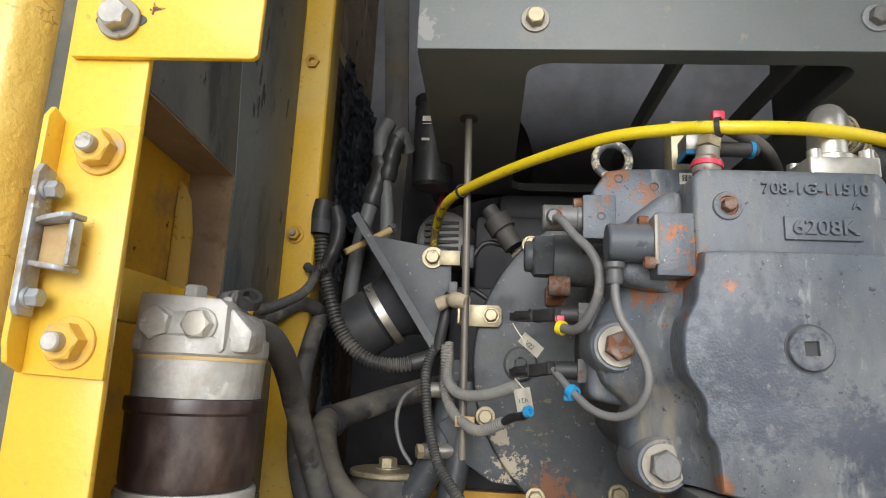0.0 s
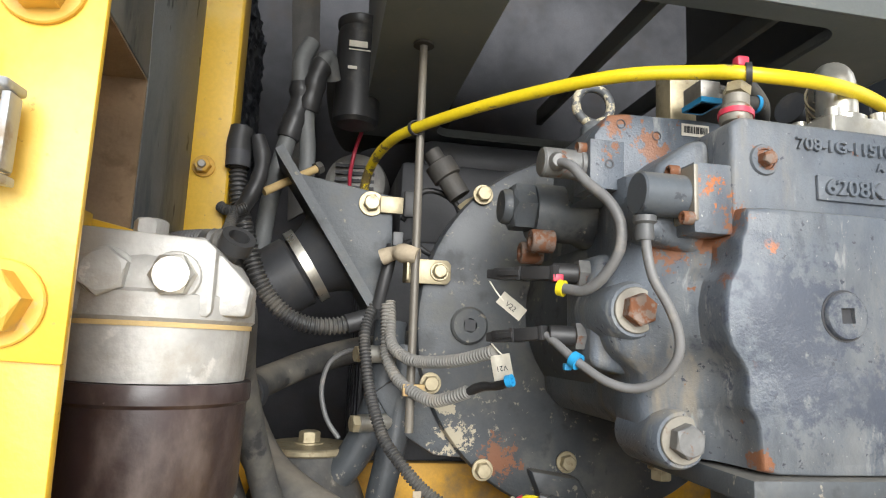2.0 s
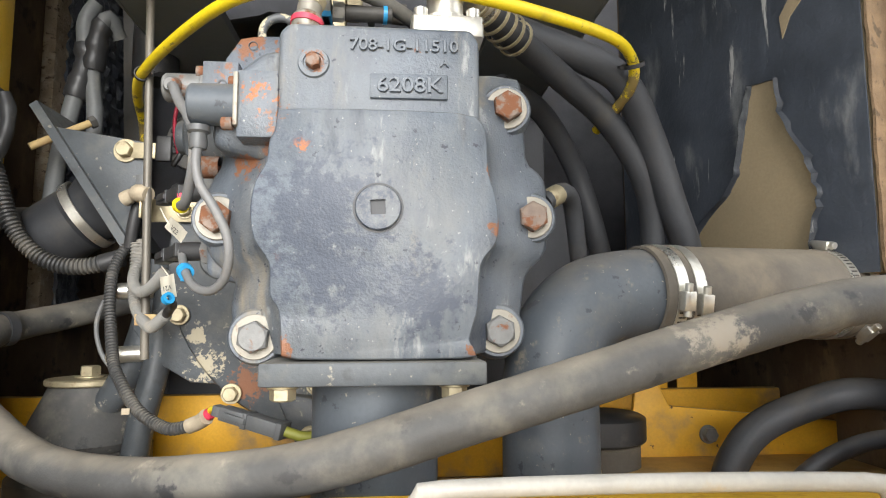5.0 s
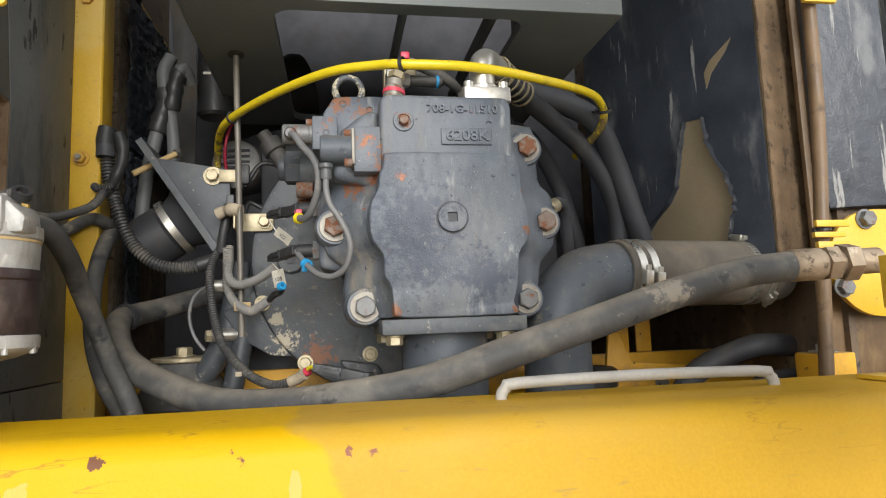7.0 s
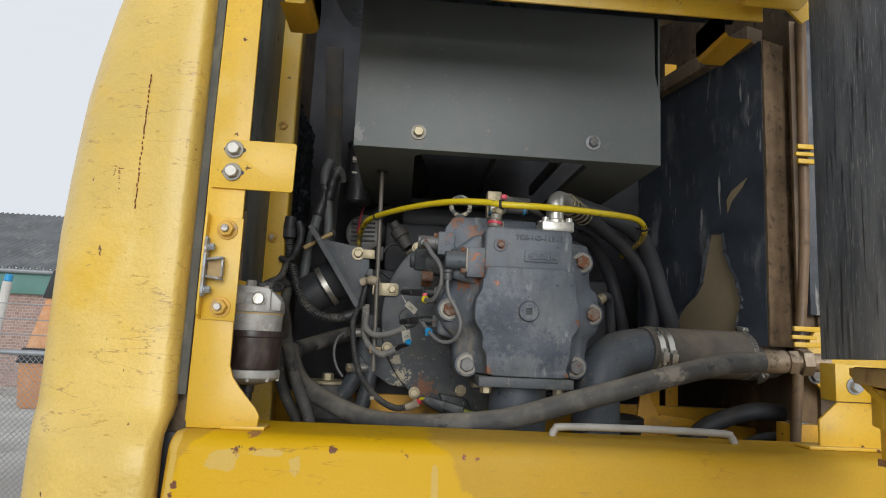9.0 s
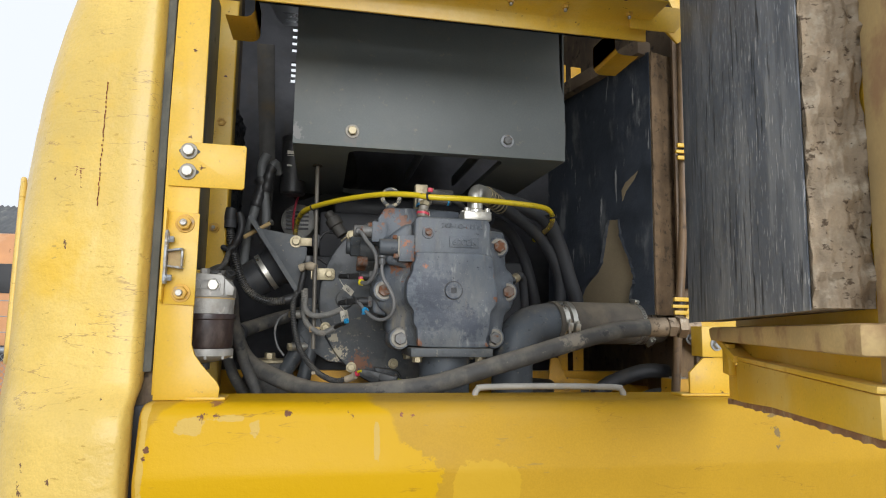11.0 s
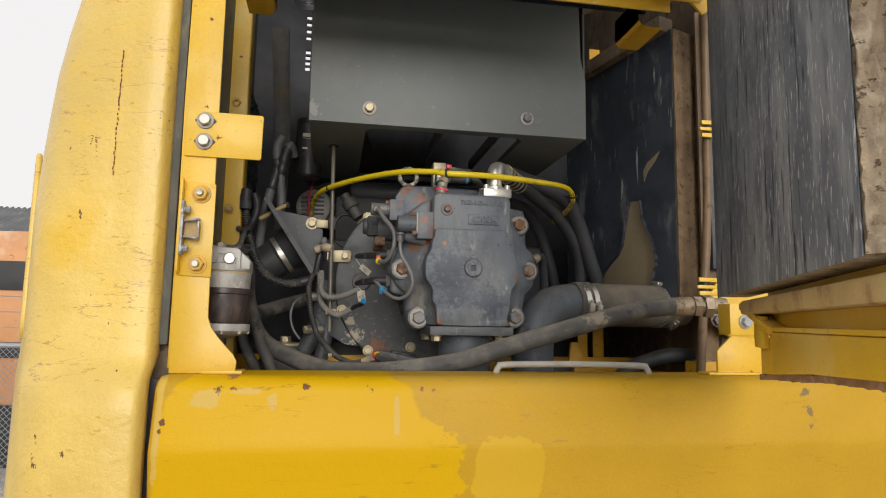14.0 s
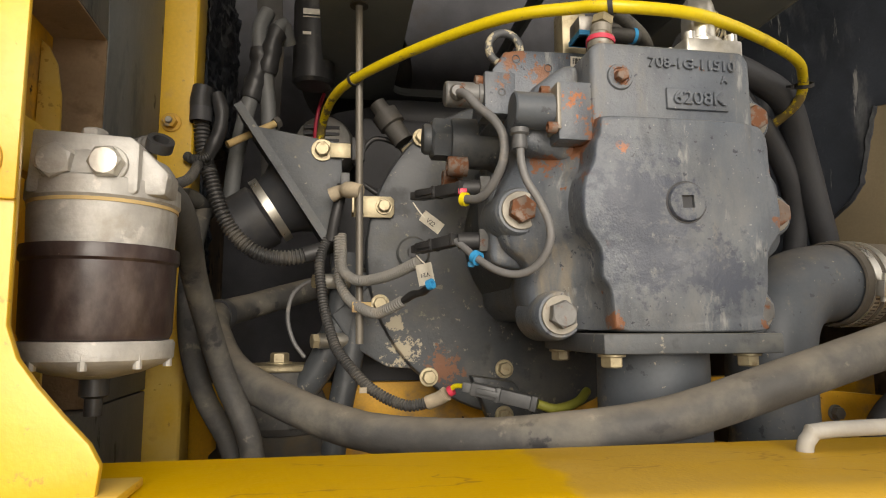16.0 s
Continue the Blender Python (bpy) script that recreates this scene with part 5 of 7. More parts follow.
# large hex plug and its barrel
part("barrel", lathe([(0, 0), (0.030, 0), (0.031, 0.004), (0.031, 0.05), (0.036, 0.06), (0.036, 0.11), (0, 0.11)], 32, None, turn_to((0.082, 0.735, 1.648), (1, 0, 0))), housing_paint, pump)
part("hex_plug", with_material(hex_mesh(0.046, 0.026), housing_paint), housing_paint, pump, "large dark hexagon plug", turn_to((0.084, 0.735, 1.652), (-1, 0, 0), 0))
part("hex_cap", lathe([(0.019, 0), (0.019, 0.006), (0.017, 0.009), (0, 0.010)], 28, None, turn_to((0.058, 0.735, 1.652), (-1, 0, 0)), cap=False), housing_paint, pump)
for z, y in ((1.614, 0.715), (1.606, 0.75)):
    part("cap_screw", lathe([(0.012, 0), (0.012, 0.022), (0.0105, 0.024), (0.006, 0.024), (0.0055, 0.016), (0, 0.016)], 22, None, turn_to((0.100, y, z), (-1, 0, 0)), cap=False), rusty_bolt, pump)
part("sensor_boss", slab([(0.110, 1.49), (0.16, 1.48), (0.16, 1.59), (0.116, 1.594), (0.108, 1.57)], 0.635, 0.70, "y", 0.008, 3), pump_paint, pump)
part("body_barrel", lathe([(0, 0), (0.125, 0), (0.135, 0.02), (0.135, 0.17), (0, 0.17)], 40, None, turn_to((0.265, 0.72, 1.55), (0, 1, 0))), housing_paint, pump)

eye = thing("lifting_eye", (0.156, 0.74, 1.738), "steel lifting eye with chipped cream paint", "eyebolt")
bm = bmesh.new()
prev = first = None
for i in range(28):
    a = 2 * math.pi * i / 28
    ring = [bm.verts.new((0.156 + (0.021 + 0.0052 * math.cos(b)) * math.cos(a), 0.742 + 0.0052 * math.sin(b), 1.779 + (0.021 + 0.0052 * math.cos(b)) * math.sin(a))) for b in [2 * math.pi * k / 12 for k in range(12)]]
    if prev:
        for k in range(12):
            bm.faces.new((prev[k], prev[(k + 1) % 12], ring[(k + 1) % 12], ring[k]))
    first = first or ring
    prev = ring
for k in range(12):
    bm.faces.new((prev[k], prev[(k + 1) % 12], first[(k + 1) % 12], first[k]))
part("ring", bm, surface("chipped_cream_paint", (0.10, 0.105, 0.11), 0.5, tone=0.2, bump=0.3, layers=[((0.52, 0.46, 0.32), 70, 0.5, 0.56, 0.7, ONE)]), eye)
part("collar", lathe([(0, -0.03), (0.014, -0.03), (0.014, 0.004), (0.009, 0.010), (0, 0.010)], 24, None, turn_to((0.156, 0.742, 1.748), (0, 0, 1))), pump_paint, eye)

# ---- bell housing and engine behind the pump ----
bell = thing("bell_housing", (0.225, 0.95, 1.293), "dark grey round bell housing with peeling paint", "housing")
part("disc", lathe([(0.0, -0.003), (0.228, -0.003), (0.235, -0.001), (0.238, 0.004), (0.238, 0.02), (0.225, 0.06), (0.225, 0.16), (0, 0.16)], 72, None, turn_to((0.225, 0.894, 1.530), (0, 1, 0))), housing_paint, bell)
part("lower_web", slab([(-0.06, 1.44), (0.02, 1.50), (0.10, 1.36), (0.02, 1.365), (-0.03, 1.395)], 0.905, 0.925, "y", 0.003), housing_paint, bell)
part("lug", slab([(0.135, 1.355), (0.20, 1.345), (0.235, 1.285), (0.21, 1.268), (0.165, 1.285)], 0.872, 0.905, "y", 0.006), housing_paint, bell)
part("square_plug", lathe([(0.024, -0.004), (0.024, 0.004), (0.021, 0.007), (0.009, 0.007), (0.009, 0.0), (0, 0.0)], 32, None, turn_to((0.055, 0.8895, 1.5285), FRONT), cap=False), housing_paint, bell)
# black square set before the plug paints the shade of its hole
part("square_hole", box(0.048, 0.062, 0.8815, 0.8835, 1.5215, 1.5355, 0), black_part, bell)
for x, z in ((0.067, 1.700), (0.012, 1.594), (0.008, 1.455), (0.078, 1.352), (0.183, 1.2985), (0.188, 1.362)):
    bolt(bell, (x, 0.8875 if z > 1.3 else 0.872, z), FRONT, 0.0175, 0.010, gold_zinc, 0.0135, gold_zinc, roll=90 * x)

engine = thing("engine_block", (0.28, 1.35, 1.205), "sooty black engine block behind the bell housing", "engine")
part("block", box(-0.06, 0.60, 1.05, 1.60, 1.28, 1.66, 0.012), black_part, engine)
part("head", box(-0.02, 0.56, 1.10, 1.55, 1.661, 1.80, 0.012), black_part, engine)
part("rocker_cover", box(0.02, 0.50, 1.15, 1.50, 1.801, 1.86, 0.02), black_part, engine)
part("foot", box(0.1, 0.5, 1.1, 1.5, 1.206, 1.2795, 0.004), black_part, engine)
for k in range(5):
    part("rib", box(-0.068, -0.0605, 1.10 + 0.09 * k, 1.13 + 0.09 * k, 1.32, 1.62, 0.002), black_part, engine)
# pale finned drum added where bright background shows through behind the engine
part("bright_gap_drum", lathe([(0, 0), (0.04, 0), (0.055, 0.01), (0.058, 0.03), (0.058, 0.085), (0.05, 0.1), (0, 0.1)], 28, None, turn_to((-0.09, 1.22, 1.785), (0.2, 1, 0))), cast_alloy, engine, "pale alloy drum in place of a bright gap")
for k in range(5):
    part("gap_drum_fin", box(-0.125, -0.055, 1.212, 1.219, 1.757 + 0.013 * k, 1.763 + 0.013 * k, 0), black_part, engine)
red = solo("red_wire", tube([(-0.085, 1.16, 1.86), (-0.095, 1.15, 1.82), (-0.10, 1.16, 1.78), (-0.097, 1.18, 1.74)], 0.0035, 10, 0.006), red_plastic, "thin red electric wire", "wire")
part("fuel_pump", lathe([(0, 0), (0.016, 0), (0.016, 0.03), (0.021, 0.032), (0.021, 0.055), (0.013, 0.058), (0.013, 0.075), (0, 0.075)], 20, None, turn_to((0.045, 0.93, 1.705), (-0.5, 0.1, 0.75))), grime_metal, engine)
part("brass_nut", with_material(hex_mesh(0.026, 0.02), gold_zinc), gold_zinc, engine, "", turn_to((0.052, 0.925, 1.697), (0.5, -0.1, -0.75)))

# spin-on filter hanging behind
canister = thing("oil_filter", (-0.075, 1.10, 1.80), "black spin-on filter with white printing", "filter")
part("can", lathe([(0, 0), (0.030, 0), (0.036, 0.006), (0.036, 0.145), (0.034, 0.155), (0.037, 0.16), (0.037, 0.17), (0.02, 0.18), (0, 0.18)], 32, None, Matrix.Translation((-0.100, 1.06, 1.835))), black_plastic, canister)
part("printed_bar", box(-0.118, -0.090, 1.0225, 1.0235, 1.948, 1.958, 0), white_paper, canister)
part("printed_bar", box(-0.118, -0.085, 1.0225, 1.0235, 1.943, 1.9445, 0), white_paper, canister)
part("printed_bar", box(-0.118, -0.104, 1.0225, 1.0235, 1.912, 1.917, 0), white_paper, canister)

# ---- triangular bracket with the rubber buffer ----
tri = thing("support_bracket", (-0.11, 0.93, 1.54), "black triangular steel bracket with a slanting flange", "bracket")
part("web", slab([(-0.172, 1.712), (-0.050, 1.692), (-0.046, 1.60), (-0.064, 1.545), (-0.072, 1.548)], 0.905, 0.915, "y", 0.0015), housing_paint, tri)
e0, e1 = Vector((-0.198, 0, 1.742)), Vector((-0.064, 0, 1.541))
across = (e1 - e0).normalized().cross(Vector((0, 1, 0))).normalized()
bm = bmesh.new()
corners = []
for p in (e0, e1):
    for y in (0.895, 1.02):
        for s in (-0.006, 0.006):
            corners.append(bm.verts.new((p.x + across.x * s, y, p.z + across.z * s)))
a = corners
for f in ((0, 1, 3, 2), (4, 6, 7, 5), (0, 4, 5, 1), (2, 3, 7, 6), (0, 2, 6, 4), (1, 5, 7, 3)):
    bm.faces.new([a[i] for i in f])
part("flange", soften(bm, 0.001), housing_paint, tri)
bolt(tri, (-0.077, 0.9045, 1.6795), FRONT, 0.019, 0.011, gold_zinc, 0.0165, gold_zinc, roll=12)
part("tab", box(-0.066, -0.036, 0.898, 0.904, 1.668, 1.690, 0.001), gold_zinc, tri)
part("tab_end", box(-0.0355, -0.015, 0.896, 0.906, 1.664, 1.700, 0.003), black_plastic, tri)
stud = thing("clamp_bolt", (-0.15, 0.95, 1.70), "long dusty steel bolt through the bracket", "bolt")
part("shank", rod((-0.215, 0.925, 1.688), (-0.150, 0.96, 1.735), 0.0055, 14), tan_paint, stud)
part("head", with_material(hex_mesh(0.016, 0.009), grime_metal), grime_metal, stud, "", turn_to((-0.152, 0.959, 1.7335), (0.065, 0.035, 0.047)))
way = Vector((-across.x, 0, -across.z))
if way.x > 0:
    way = -way
buf = thing("rubber_buffer", (-0.14, 0.98, 1.60), "black turned rubber buffer with a bright steel ring", "buffer")
mid = (e0 + e1) / 2 + Vector((0, 0.975, 0)) + way * 0.0065 + (e1 - e0).normalized() * 0.02
part("cone", lathe([(0.062, 0), (0.052, 0.015), (0.046, 0.030), (0.044, 0.036), (0.044, 0.046), (0.05, 0.05), (0.05, 0.10), (0, 0.10)], 36, None, turn_to(mid, way), cap=False), dark_hose, buf)
part("steel_ring", lathe([(0.0505, 0.030), (0.0535, 0.030), (0.0535, 0.043), (0.0505, 0.043), (0.0505, 0.030)], 40, None, turn_to(mid, way), cap=False), bright_alloy, buf, "bright turned steel ring")

# steady rod from the box down past the housing
rodt = thing("steady_rod", (-0.027, 0.85, 1.40), "long dusty steel rod hanging from the cover box", "rod")
part("shaft", rod((-0.0285, 0.836, 1.877), (-0.021, 0.852, 1.40), 0.0052, 14), surface("dusty_grey_rod", (0.17, 0.155, 0.13), 0.5, metal=0.3, tone=0.2, bump=0.1, layers=[((0.28, 0.24, 0.18), 30, 0.5, 0.75, 0.8, (1, 1, 0.2))]), rodt)
part("collar", lathe([(0.0055, 0), (0.013, 0), (0.013, 0.003), (0.0055, 0.003)], 20, None, turn_to((-0.0285, 0.836, 1.8705), (0, 0, 1)), cap=False), grime_metal, rodt)
rb2 = thing("rod_bracket", (0.0, 0.88, 1.58), "zinc-plated strap bracket holding the rod", "bracket")
part("strap", slab([(-0.034, 1.578), (0.022, 1.578), (0.027, 1.584), (0.027, 1.604), (0.022, 1.609), (-0.034, 1.609)], 0.8815, 0.8855, "y", 0.0008), gold_zinc, rb2)
part("tongue", box(-0.034, -0.031, 0.845, 0.8810, 1.578, 1.609, 0.0005), gold_zinc, rb2)
bolt(rb2, (0.012, 0.8812, 1.594), FRONT, 0.016, 0.009, gold_zinc, 0.012, gold_zinc, roll=22)
part("lower_clip", box(-0.032, -0.006, 0.842, 0.850, 1.442, 1.456, 0.001), tan_paint, rb2)

# ---- engine mount ----
mount = thing("engine_mount", (-0.135, 0.965, 1.205), "dusty rubber engine mount with a plated top plate", "engine mount")
M = Matrix.Translation((-0.135, 0.965, 0))
part("base", lathe([(0, 1.206), (0.095, 1.206), (0.095, 1.240), (0.085, 1.250), (0.085, 1.275), (0, 1.275)], 40, None, M), grime_metal, mount)
part("rubber_cone", lathe([(0.078, 1.2755), (0.082, 1.285), (0.070, 1.315), (0.056, 1.345), (0.05, 1.3585), (0, 1.3585)], 40, None, M), hose_rubber, mount)
part("top_plate", lathe([(0, 1.359), (0.054, 1.359), (0.056, 1.361), (0.056, 1.366), (0.054, 1.368), (0, 1.368)], 40, None, M), gold_zinc, mount)
bolt(mount, (-0.135, 0.965, 1.3685), (0, 0, 1), 0.024, 0.014, gold_zinc, 0.019, gold_zinc)
foot = bell
part("arm", tube([(-0.04, 0.935, 1.53), (-0.046, 0.93, 1.45), (-0.068, 0.93, 1.38), (-0.105, 0.935, 1.33), (-0.17, 0.94, 1.305)], 0.021, 16, 0.01), housing_paint, foot)
part("arm", tube([(-0.02, 0.925, 1.50), (-0.028, 0.92, 1.40), (-0.045, 0.915, 1.31), (-0.055, 0.915, 1.24)], 0.018, 16, 0.01), housing_paint, foot)
for x, z in ((-0.066, 1.487), (-0.066, 1.403)):
    part("pin", rod((x - 0.012, 0.90, z), (x + 0.03, 0.915, z + 0.001), 0.011, 16, 0.001), bright_alloy, foot, "bright turned pin")
    part("pin_head", with_material(hex_mesh(0.019, 0.009), gold_zinc), gold_zinc, foot, "", turn_to((x - 0.012, 0.90, z), (-1, -0.35, 0)))
ups = thing("deck_rail", (0.3, 1.03, 1.206), "dirty yellow frame rail across the compartment floor", "rail")
part("rail", slab([(1.02, 1.206), (1.04, 1.206), (1.04, 1.335), (1.02, 1.335)], -0.30, 0.92, "x", 0.003), inner_yellow, ups)
ms = thing("mount_stand", (0.60, 0.86, 1.206), "yellow mount stand with a rubber pad", "stand")
part("stand_plate", slab([(0.50, 1.206), (0.93, 1.206), (0.93, 1.30), (0.68, 1.325), (0.655, 1.38), (0.635, 1.38), (0.625, 1.30), (0.60, 1.255), (0.50, 1.255)], 0.905, 0.915, "y", 0.002), inner_yellow, ms)
part("guard_bar", tube([(0.455, 0.80, 1.315), (0.50, 0.80, 1.322), (0.520, 0.80, 1.312), (0.532, 0.80, 1.285), (0.535, 0.80, 1.255)], 0.009, 12, 0.008), yellow_paint, ms)
part("pad", lathe([(0, 1.2565), (0.058, 1.2565), (0.058, 1.283), (0.054, 1.286), (0, 1.286)], 32, None, Matrix.Translation((0.56, 0.87, 0))), sleeve_rubber, ms)
part("pad", lathe([(0, 1.2865), (0.062, 1.2865), (0.066, 1.29), (0.066, 1.318), (0.060, 1.322), (0, 1.322)], 32, None, Matrix.Translation((0.56, 0.87, 0))), black_plastic, ms, "black rubber pad")
part("deck", box(0.50, 0.92, 0.75, 0.904, 1.2475, 1.2555, 0.002), inner_yellow, ms)
part("leg", box(0.55, 0.59, 0.76, 0.80, 1.2065, 1.247, 0.002), inner_yellow, ms)
bolt(ms, (0.735, 0.9045, 1.285), FRONT, 0.018, 0.010, grey_bolt, 0.013, grey_bolt)
part("end_block", box(0.835, 0.90, 0.62, 0.67, 1.206, 1.345, 0.003), inner_yellow, ms)
bolt(ms, (0.866, 0.645, 1.3455), (0, 0, 1), 0.018, 0.010, steel_bolt, 0.02, steel_bolt)

# ---- large hoses ----
def hose(name, points, r, mat, label, category="hose", sides=20, step=0.008, ribs=0.0, group="", wobble=0.0):
    t = thing(name, points[len(points) // 2], label, category, group)
    part("tube" if not ribs else "conduit", tube(points, r, sides, step, ribs, wobble=wobble), mat, t)
    return t


HOSE = [(0.02, 1.045, 1.505), (-0.07, 1.060, 1.490), (-0.135, 1.040, 1.472), (-0.180, 0.980, 1.454), (-0.202, 0.925, 1.444), (-0.211, 0.87, 1.434), (-0.198, 0.81, 1.410), (-0.165, 0.75, 1.373), (-0.105, 0.695, 1.344), (-0.025, 0.63, 1.322), (0.064, 0.57, 1.321), (0.150, 0.525, 1.331), (0.235, 0.50, 1.346), (0.345, 0.487, 1.380), (0.434, 0.486, 1.406), (0.530, 0.491, 1.434), (0.632, 0.50, 1.459), (0.690, 0.506, 1.466), (0.74, 0.510, 1.470)]
big = hose("pressure_hose", HOSE, 0.0192, hose_rubber, "thick dusty black hydraulic hose sagging under the pump", sides=28, wobble=0.02)
part("collar", lathe([(0.0195, -0.006), (0.0225, -0.006), (0.0225, 0.006), (0.0195, 0.006), (0.0195, -0.006)], 28, None, turn_to((-0.208, 0.885, 1.438), (0.4, 0.9, 0.1)), cap=False), dark_hose, big)
fw_ = Vector((0.1, -0.016, 0.003)).normalized()
p0 = Vector((0.716, 0.509, 1.4685))
part("ferrule", lathe([(0.0198, 0), (0.0212, 0.002), (0.0212, 0.038), (0.018, 0.043), (0.0, 0.043)], 28, None, turn_to(p0, fw_)), bronze_worn, big, "plated crimp ferrule")
part("nut", with_material(hex_mesh(0.041, 0.018), bronze_worn), bronze_worn, big, "", turn_to(p0 + fw_ * 0.043, fw_))
part("nut", with_material(hex_mesh(0.044, 0.020), bronze_worn), bronze_worn, big, "", turn_to(p0 + fw_ * 0.066, fw_, 15))
part("neck", rod(p0 + fw_ * 0.06, p0 + fw_ * 0.115, 0.017, 20), bronze_worn, big)

pipe_e = thing("intake_elbow", (0.45, 0.64, 1.205), "smooth grey-black rubber intake elbow", "pipe")
arc_pts = [(0.446, 0.66, 1.205), (0.446, 0.66, 1.33), (0.447, 0.66, 1.385), (0.460, 0.665, 1.432), (0.492, 0.675, 1.463), (0.535, 0.686, 1.474), (0.578, 0.695, 1.477)]
part("tube", tube(arc_pts, 0.0485, 36, 0.008), elbow_rubber, pipe_e)
ax0, ax1 = Vector((0.552, 0.688, 1.4755)), Vector((0.885, 0.765, 1.478))
axis = (ax1 - ax0).normalized()
sl = thing("air_sleeve", (0.72, 0.73, 1.43), "brown dusty rubber sleeve clamped onto the elbow", "hose")
part("sleeve", lathe([(0.0495, 0), (0.0525, 0.001), (0.0535, 0.02), (0.053, 0.09), (0.0535, 0.30), (0.050, 0.34), (0, 0.34)], 40, None, turn_to(ax0, axis), cap=False), sleeve_rubber, sl)


def worm_clamp(at, way, r, faces):
    t = thing("hose_clamp", at, "stainless worm-drive hose clamp with a screw housing", "hose clamp", "hose clamps")
    m = turn_to(at, way)
    v = m.to_3x3().inverted() @ Vector(faces)
    spin = math.degrees(math.atan2(v.y, v.x))
    part("band", lathe([(r, -0.0065), (r + 0.0012, -0.0065), (r + 0.0012, 0.0065), (r, 0.0065), (r, -0.0065)], 44, None, m, cap=False), bright_alloy, t)
    ms_ = m @ pose(0, 0, 0, 0, 0, spin)
    bm = bmesh.new()
    bmesh.ops.create_cube(bm, size=1, matrix=ms_ @ Matrix.LocRotScale((r + 0.006, 0, 0), None, (0.010, 0.020, 0.014)))
    part("housing", soften(bm, 0.0015), bright_alloy, t)
    a = ms_ @ Vector((r + 0.0065, -0.018, 0))
    b = ms_ @ Vector((r + 0.0065, 0.016, 0))
    part("screw", rod(a, b, 0.0042, 14, 0.0005), bright_alloy, t)
    slots = bmesh.new()
    for k in range(9):
        bmesh.ops.create_cube(slots, size=1, matrix=m @ pose(0, 0, 0, 0, 0, spin + 14 + 5.5 * k) @ Matrix.LocRotScale((r + 0.0013, 0, 0), None, (0.0005, 0.0016, 0.008)))
    part("slot_row", slots, grime_metal, t)
    return t


worm_clamp(ax0 + axis * 0.018, axis, 0.0532, (0, -1, -0.15))
worm_clamp(ax0 + axis * 0.040, axis, 0.0532, (0, -1, -0.2))
worm_clamp(ax0 + axis * 0.255, axis, 0.0534, (0, -0.2, 1))
worm_clamp(ax0 + axis * 0.285, axis, 0.0534, (0, -0.6, -0.8))

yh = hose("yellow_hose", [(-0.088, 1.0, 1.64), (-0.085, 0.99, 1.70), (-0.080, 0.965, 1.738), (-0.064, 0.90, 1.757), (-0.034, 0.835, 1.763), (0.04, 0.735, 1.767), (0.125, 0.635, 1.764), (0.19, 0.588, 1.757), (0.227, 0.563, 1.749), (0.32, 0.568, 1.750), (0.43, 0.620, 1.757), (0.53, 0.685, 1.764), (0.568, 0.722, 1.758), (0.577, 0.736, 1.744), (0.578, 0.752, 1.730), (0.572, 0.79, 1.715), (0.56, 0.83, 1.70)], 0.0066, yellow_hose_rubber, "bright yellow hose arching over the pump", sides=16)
cable_tie(yh, (-0.034, 0.835, 1.763), (0.05, -0.1, 0.01), 0.0085)
cable_tie(yh, (0.222, 0.565, 1.750), (0.05, -0.03, 0), 0.0085)
cable_tie(yh, (0.574, 0.728, 1.750), (0.2, 0.3, -0.6), 0.011)

# fittings on top of the block
el = thing("elbow_fitting", (0.336, 0.60, 1.702), "bright plated elbow fitting on a bolted flange", "fitting")
part("flange", slab([(0.304, 0.563), (0.366, 0.563), (0.368, 0.567), (0.368, 0.615), (0.364, 0.620), (0.306, 0.620), (0.302, 0.615), (0.302, 0.567)], 1.7025, 1.722, "z", 0.0015), bright_alloy, el)
part("neck", lathe([(0.024, 1.7225), (0.024, 1.728), (0.019, 1.731), (0, 1.731)], 28, None, Matrix.Translation((0.335, 0.592, 0))), bright_alloy, el)
part("bend", tube([(0.335, 0.592, 1.7315), (0.335, 0.592, 1.752), (0.338, 0.597, 1.768), (0.348, 0.612, 1.778), (0.366, 0.635, 1.779), (0.385, 0.658, 1.776)], 0.0175, 24, 0.004), bright_alloy, el)
for x, y in ((0.311, 0.571), (0.359, 0.571), (0.311, 0.612), (0.359, 0.612)):
    part("cap_screw", lathe([(0.0065, 0), (0.0065, 0.008), (0.0035, 0.008), (0.003, 0.004), (0, 0.004)], 18, None, Matrix.Translation((x, y, 1.7222)), cap=False), bright_alloy, el)
sp = bmesh.new()
for k in range(6):
    c = Vector((0.372, 0.642, 1.778)).lerp(Vector((0.425, 0.70, 1.765)), k / 5)
    lathe([(0.0195, -0.0018), (0.0215, -0.0018), (0.0215, 0.0018), (0.0195, 0.0018), (0.0195, -0.0018)], 24, sp, turn_to(c, (0.053, 0.058, -0.012)), cap=False)
part("spring_guard", sp, gold_zinc, el, "coiled spring guard")
hose("return_hose", [(0.385, 0.656, 1.776), (0.43, 0.705, 1.764), (0.50, 0.765, 1.742), (0.565, 0.80, 1.705), (0.613, 0.82, 1.646), (0.637, 0.84, 1.588), (0.640, 0.86, 1.50), (0.63, 0.88, 1.40)], 0.0165, dark_hose, "black rubber return hose beside the pump", group="side hoses")
hose("return_hose", [(0.40, 0.73, 1.80), (0.46, 0.75, 1.788), (0.523, 0.762, 1.772), (0.576, 0.77, 1.744), (0.621, 0.80, 1.682), (0.656, 0.82, 1.599), (0.685, 0.84, 1.533), (0.70, 0.87, 1.45)], 0.0195, dark_hose, "black rubber return hose beside the pump", group="side hoses")
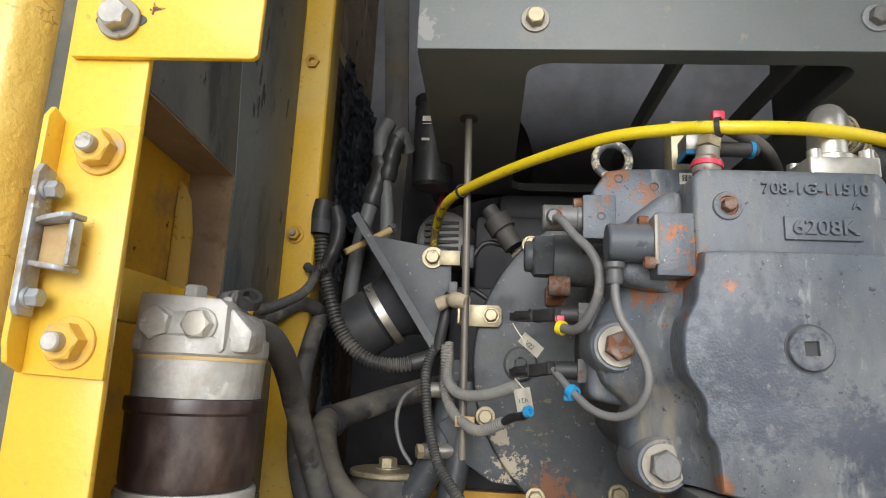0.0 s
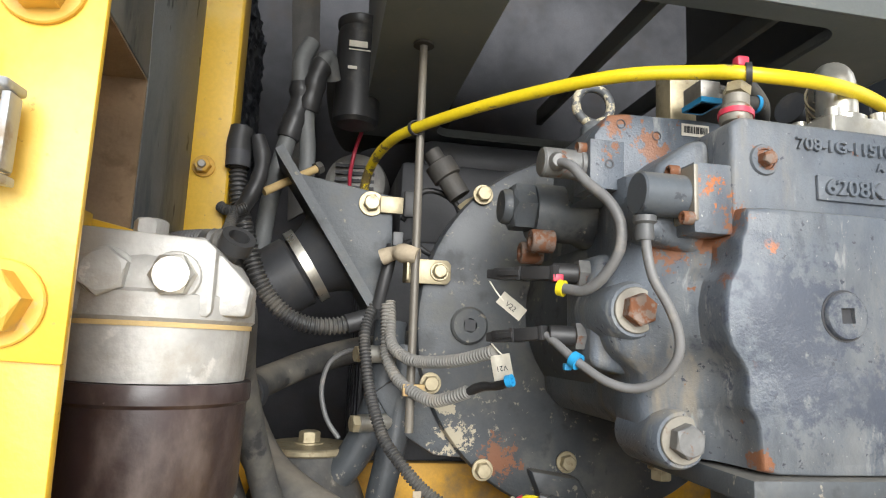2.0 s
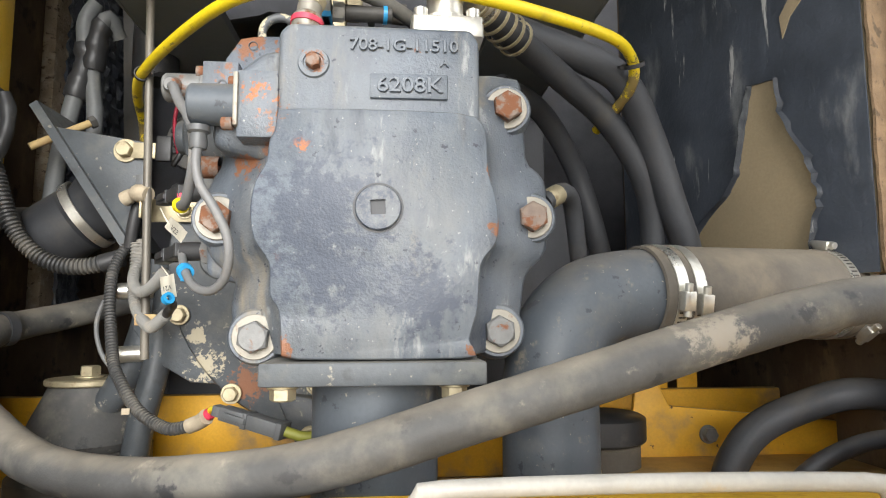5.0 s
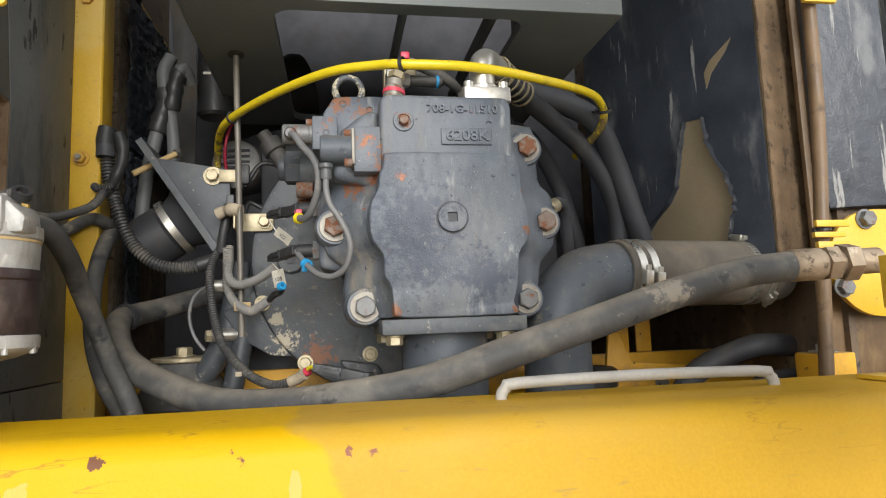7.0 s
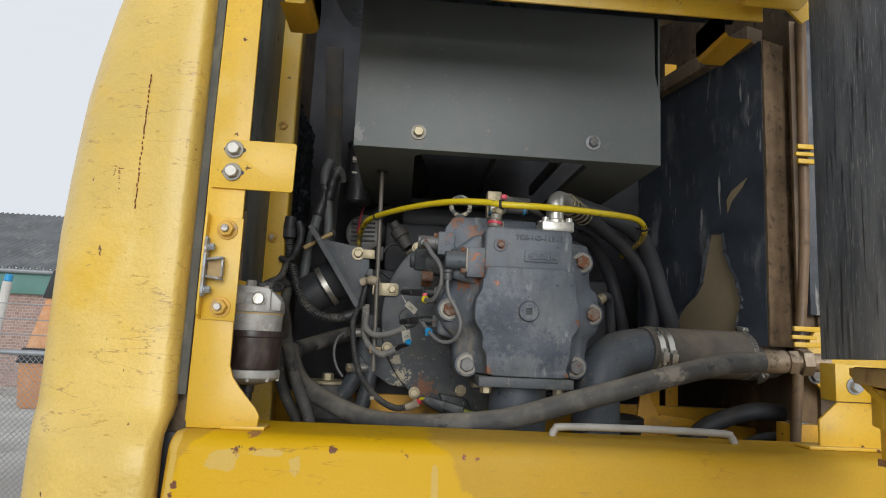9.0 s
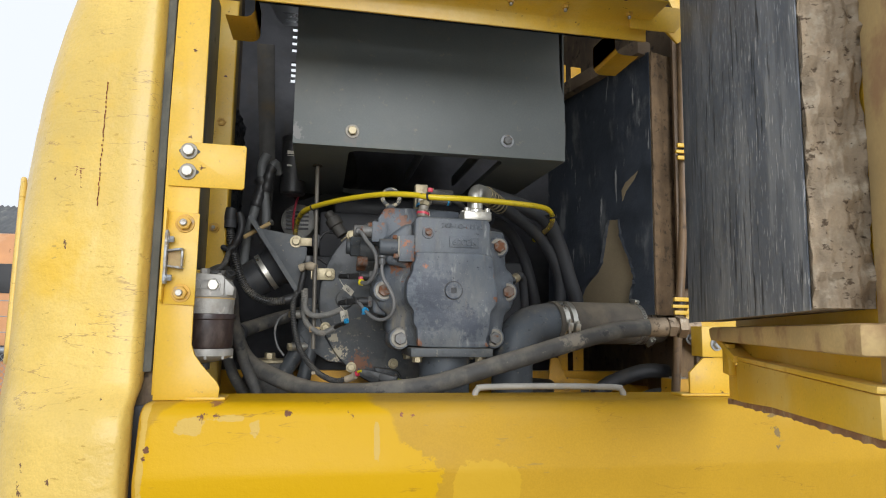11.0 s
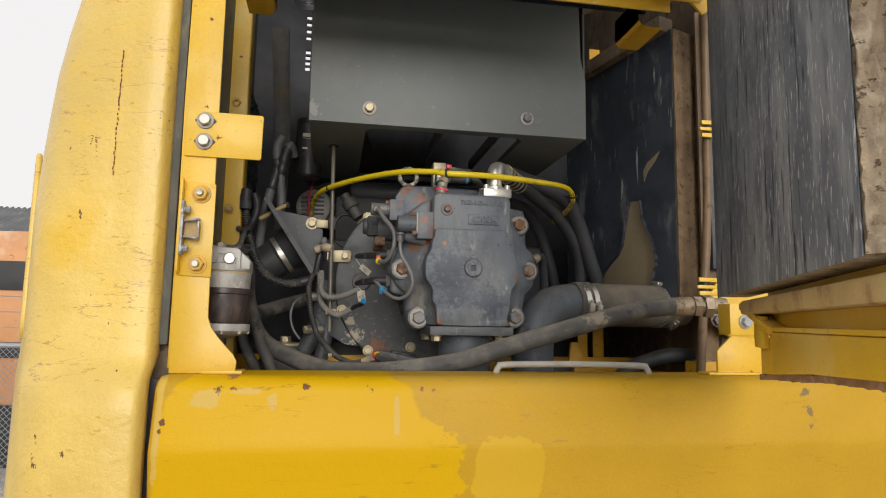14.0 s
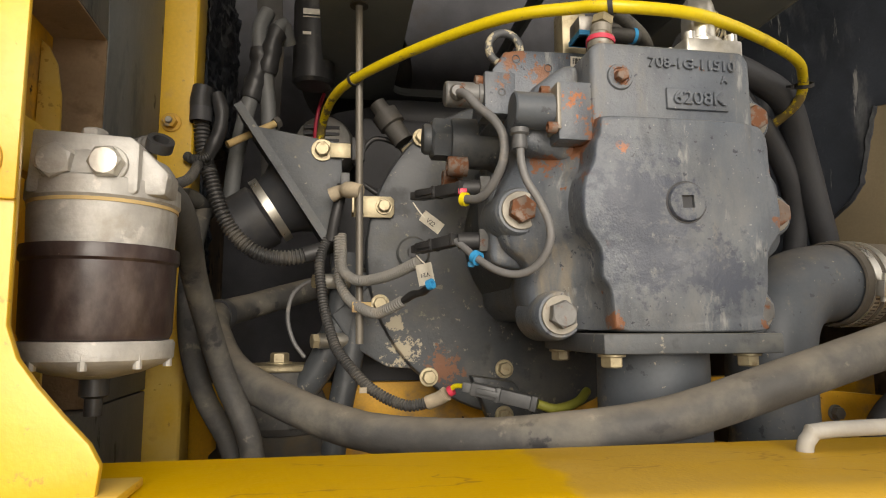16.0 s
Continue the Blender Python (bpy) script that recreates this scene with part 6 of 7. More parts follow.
hose("return_hose", [(0.42, 0.78, 1.74), (0.49, 0.85, 1.73), (0.549, 0.90, 1.667), (0.584, 0.92, 1.579), (0.609, 0.95, 1.50), (0.61, 0.96, 1.40)], 0.015, dark_hose, "black rubber return hose beside the pump", group="side hoses")
br = hose("branch_hose", [(0.452, 0.69, 1.575), (0.470, 0.70, 1.588), (0.485, 0.715, 1.590), (0.497, 0.735, 1.575), (0.510, 0.76, 1.52), (0.53, 0.80, 1.43)], 0.0105, dark_hose, "short black hose on a plated fitting", sides=14)
part("fitting", lathe([(0, 0), (0.010, 0), (0.0115, 0.003), (0.0115, 0.018), (0.009, 0.02), (0, 0.028)], 18, None, turn_to((0.472, 0.701, 1.588), (-0.02, -0.012, -0.012))), gold_zinc, br)
sq = thing("block_fitting", (0.225, 0.60, 1.739), "plated square adapter with a hose end", "fitting")
part("block", box(0.206, 0.236, 0.665, 0.695, 1.7395, 1.800, 0.002), gold_zinc, sq)
part("nut", with_material(hex_mesh(0.024, 0.016), gold_zinc), gold_zinc, sq, "", turn_to((0.2365, 0.68, 1.783), (1, 0.1, 0)))
part("ferrule", rod((0.252, 0.681, 1.783), (0.300, 0.688, 1.782), 0.0115, 20, 0.001), grime_metal, sq)
part("small_adapter", box(0.205, 0.226, 0.610, 0.640, 1.7395, 1.762, 0.0015), steel_bolt, sq)
part("small_nut", with_material(hex_mesh(0.017, 0.012), steel_bolt), steel_bolt, sq, "", turn_to((0.2265, 0.625, 1.752), (1, 0.1, 0)))
part("small_hose", rod((0.238, 0.627, 1.752), (0.285, 0.632, 1.753), 0.008, 16, 0.001), grime_metal, sq)
part("band", lathe([(0.0085, -0.002), (0.0092, -0.002), (0.0092, 0.002), (0.0085, 0.002), (0.0085, -0.002)], 16, None, turn_to((0.278, 0.631, 1.753), (1, 0.1, 0)), cap=False), blue_plastic, sq, "sky-blue band")
part("band", box(0.2045, 0.2265, 0.6085, 0.6415, 1.7395, 1.7445, 0), blue_plastic, sq, "sky-blue band")
nip = thing("angled_fitting", (0.212, 0.56, 1.70), "plated nipple with pink tape and a small hose", "fitting")
part("base", lathe([(0, 0), (0.012, 0), (0.0135, 0.003), (0.0135, 0.014), (0.011, 0.017), (0.011, 0.026), (0, 0.026)], 22, None, turn_to((0.209, 0.566, 1.7022), (0.12, 0.1, 1))), washer_bare, nip)
part("band", lathe([(0.0137, 0.006), (0.0148, 0.006), (0.0148, 0.011), (0.0137, 0.011), (0.0137, 0.006)], 22, None, turn_to((0.209, 0.566, 1.7022), (0.12, 0.1, 1)), cap=False), red_plastic, nip, "pink-red plastic band")
part("nut", with_material(hex_mesh(0.020, 0.012), gold_zinc), gold_zinc, nip, "", turn_to((0.2125, 0.569, 1.7285), (0.35, 0.3, 1)))
part("stem", tube([(0.2155, 0.572, 1.738), (0.221, 0.578, 1.752), (0.232, 0.592, 1.763), (0.255, 0.615, 1.768), (0.30, 0.65, 1.762), (0.33, 0.69, 1.752)], 0.0075, 14, 0.005), hose_rubber, nip)
part("ribbon", box(0.222, 0.234, 0.578, 0.588, 1.764, 1.774, 0.002), red_plastic, nip, "pink-red tie")

# ---- fuel filter hanging behind the jamb ----
ff = thing("fuel_filter", (-0.218, 0.475, 1.38), "dusty aluminium fuel filter with a smoky brown bowl", "filter")
F = Matrix.Translation((-0.218, 0.475, 0))
part("head", lathe([(0, 1.555), (0.020, 1.555), (0.030, 1.548), (0.042, 1.543), (0.046, 1.537), (0.0475, 1.526), (0.0505, 1.524), (0.0508, 1.512), (0.049, 1.510), (0, 1.510)], 48, None, F), cast_alloy, ff)
part("gasket", lathe([(0.0485, 1.5075), (0.0495, 1.5075), (0.0495, 1.510), (0.0485, 1.510)], 48, None, F, cap=False), tan_paint, ff)
part("upper_bowl", lathe([(0, 1.509), (0.0485, 1.509), (0.0488, 1.504), (0.0478, 1.480), (0, 1.480)], 48, None, F), cast_alloy, ff)
part("bowl", lathe([(0, 1.4795), (0.0515, 1.4795), (0.0520, 1.477), (0.0518, 1.470), (0.0500, 1.468), (0.0490, 1.420), (0.047, 1.415), (0, 1.415)], 48, None, F), bowl_plastic, ff, "smoky brown plastic bowl")
part("cap", lathe([(0, 1.4145), (0.0500, 1.4145), (0.0512, 1.412), (0.0508, 1.402), (0.048, 1.399), (0.030, 1.392), (0.012, 1.388), (0, 1.388)], 48, None, F), cast_alloy, ff)
for a in range(0, 360, 40):
    part("lug", lathe([(0, -0.004), (0.003, -0.004), (0.003, 0.006), (0, 0.006)], 8, None, Matrix.Translation((-0.218 + 0.048 * math.cos(radians(a)), 0.475 + 0.048 * math.sin(radians(a)), 1.400))), cast_alloy, ff)
part("drain", lathe([(0, 1.362), (0.006, 1.362), (0.006, 1.374), (0.010, 1.376), (0.010, 1.388), (0, 1.388)], 18, None, F), black_plastic, ff)
part("port_block", slab([(-0.254, 1.513), (-0.186, 1.513), (-0.184, 1.516), (-0.184, 1.548), (-0.190, 1.553), (-0.252, 1.556)], 0.433, 0.475, "y", 0.003), cast_alloy, ff)
bolt(ff, (-0.2025, 0.4325, 1.533), FRONT, 0.019, 0.010, bright_alloy, 0.0125, cast_alloy, roll=5)
bolt(ff, (-0.2345, 0.4325, 1.533), FRONT, 0.021, 0.008, cast_alloy, 0.0130, cast_alloy, roll=24)
part("side_lug", slab([(-0.190, 1.514), (-0.168, 1.514), (-0.166, 1.530), (-0.182, 1.546), (-0.190, 1.548)], 0.440, 0.470, "y", 0.003), cast_alloy, ff)
part("top_bolt", with_material(hex_mesh(0.016, 0.012), cast_alloy), cast_alloy, ff, "", turn_to((-0.225, 0.465, 1.554), (0, 0, 1)))
part("bleed_screw", with_material(hex_mesh(0.011, 0.008), cast_alloy), cast_alloy, ff, "", turn_to((-0.198, 0.470, 1.550), (0, 0, 1)))
part("hanger", slab([(-0.285, 1.535), (-0.215, 1.535), (-0.197, 1.548), (-0.197, 1.556), (-0.285, 1.575)], 0.515, 0.520, "y", 0.001), yellow_paint, ff, "yellow hanger plate")
part("hanger_arm", box(-0.285, -0.272, 0.391, 0.5145, 1.535, 1.575, 0.001), yellow_paint, ff)
part("sensor_ring", lathe([(0.006, 0), (0.0095, 0), (0.0095, 0.008), (0.006, 0.008), (0.006, 0)], 20, None, turn_to((-0.180, 0.462, 1.553), (0.3, -0.5, 0.6)), cap=False), black_plastic, ff)

# ---- conduits and cables ----
def loom(name, points, r, mat, label, ribs=0.0, sides=14, group="wiring looms"):
    return hose(name, points, r, mat, label, "cable", sides, 0.006, ribs, group)


main = loom("wiring_conduit", [(-0.244, 0.885, 1.735), (-0.243, 0.885, 1.70), (-0.238, 0.885, 1.66), (-0.230, 0.885, 1.635), (-0.213, 0.885, 1.583), (-0.196, 0.887, 1.553), (-0.173, 0.89, 1.531), (-0.150, 0.893, 1.521), (-0.126, 0.895, 1.519), (-0.100, 0.897, 1.523), (-0.072, 0.90, 1.532)], 0.0112, conduit_plastic, "thick black corrugated conduit sagging from the post", ribs=0.0054)
part("sleeve", rod((-0.100, 0.897, 1.523), (-0.072, 0.90, 1.532), 0.0122, 16, 0.001), black_plastic, main)
part("tape_sleeve", tube([(-0.242, 0.880, 1.755), (-0.244, 0.878, 1.735), (-0.243, 0.876, 1.71)], 0.0135, 16, 0.005, wobble=0.15), black_plastic, main)
part("clip_band", lathe([(0.0138, -0.010), (0.0148, -0.010), (0.0148, 0.010), (0.0138, 0.010), (0.0138, -0.010)], 20, None, turn_to((-0.243, 0.877, 1.715), (0, 0, 1)), cap=False), black_part, main)
part("tape_wrap", tube([(-0.222, 0.872, 1.745), (-0.215, 0.872, 1.72), (-0.216, 0.872, 1.695), (-0.226, 0.874, 1.668), (-0.238, 0.878, 1.648)], 0.0095, 14, 0.004, wobble=0.25), black_plastic, main, "black tape wrapped loosely")
part("ring_wrap", tube([(-0.258, 0.874, 1.655), (-0.25, 0.868, 1.650), (-0.238, 0.866, 1.650), (-0.228, 0.869, 1.655)], 0.0068, 12, 0.003, ribs=0.003), conduit_plastic, main)
loom("wiring_conduit", [(-0.241, 0.872, 1.648), (-0.242, 0.84, 1.622), (-0.243, 0.79, 1.600), (-0.252, 0.70, 1.573), (-0.250, 0.62, 1.566), (-0.225, 0.52, 1.561), (-0.196, 0.475, 1.558), (-0.182, 0.464, 1.557)], 0.0068, conduit_plastic, "corrugated conduit running to the fuel filter", ribs=0.0042)
down = loom("wiring_conduit", [(-0.066, 0.900, 1.550), (-0.074, 0.89, 1.530), (-0.077, 0.88, 1.506), (-0.073, 0.868, 1.47), (-0.067, 0.86, 1.44), (-0.057, 0.845, 1.408), (-0.045, 0.83, 1.385), (-0.008, 0.80, 1.346), (0.032, 0.78, 1.327), (0.060, 0.772, 1.330)], 0.0074, conduit_plastic, "thin corrugated conduit hanging to the lower connector", ribs=0.0042)
part("tape_end", tube([(0.060, 0.772, 1.330), (0.074, 0.766, 1.336), (0.082, 0.76, 1.342)], 0.0085, 12, 0.004, wobble=0.3), tape_cloth, down, "beige cloth tape")
part("marker", lathe([(0.004, -0.003), (0.0066, -0.003), (0.0066, 0.003), (0.004, 0.003), (0.004, -0.003)], 14, None, turn_to((0.087, 0.755, 1.346), (1, -0.5, 0.6)), cap=False), red_plastic, down, "pink-red marker ring")
part("flag", box(-0.022, -0.013, 0.792, 0.7928, 1.341, 1.348, 0), tape_cloth, down, "white paper flag")
c1 = loom("wiring_conduit", [(-0.047, 0.895, 1.553), (-0.046, 0.885, 1.53), (-0.046, 0.87, 1.505), (-0.036, 0.85, 1.490), (-0.018, 0.825, 1.483), (0.014, 0.77, 1.487), (0.043, 0.722, 1.499)], 0.0072, grey_conduit, "grey dusty conduit leading to a sensor plug", ribs=0.0042)
c2 = loom("wiring_conduit", [(-0.052, 0.890, 1.550), (-0.050, 0.885, 1.51), (-0.049, 0.88, 1.486), (-0.035, 0.86, 1.459), (-0.006, 0.82, 1.441), (0.012, 0.795, 1.445), (0.030, 0.772, 1.455)], 0.0074, grey_conduit, "grey dusty conduit leading to a sensor plug", ribs=0.0042)
part("taped_tail", tube([(0.030, 0.772, 1.455), (0.040, 0.755, 1.462), (0.049, 0.735, 1.464), (0.056, 0.71, 1.470)], 0.0050, 10, 0.004, wobble=0.3), black_plastic, c2)
part("marker", lathe([(0.003, -0.003), (0.0062, -0.003), (0.0062, 0.003), (0.003, 0.003), (0.003, -0.003)], 14, None, turn_to((0.0545, 0.703, 1.4715), (1, -1, 0.4)), cap=False), blue_plastic, c2, "sky-blue marker ring")


def plug_pair(a, b, r_box, label, mat=black_plastic):
    """Two mated rectangular connectors, from a to b, with steps, a rib and a latch."""
    a, b = Vector(a), Vector(b)
    t = thing("wire_connector", (a + b) / 2, label, "connector", "wire connectors")
    m = turn_to(a, b - a)
    ln = (b - a).length

    def piece(name, z0, z1, sx, sy):
        bm = bmesh.new()
        bmesh.ops.create_cube(bm, size=1, matrix=m @ Matrix.LocRotScale((0, 0, (z0 + z1) / 2), None, (sx, sy, z1 - z0)))
        part(name, soften(bm, 0.001), mat, t)
    piece("tail", 0, ln * 0.12, r_box * 1.3, r_box * 1.2)
    piece("socket", ln * 0.122, ln * 0.45, r_box * 1.8, r_box * 1.5)
    piece("rim", ln * 0.452, ln * 0.52, r_box * 2.1, r_box * 1.8)
    piece("plug", ln * 0.522, ln * 0.92, r_box * 1.9, r_box * 1.6)
    piece("end_rim", ln * 0.922, ln, r_box * 2.1, r_box * 1.8)
    bm = bmesh.new()
    bmesh.ops.create_cube(bm, size=1, matrix=m @ Matrix.LocRotScale((-r_box * 1.05, 0, ln * 0.36), None, (r_box * 0.4, r_box * 0.7, ln * 0.3)))
    part("latch", soften(bm, 0.0006), mat, t)
    return t


plug_pair((0.036, 0.722, 1.577), (0.085, 0.652, 1.574), 0.0078, "dusty black two-part sensor connector")
plug_pair((0.037, 0.722, 1.513), (0.079, 0.668, 1.519), 0.0078, "dusty black two-part sensor connector")
plug_pair((0.098, 0.735, 1.353), (0.178, 0.700, 1.335), 0.0095, "dusty grey four-way connector under the pump", grey_plastic)
wire = loom("sensor_cable", [(0.085, 0.755, 1.346), (0.090, 0.748, 1.352), (0.098, 0.736, 1.353)], 0.003, yellow_plastic, "short yellow and green wires", sides=8)
loom("sensor_cable", [(0.178, 0.700, 1.335), (0.20, 0.70, 1.329), (0.23, 0.71, 1.335), (0.25, 0.73, 1.345)], 0.0055, surface("olive_sheath", (0.25, 0.25, 0.04), 0.5, tone=0.2, bump=0.05), "olive-yellow sheathed cable under the pump", sides=10)
s1 = loom("sensor_cable", [(0.072, 0.636, 1.675), (0.080, 0.618, 1.668), (0.090, 0.605, 1.650), (0.103, 0.590, 1.632), (0.111, 0.583, 1.612), (0.111, 0.585, 1.588), (0.103, 0.600, 1.566), (0.094, 0.618, 1.556), (0.084, 0.640, 1.559)], 0.0048, grey_cable, "smooth grey cable looping from a solenoid", sides=14)
part("marker", lathe([(0.0048, -0.003), (0.0075, -0.003), (0.0075, 0.003), (0.0048, 0.003), (0.0048, -0.003)], 16, None, turn_to((0.083, 0.643, 1.5595), (1, -1, -0.3)), cap=False), yellow_plastic, s1, "lemon-yellow marker ring")
part("marker", box(0.077, 0.087, 0.648, 0.654, 1.566, 1.573, 0.001), red_plastic, s1, "pink-red tie")
part("cable_entry", lathe([(0, 0), (0.009, 0), (0.0085, 0.006), (0.006, 0.010), (0, 0.010)], 16, None, turn_to((0.074, 0.637, 1.676), (-0.1, -1, -0.1))), grey_bolt, s1)
s2 = loom("sensor_cable", [(0.1215, 0.560, 1.594), (0.1215, 0.557, 1.580), (0.126, 0.556, 1.562), (0.138, 0.556, 1.543), (0.148, 0.558, 1.522), (0.150, 0.562, 1.503), (0.143, 0.575, 1.484), (0.128, 0.590, 1.475), (0.110, 0.605, 1.479), (0.094, 0.630, 1.494), (0.084, 0.652, 1.508), (0.078, 0.667, 1.517)], 0.0040, grey_cable, "smooth grey cable looping past a bolt", sides=14)
part("marker", lathe([(0.0046, -0.0035), (0.0075, -0.0035), (0.0075, 0.0035), (0.0046, 0.0035), (0.0046, -0.0035)], 16, None, turn_to((0.093, 0.632, 1.495), (1, -1.5, -0.9)), cap=False), blue_plastic, s2, "sky-blue marker ring")
part("marker", box(0.086, 0.093, 0.640, 0.646, 1.486, 1.492, 0.001), blue_plastic, s2, "sky-blue tie")
for z, y in ((1.575, 0.655), (1.517, 0.660)):
    sn = thing("pressure_sensor", (0.10, y, z), "dark sensor body screwed into the pump", "sensor", "pressure sensors")
    part("body", rod((0.080, y + 0.006, z), (0.104, y, z), 0.0095, 18, 0.001), black_plastic, sn)
    part("nut", with_material(hex_mesh(0.024, 0.012), grey_bolt), grey_bolt, sn, "", turn_to((0.102, y, z), (1, -0.1, 0)))
    part("collar", rod((0.114, y, z), (0.128, y, z), 0.0125, 20, 0.001), gold_zinc, sn)


def tag(at, w, h, spin, text, flip, strap):
    t = thing("paper_tag", at, "creased cream paper tag on a wire", "tag", "paper tags")
    m = pose(*at, 90, spin, -25)
    bm = bmesh.new()
    nx = 8
    top, low = [], []
    for k in range(nx + 1):
        x = w * (k / nx - 0.5)
        zc = 0.0012 * math.sin(k * 1.1)
        top.append(bm.verts.new(m @ Vector((x, h / 2, zc))))
        low.append(bm.verts.new(m @ Vector((x, -h / 2, zc * 0.4))))
    for k in range(nx):
        bm.faces.new((low[k], low[k + 1], top[k + 1], top[k]))
    bmesh.ops.solidify(bm, geom=bm.faces[:], thickness=0.0005)
    card = part("card", bm, white_paper, t)
    part("strap", tube(strap, 0.0008, 6, 0.006), white_paper, t)
    if text:
        cu = bpy.data.curves.new("lettering", "FONT")
        cu.body, cu.size, cu.align_x, cu.align_y = text, 0.0075, "CENTER", "CENTER"
        tmp = bpy.data.objects.new("lettering", cu)
        scene.collection.objects.link(tmp)
        me = bpy.data.meshes.new_from_object(tmp.evaluated_get(bpy.context.evaluated_depsgraph_get()))
        bpy.data.objects.remove(tmp)
        me.materials.clear()
        part("lettering", me, print_black, card, "", m @ pose(0, -0.001, 0.0022, 0, 0, flip))
    return t


tag((0.057, 0.712, 1.545), 0.030, 0.014, 38, "V22", 0, [(0.036, 0.722, 1.570), (0.042, 0.719, 1.560), (0.049, 0.715, 1.550)])
tag((0.050, 0.716, 1.484), 0.020, 0.025, -12, "V21", 180, [(0.040, 0.722, 1.507), (0.046, 0.719, 1.500), (0.050, 0.716, 1.496)])

# two grey hoses rising beside the bracket, bound with tape
for pts, r in (([(-0.222, 1.0, 1.60), (-0.214, 1.0, 1.69), (-0.196, 1.0, 1.785), (-0.182, 1.0, 1.84), (-0.184, 0.995, 1.90), (-0.172, 1.0, 1.935)], 0.0125), ([(-0.166, 1.005, 1.70), (-0.167, 1.003, 1.77), (-0.172, 1.0, 1.83), (-0.160, 0.99, 1.885), (-0.147, 0.99, 1.91), (-0.138, 1.01, 1.885)], 0.0115)):
    h = hose("breather_hose", pts, r, surface("dull_grey_hose", (0.13, 0.135, 0.135), 0.55, tone=0.2, bump=0.1, layers=[((0.24, 0.23, 0.2), 18, 0.5, 0.75, 0.8, ONE)]), "dull grey hose bound with black tape", sides=16, group="breather hoses")
    part("tape", tube([pts[2], pts[3], tuple((Vector(pts[3]) + Vector(pts[4])) / 2)], r + 0.004, 16, 0.006, wobble=0.3), black_plastic, h)
hose("lower_hose", [(-0.222, 0.490, 1.528), (-0.195, 0.535, 1.535), (-0.188, 0.57, 1.522), (-0.191, 0.62, 1.497), (-0.192, 0.65, 1.472), (-0.184, 0.68, 1.427), (-0.167, 0.70, 1.367), (-0.139, 0.70, 1.300), (-0.13, 0.70, 1.21)], 0.0125, hose_rubber, "dusty black hose curving down from the filter", group="filter hoses")
hose("lower_hose", [(-0.32, 0.80, 1.555), (-0.298, 0.85, 1.574), (-0.283, 0.873, 1.590), (-0.263, 0.872, 1.600), (-0.248, 0.88, 1.598), (-0.240, 0.95, 1.59)], 0.0105, hose_rubber, "dusty brown-black hose passing the post", group="filter hoses")
hose("lower_hose", [(-0.244, 0.98, 1.60), (-0.243, 0.92, 1.585), (-0.238, 0.86, 1.548), (-0.236, 0.82, 1.486), (-0.228, 0.80, 1.407), (-0.204, 0.78, 1.343), (-0.168, 0.76, 1.285), (-0.15, 0.75, 1.21)], 0.0125, hose_rubber, "dusty brown-black hose dropping past the post", group="filter hoses")
loom("thin_wire", [(-0.075, 0.94, 1.490), (-0.092, 0.945, 1.490), (-0.116, 0.95, 1.473), (-0.124, 0.95, 1.438), (-0.115, 0.95, 1.402), (-0.098, 0.95, 1.378)], 0.0032, grey_cable, "thin grey wire loop", sides=8)
loom("thin_wire", [(-0.03, 0.95, 1.67), (0.0, 0.955, 1.715), (0.045, 0.955, 1.70), (0.05, 0.955, 1.65), (0.015, 0.95, 1.625), (-0.02, 0.945, 1.64), (-0.028, 0.93, 1.61)], 0.0042, black_plastic, "black cable coiled beside the bracket", sides=10)
tp = loom("taped_cable", [(-0.048, 0.89, 1.625), (-0.052, 0.888, 1.60), (-0.058, 0.89, 1.57), (-0.062, 0.895, 1.545)], 0.008, black_plastic, "taped cable ends beside the rod", sides=12)
part("tape_flag", tube([(-0.063, 0.872, 1.606), (-0.048, 0.866, 1.612), (-0.034, 0.850, 1.610), (-0.022, 0.843, 1.607)], 0.0095, 12, 0.004, wobble=0.4), tape_cloth, tp, "brown paper tape")
part("connector", box(-0.050, -0.037, 0.872, 0.884, 1.622, 1.640, 0.0015), grey_plastic, tp)
for pts, r in (([(0.96, 0.80, 1.345), (0.88, 0.80, 1.352), (0.82, 0.80, 1.340), (0.75, 0.80, 1.312), (0.712, 0.80, 1.270), (0.695, 0.80, 1.215)], 0.020), ([(0.96, 0.78, 1.30), (0.88, 0.78, 1.296), (0.81, 0.78, 1.270), (0.755, 0.78, 1.225), (0.74, 0.78, 1.212)], 0.011)):
    hose("floor_hose", pts, r, dark_hose, "black hose lying on the compartment floor", group="floor hoses")

# ---- yard beyond the machine ----
fence = thing("chain_link_fence", (-4.5, 4.6, 0), "galvanised chain-link fence with barbed wire on top", "fence")
for x in (-5.6, -3.33, -1.1):
    part("post", rod((x, 4.6, 0), (x + 0.05, 4.6, 1.62), 0.028, 14), fence_wire, fence)
part("top_rail", rod((-7.5, 4.6, 1.22), (-1.0, 4.6, 1.22), 0.021, 12), fence_wire, fence)
wires = bmesh.new()
for k in range(130):
    x0 = -6.4 + 0.045 * k
    for s in (1, -1):
        a = Vector((x0, 4.6 + 0.004 * s, 0.03))
        b = Vector((x0 + s * 1.15, 4.6 + 0.004 * s, 1.20))
        rod(a, b, 0.0022, 4, 0, wires)
tagged(part("mesh", wires, fence_wire, fence), kind="stuff")
for z in (1.36, 1.48, 1.60):
    part("barbed_wire", tube([(-7.5, 4.6, z), (-5.0, 4.6, z - 0.02), (-3.3, 4.6, z), (-1.0, 4.6, z - 0.02)], 0.004, 6, 0.1), fence_wire, fence)
wp = thing("marker_pole", (-3.28, 4.75, 0), "leaning white pole with a blue cap behind the fence", "pole")
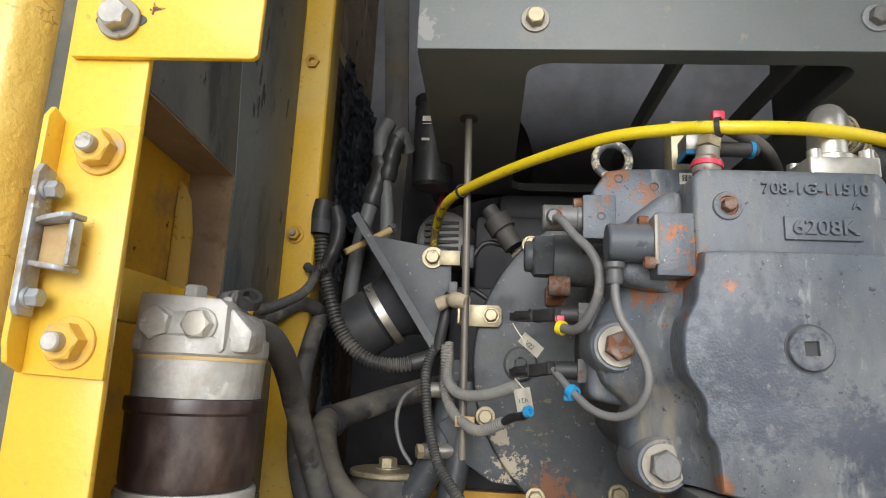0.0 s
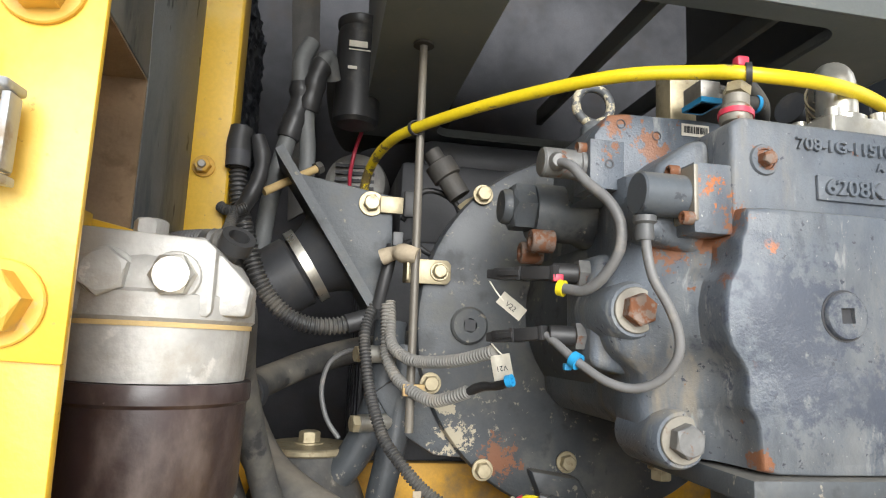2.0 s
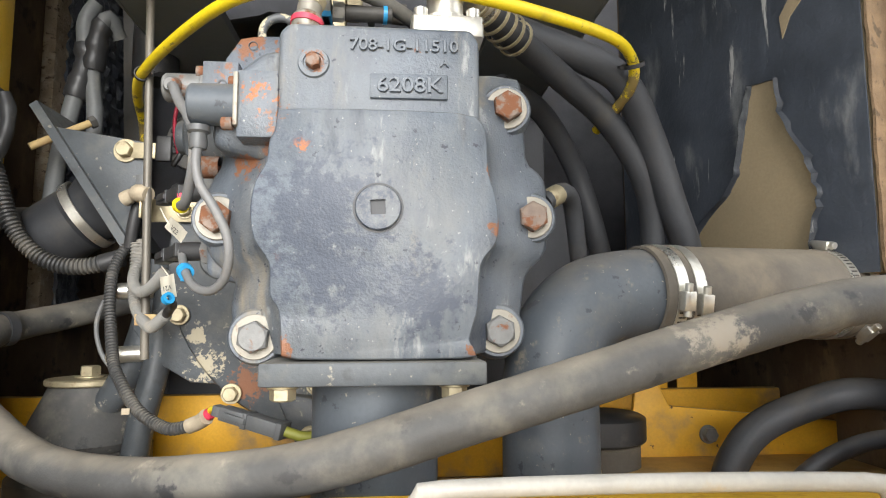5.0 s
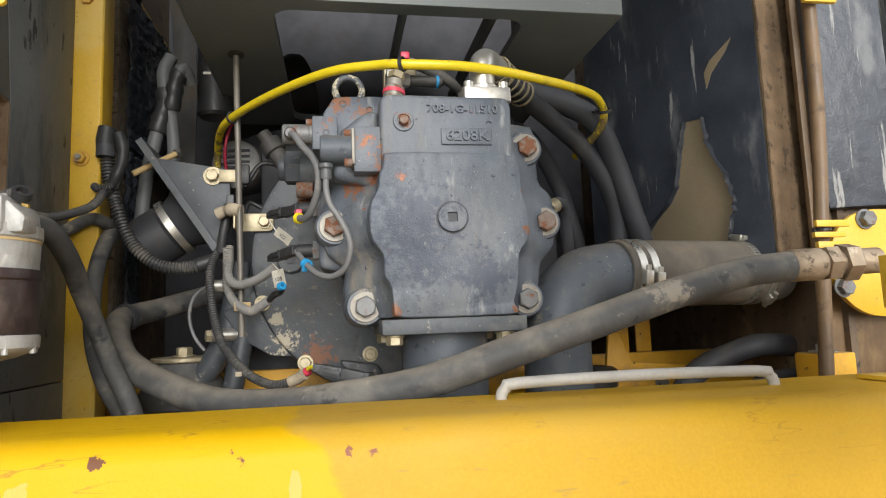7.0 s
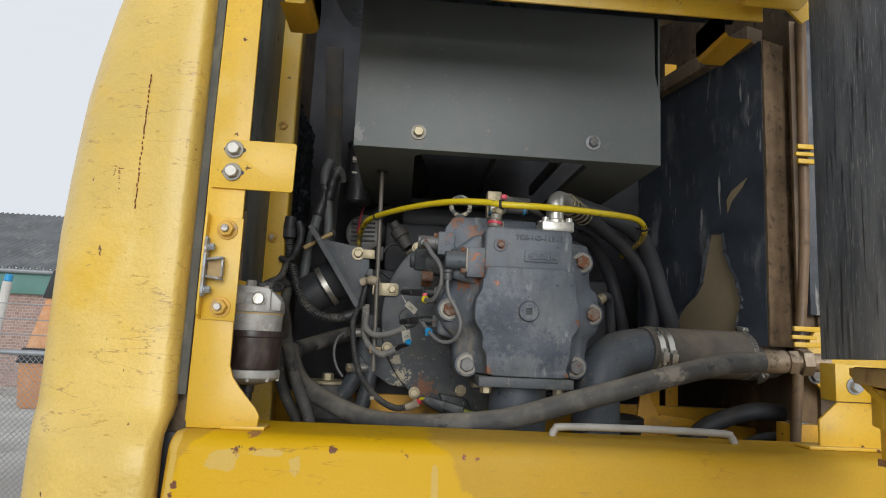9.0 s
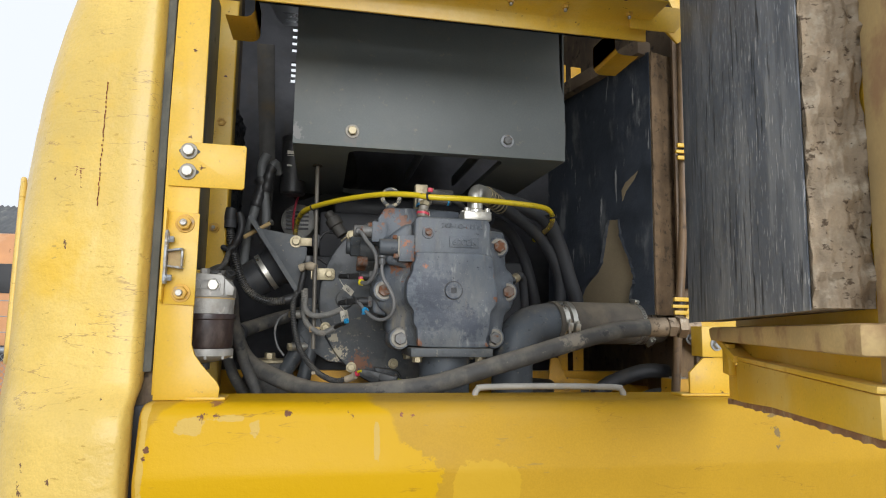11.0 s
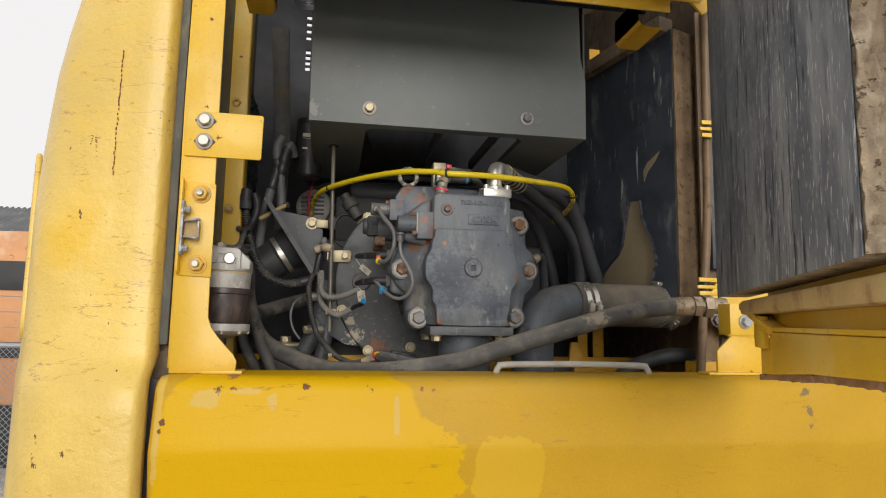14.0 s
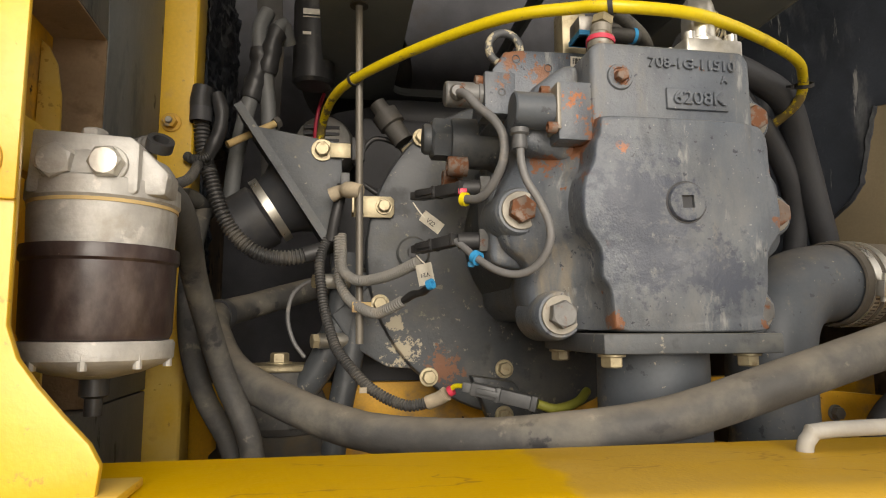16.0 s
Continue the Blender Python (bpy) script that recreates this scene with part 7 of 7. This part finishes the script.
part("pole", rod((-3.34, 4.75, 0), (-3.19, 4.75, 1.78), 0.035, 16), pale_board, wp)
part("cap", rod((-3.19, 4.75, 1.782), (-3.185, 4.75, 1.84), 0.03, 16, 0.005), blue_plastic, wp)
bd = thing("leaning_board", (-3.1, 4.2, 0), "pale board leaning against the fence", "board")
part("board", slab([(-3.30, 0.0), (-2.95, 0.0), (-3.02, 0.45), (-3.12, 0.45)], 4.3, 4.33, "y", 0.004), pale_board, bd)


def brick_wall_material():
    m = bpy.data.materials.new("shed_brickwork")
    m.use_nodes = True
    nt = m.node_tree
    b = nt.nodes["Principled BSDF"]
    geo = nt.nodes.new("ShaderNodeNewGeometry")
    mp = nt.nodes.new("ShaderNodeMapping")
    mp.inputs["Rotation"].default_value = (radians(90), 0, 0)
    nt.links.new(geo.outputs["Position"], mp.inputs[0])
    t = nt.nodes.new("ShaderNodeTexBrick")
    t.inputs["Color1"].default_value = (0.36, 0.24, 0.20, 1)
    t.inputs["Color2"].default_value = (0.26, 0.17, 0.14, 1)
    t.inputs["Mortar"].default_value = (0.42, 0.39, 0.36, 1)
    t.inputs["Scale"].default_value = 4.6
    t.inputs["Mortar Size"].default_value = 0.02
    t.inputs["Row Height"].default_value = 0.3
    nt.links.new(mp.outputs[0], t.inputs["Vector"])
    nt.links.new(t.outputs["Color"], b.inputs["Base Color"])
    b.inputs["Roughness"].default_value = 0.9
    return m


shed = thing("brick_shed", (-9.0, 16.0, 0), "low brick shed with a green fascia and grey corrugated roof", "shed")
part("wall", box(-18, -2.0, 14.0, 14.25, 0, 2.05, 0), brick_wall_material(), shed)
part("fascia", box(-18.1, -1.9, 13.85, 13.95, 2.03, 2.50, 0.01), green_board, shed)
part("gutter", rod((-18.1, 13.78, 2.53), (-1.9, 13.78, 2.53), 0.06, 10), fence_wire, shed)
roof = bmesh.new()
prev = None
for k in range(0, 16 * 14 * 4 + 1):
    x = -18.1 + k * 0.0183
    w = 0.028 * math.sin(2 * math.pi * x / 0.146)
    pair = [roof.verts.new((x, 13.72, 2.58 + w)), roof.verts.new((x, 18.2, 4.50 + w))]
    if prev:
        roof.faces.new((prev[0], pair[0], pair[1], prev[1]))
    prev = pair
part("roof", roof, roof_sheet, shed)
om = thing("parked_machine", (-3.0, 6.4, 0), "faded orange parked machine with black painted bands", "machine")
part("boom", slab([(-3.46, 2.28), (-2.3, 2.30), (-2.3, 0.60), (-3.70, 0.60), (-3.74, 1.02), (-3.56, 1.68)], 6.0, 6.5, "y", 0.04), orange_paint, om)
part("band", slab([(-3.50, 1.985), (-2.2, 1.985), (-2.2, 1.70), (-3.57, 1.70)], 5.985, 5.998, "y", 0.003), black_band, om, "black painted band")
part("band", slab([(-3.70, 1.20), (-2.2, 1.20), (-2.2, 1.05), (-3.745, 1.05)], 5.985, 5.998, "y", 0.003), black_band, om, "black painted band")
part("leg", box(-3.3, -2.5, 6.1, 6.4, 0, 0.62, 0.02), black_band, om)
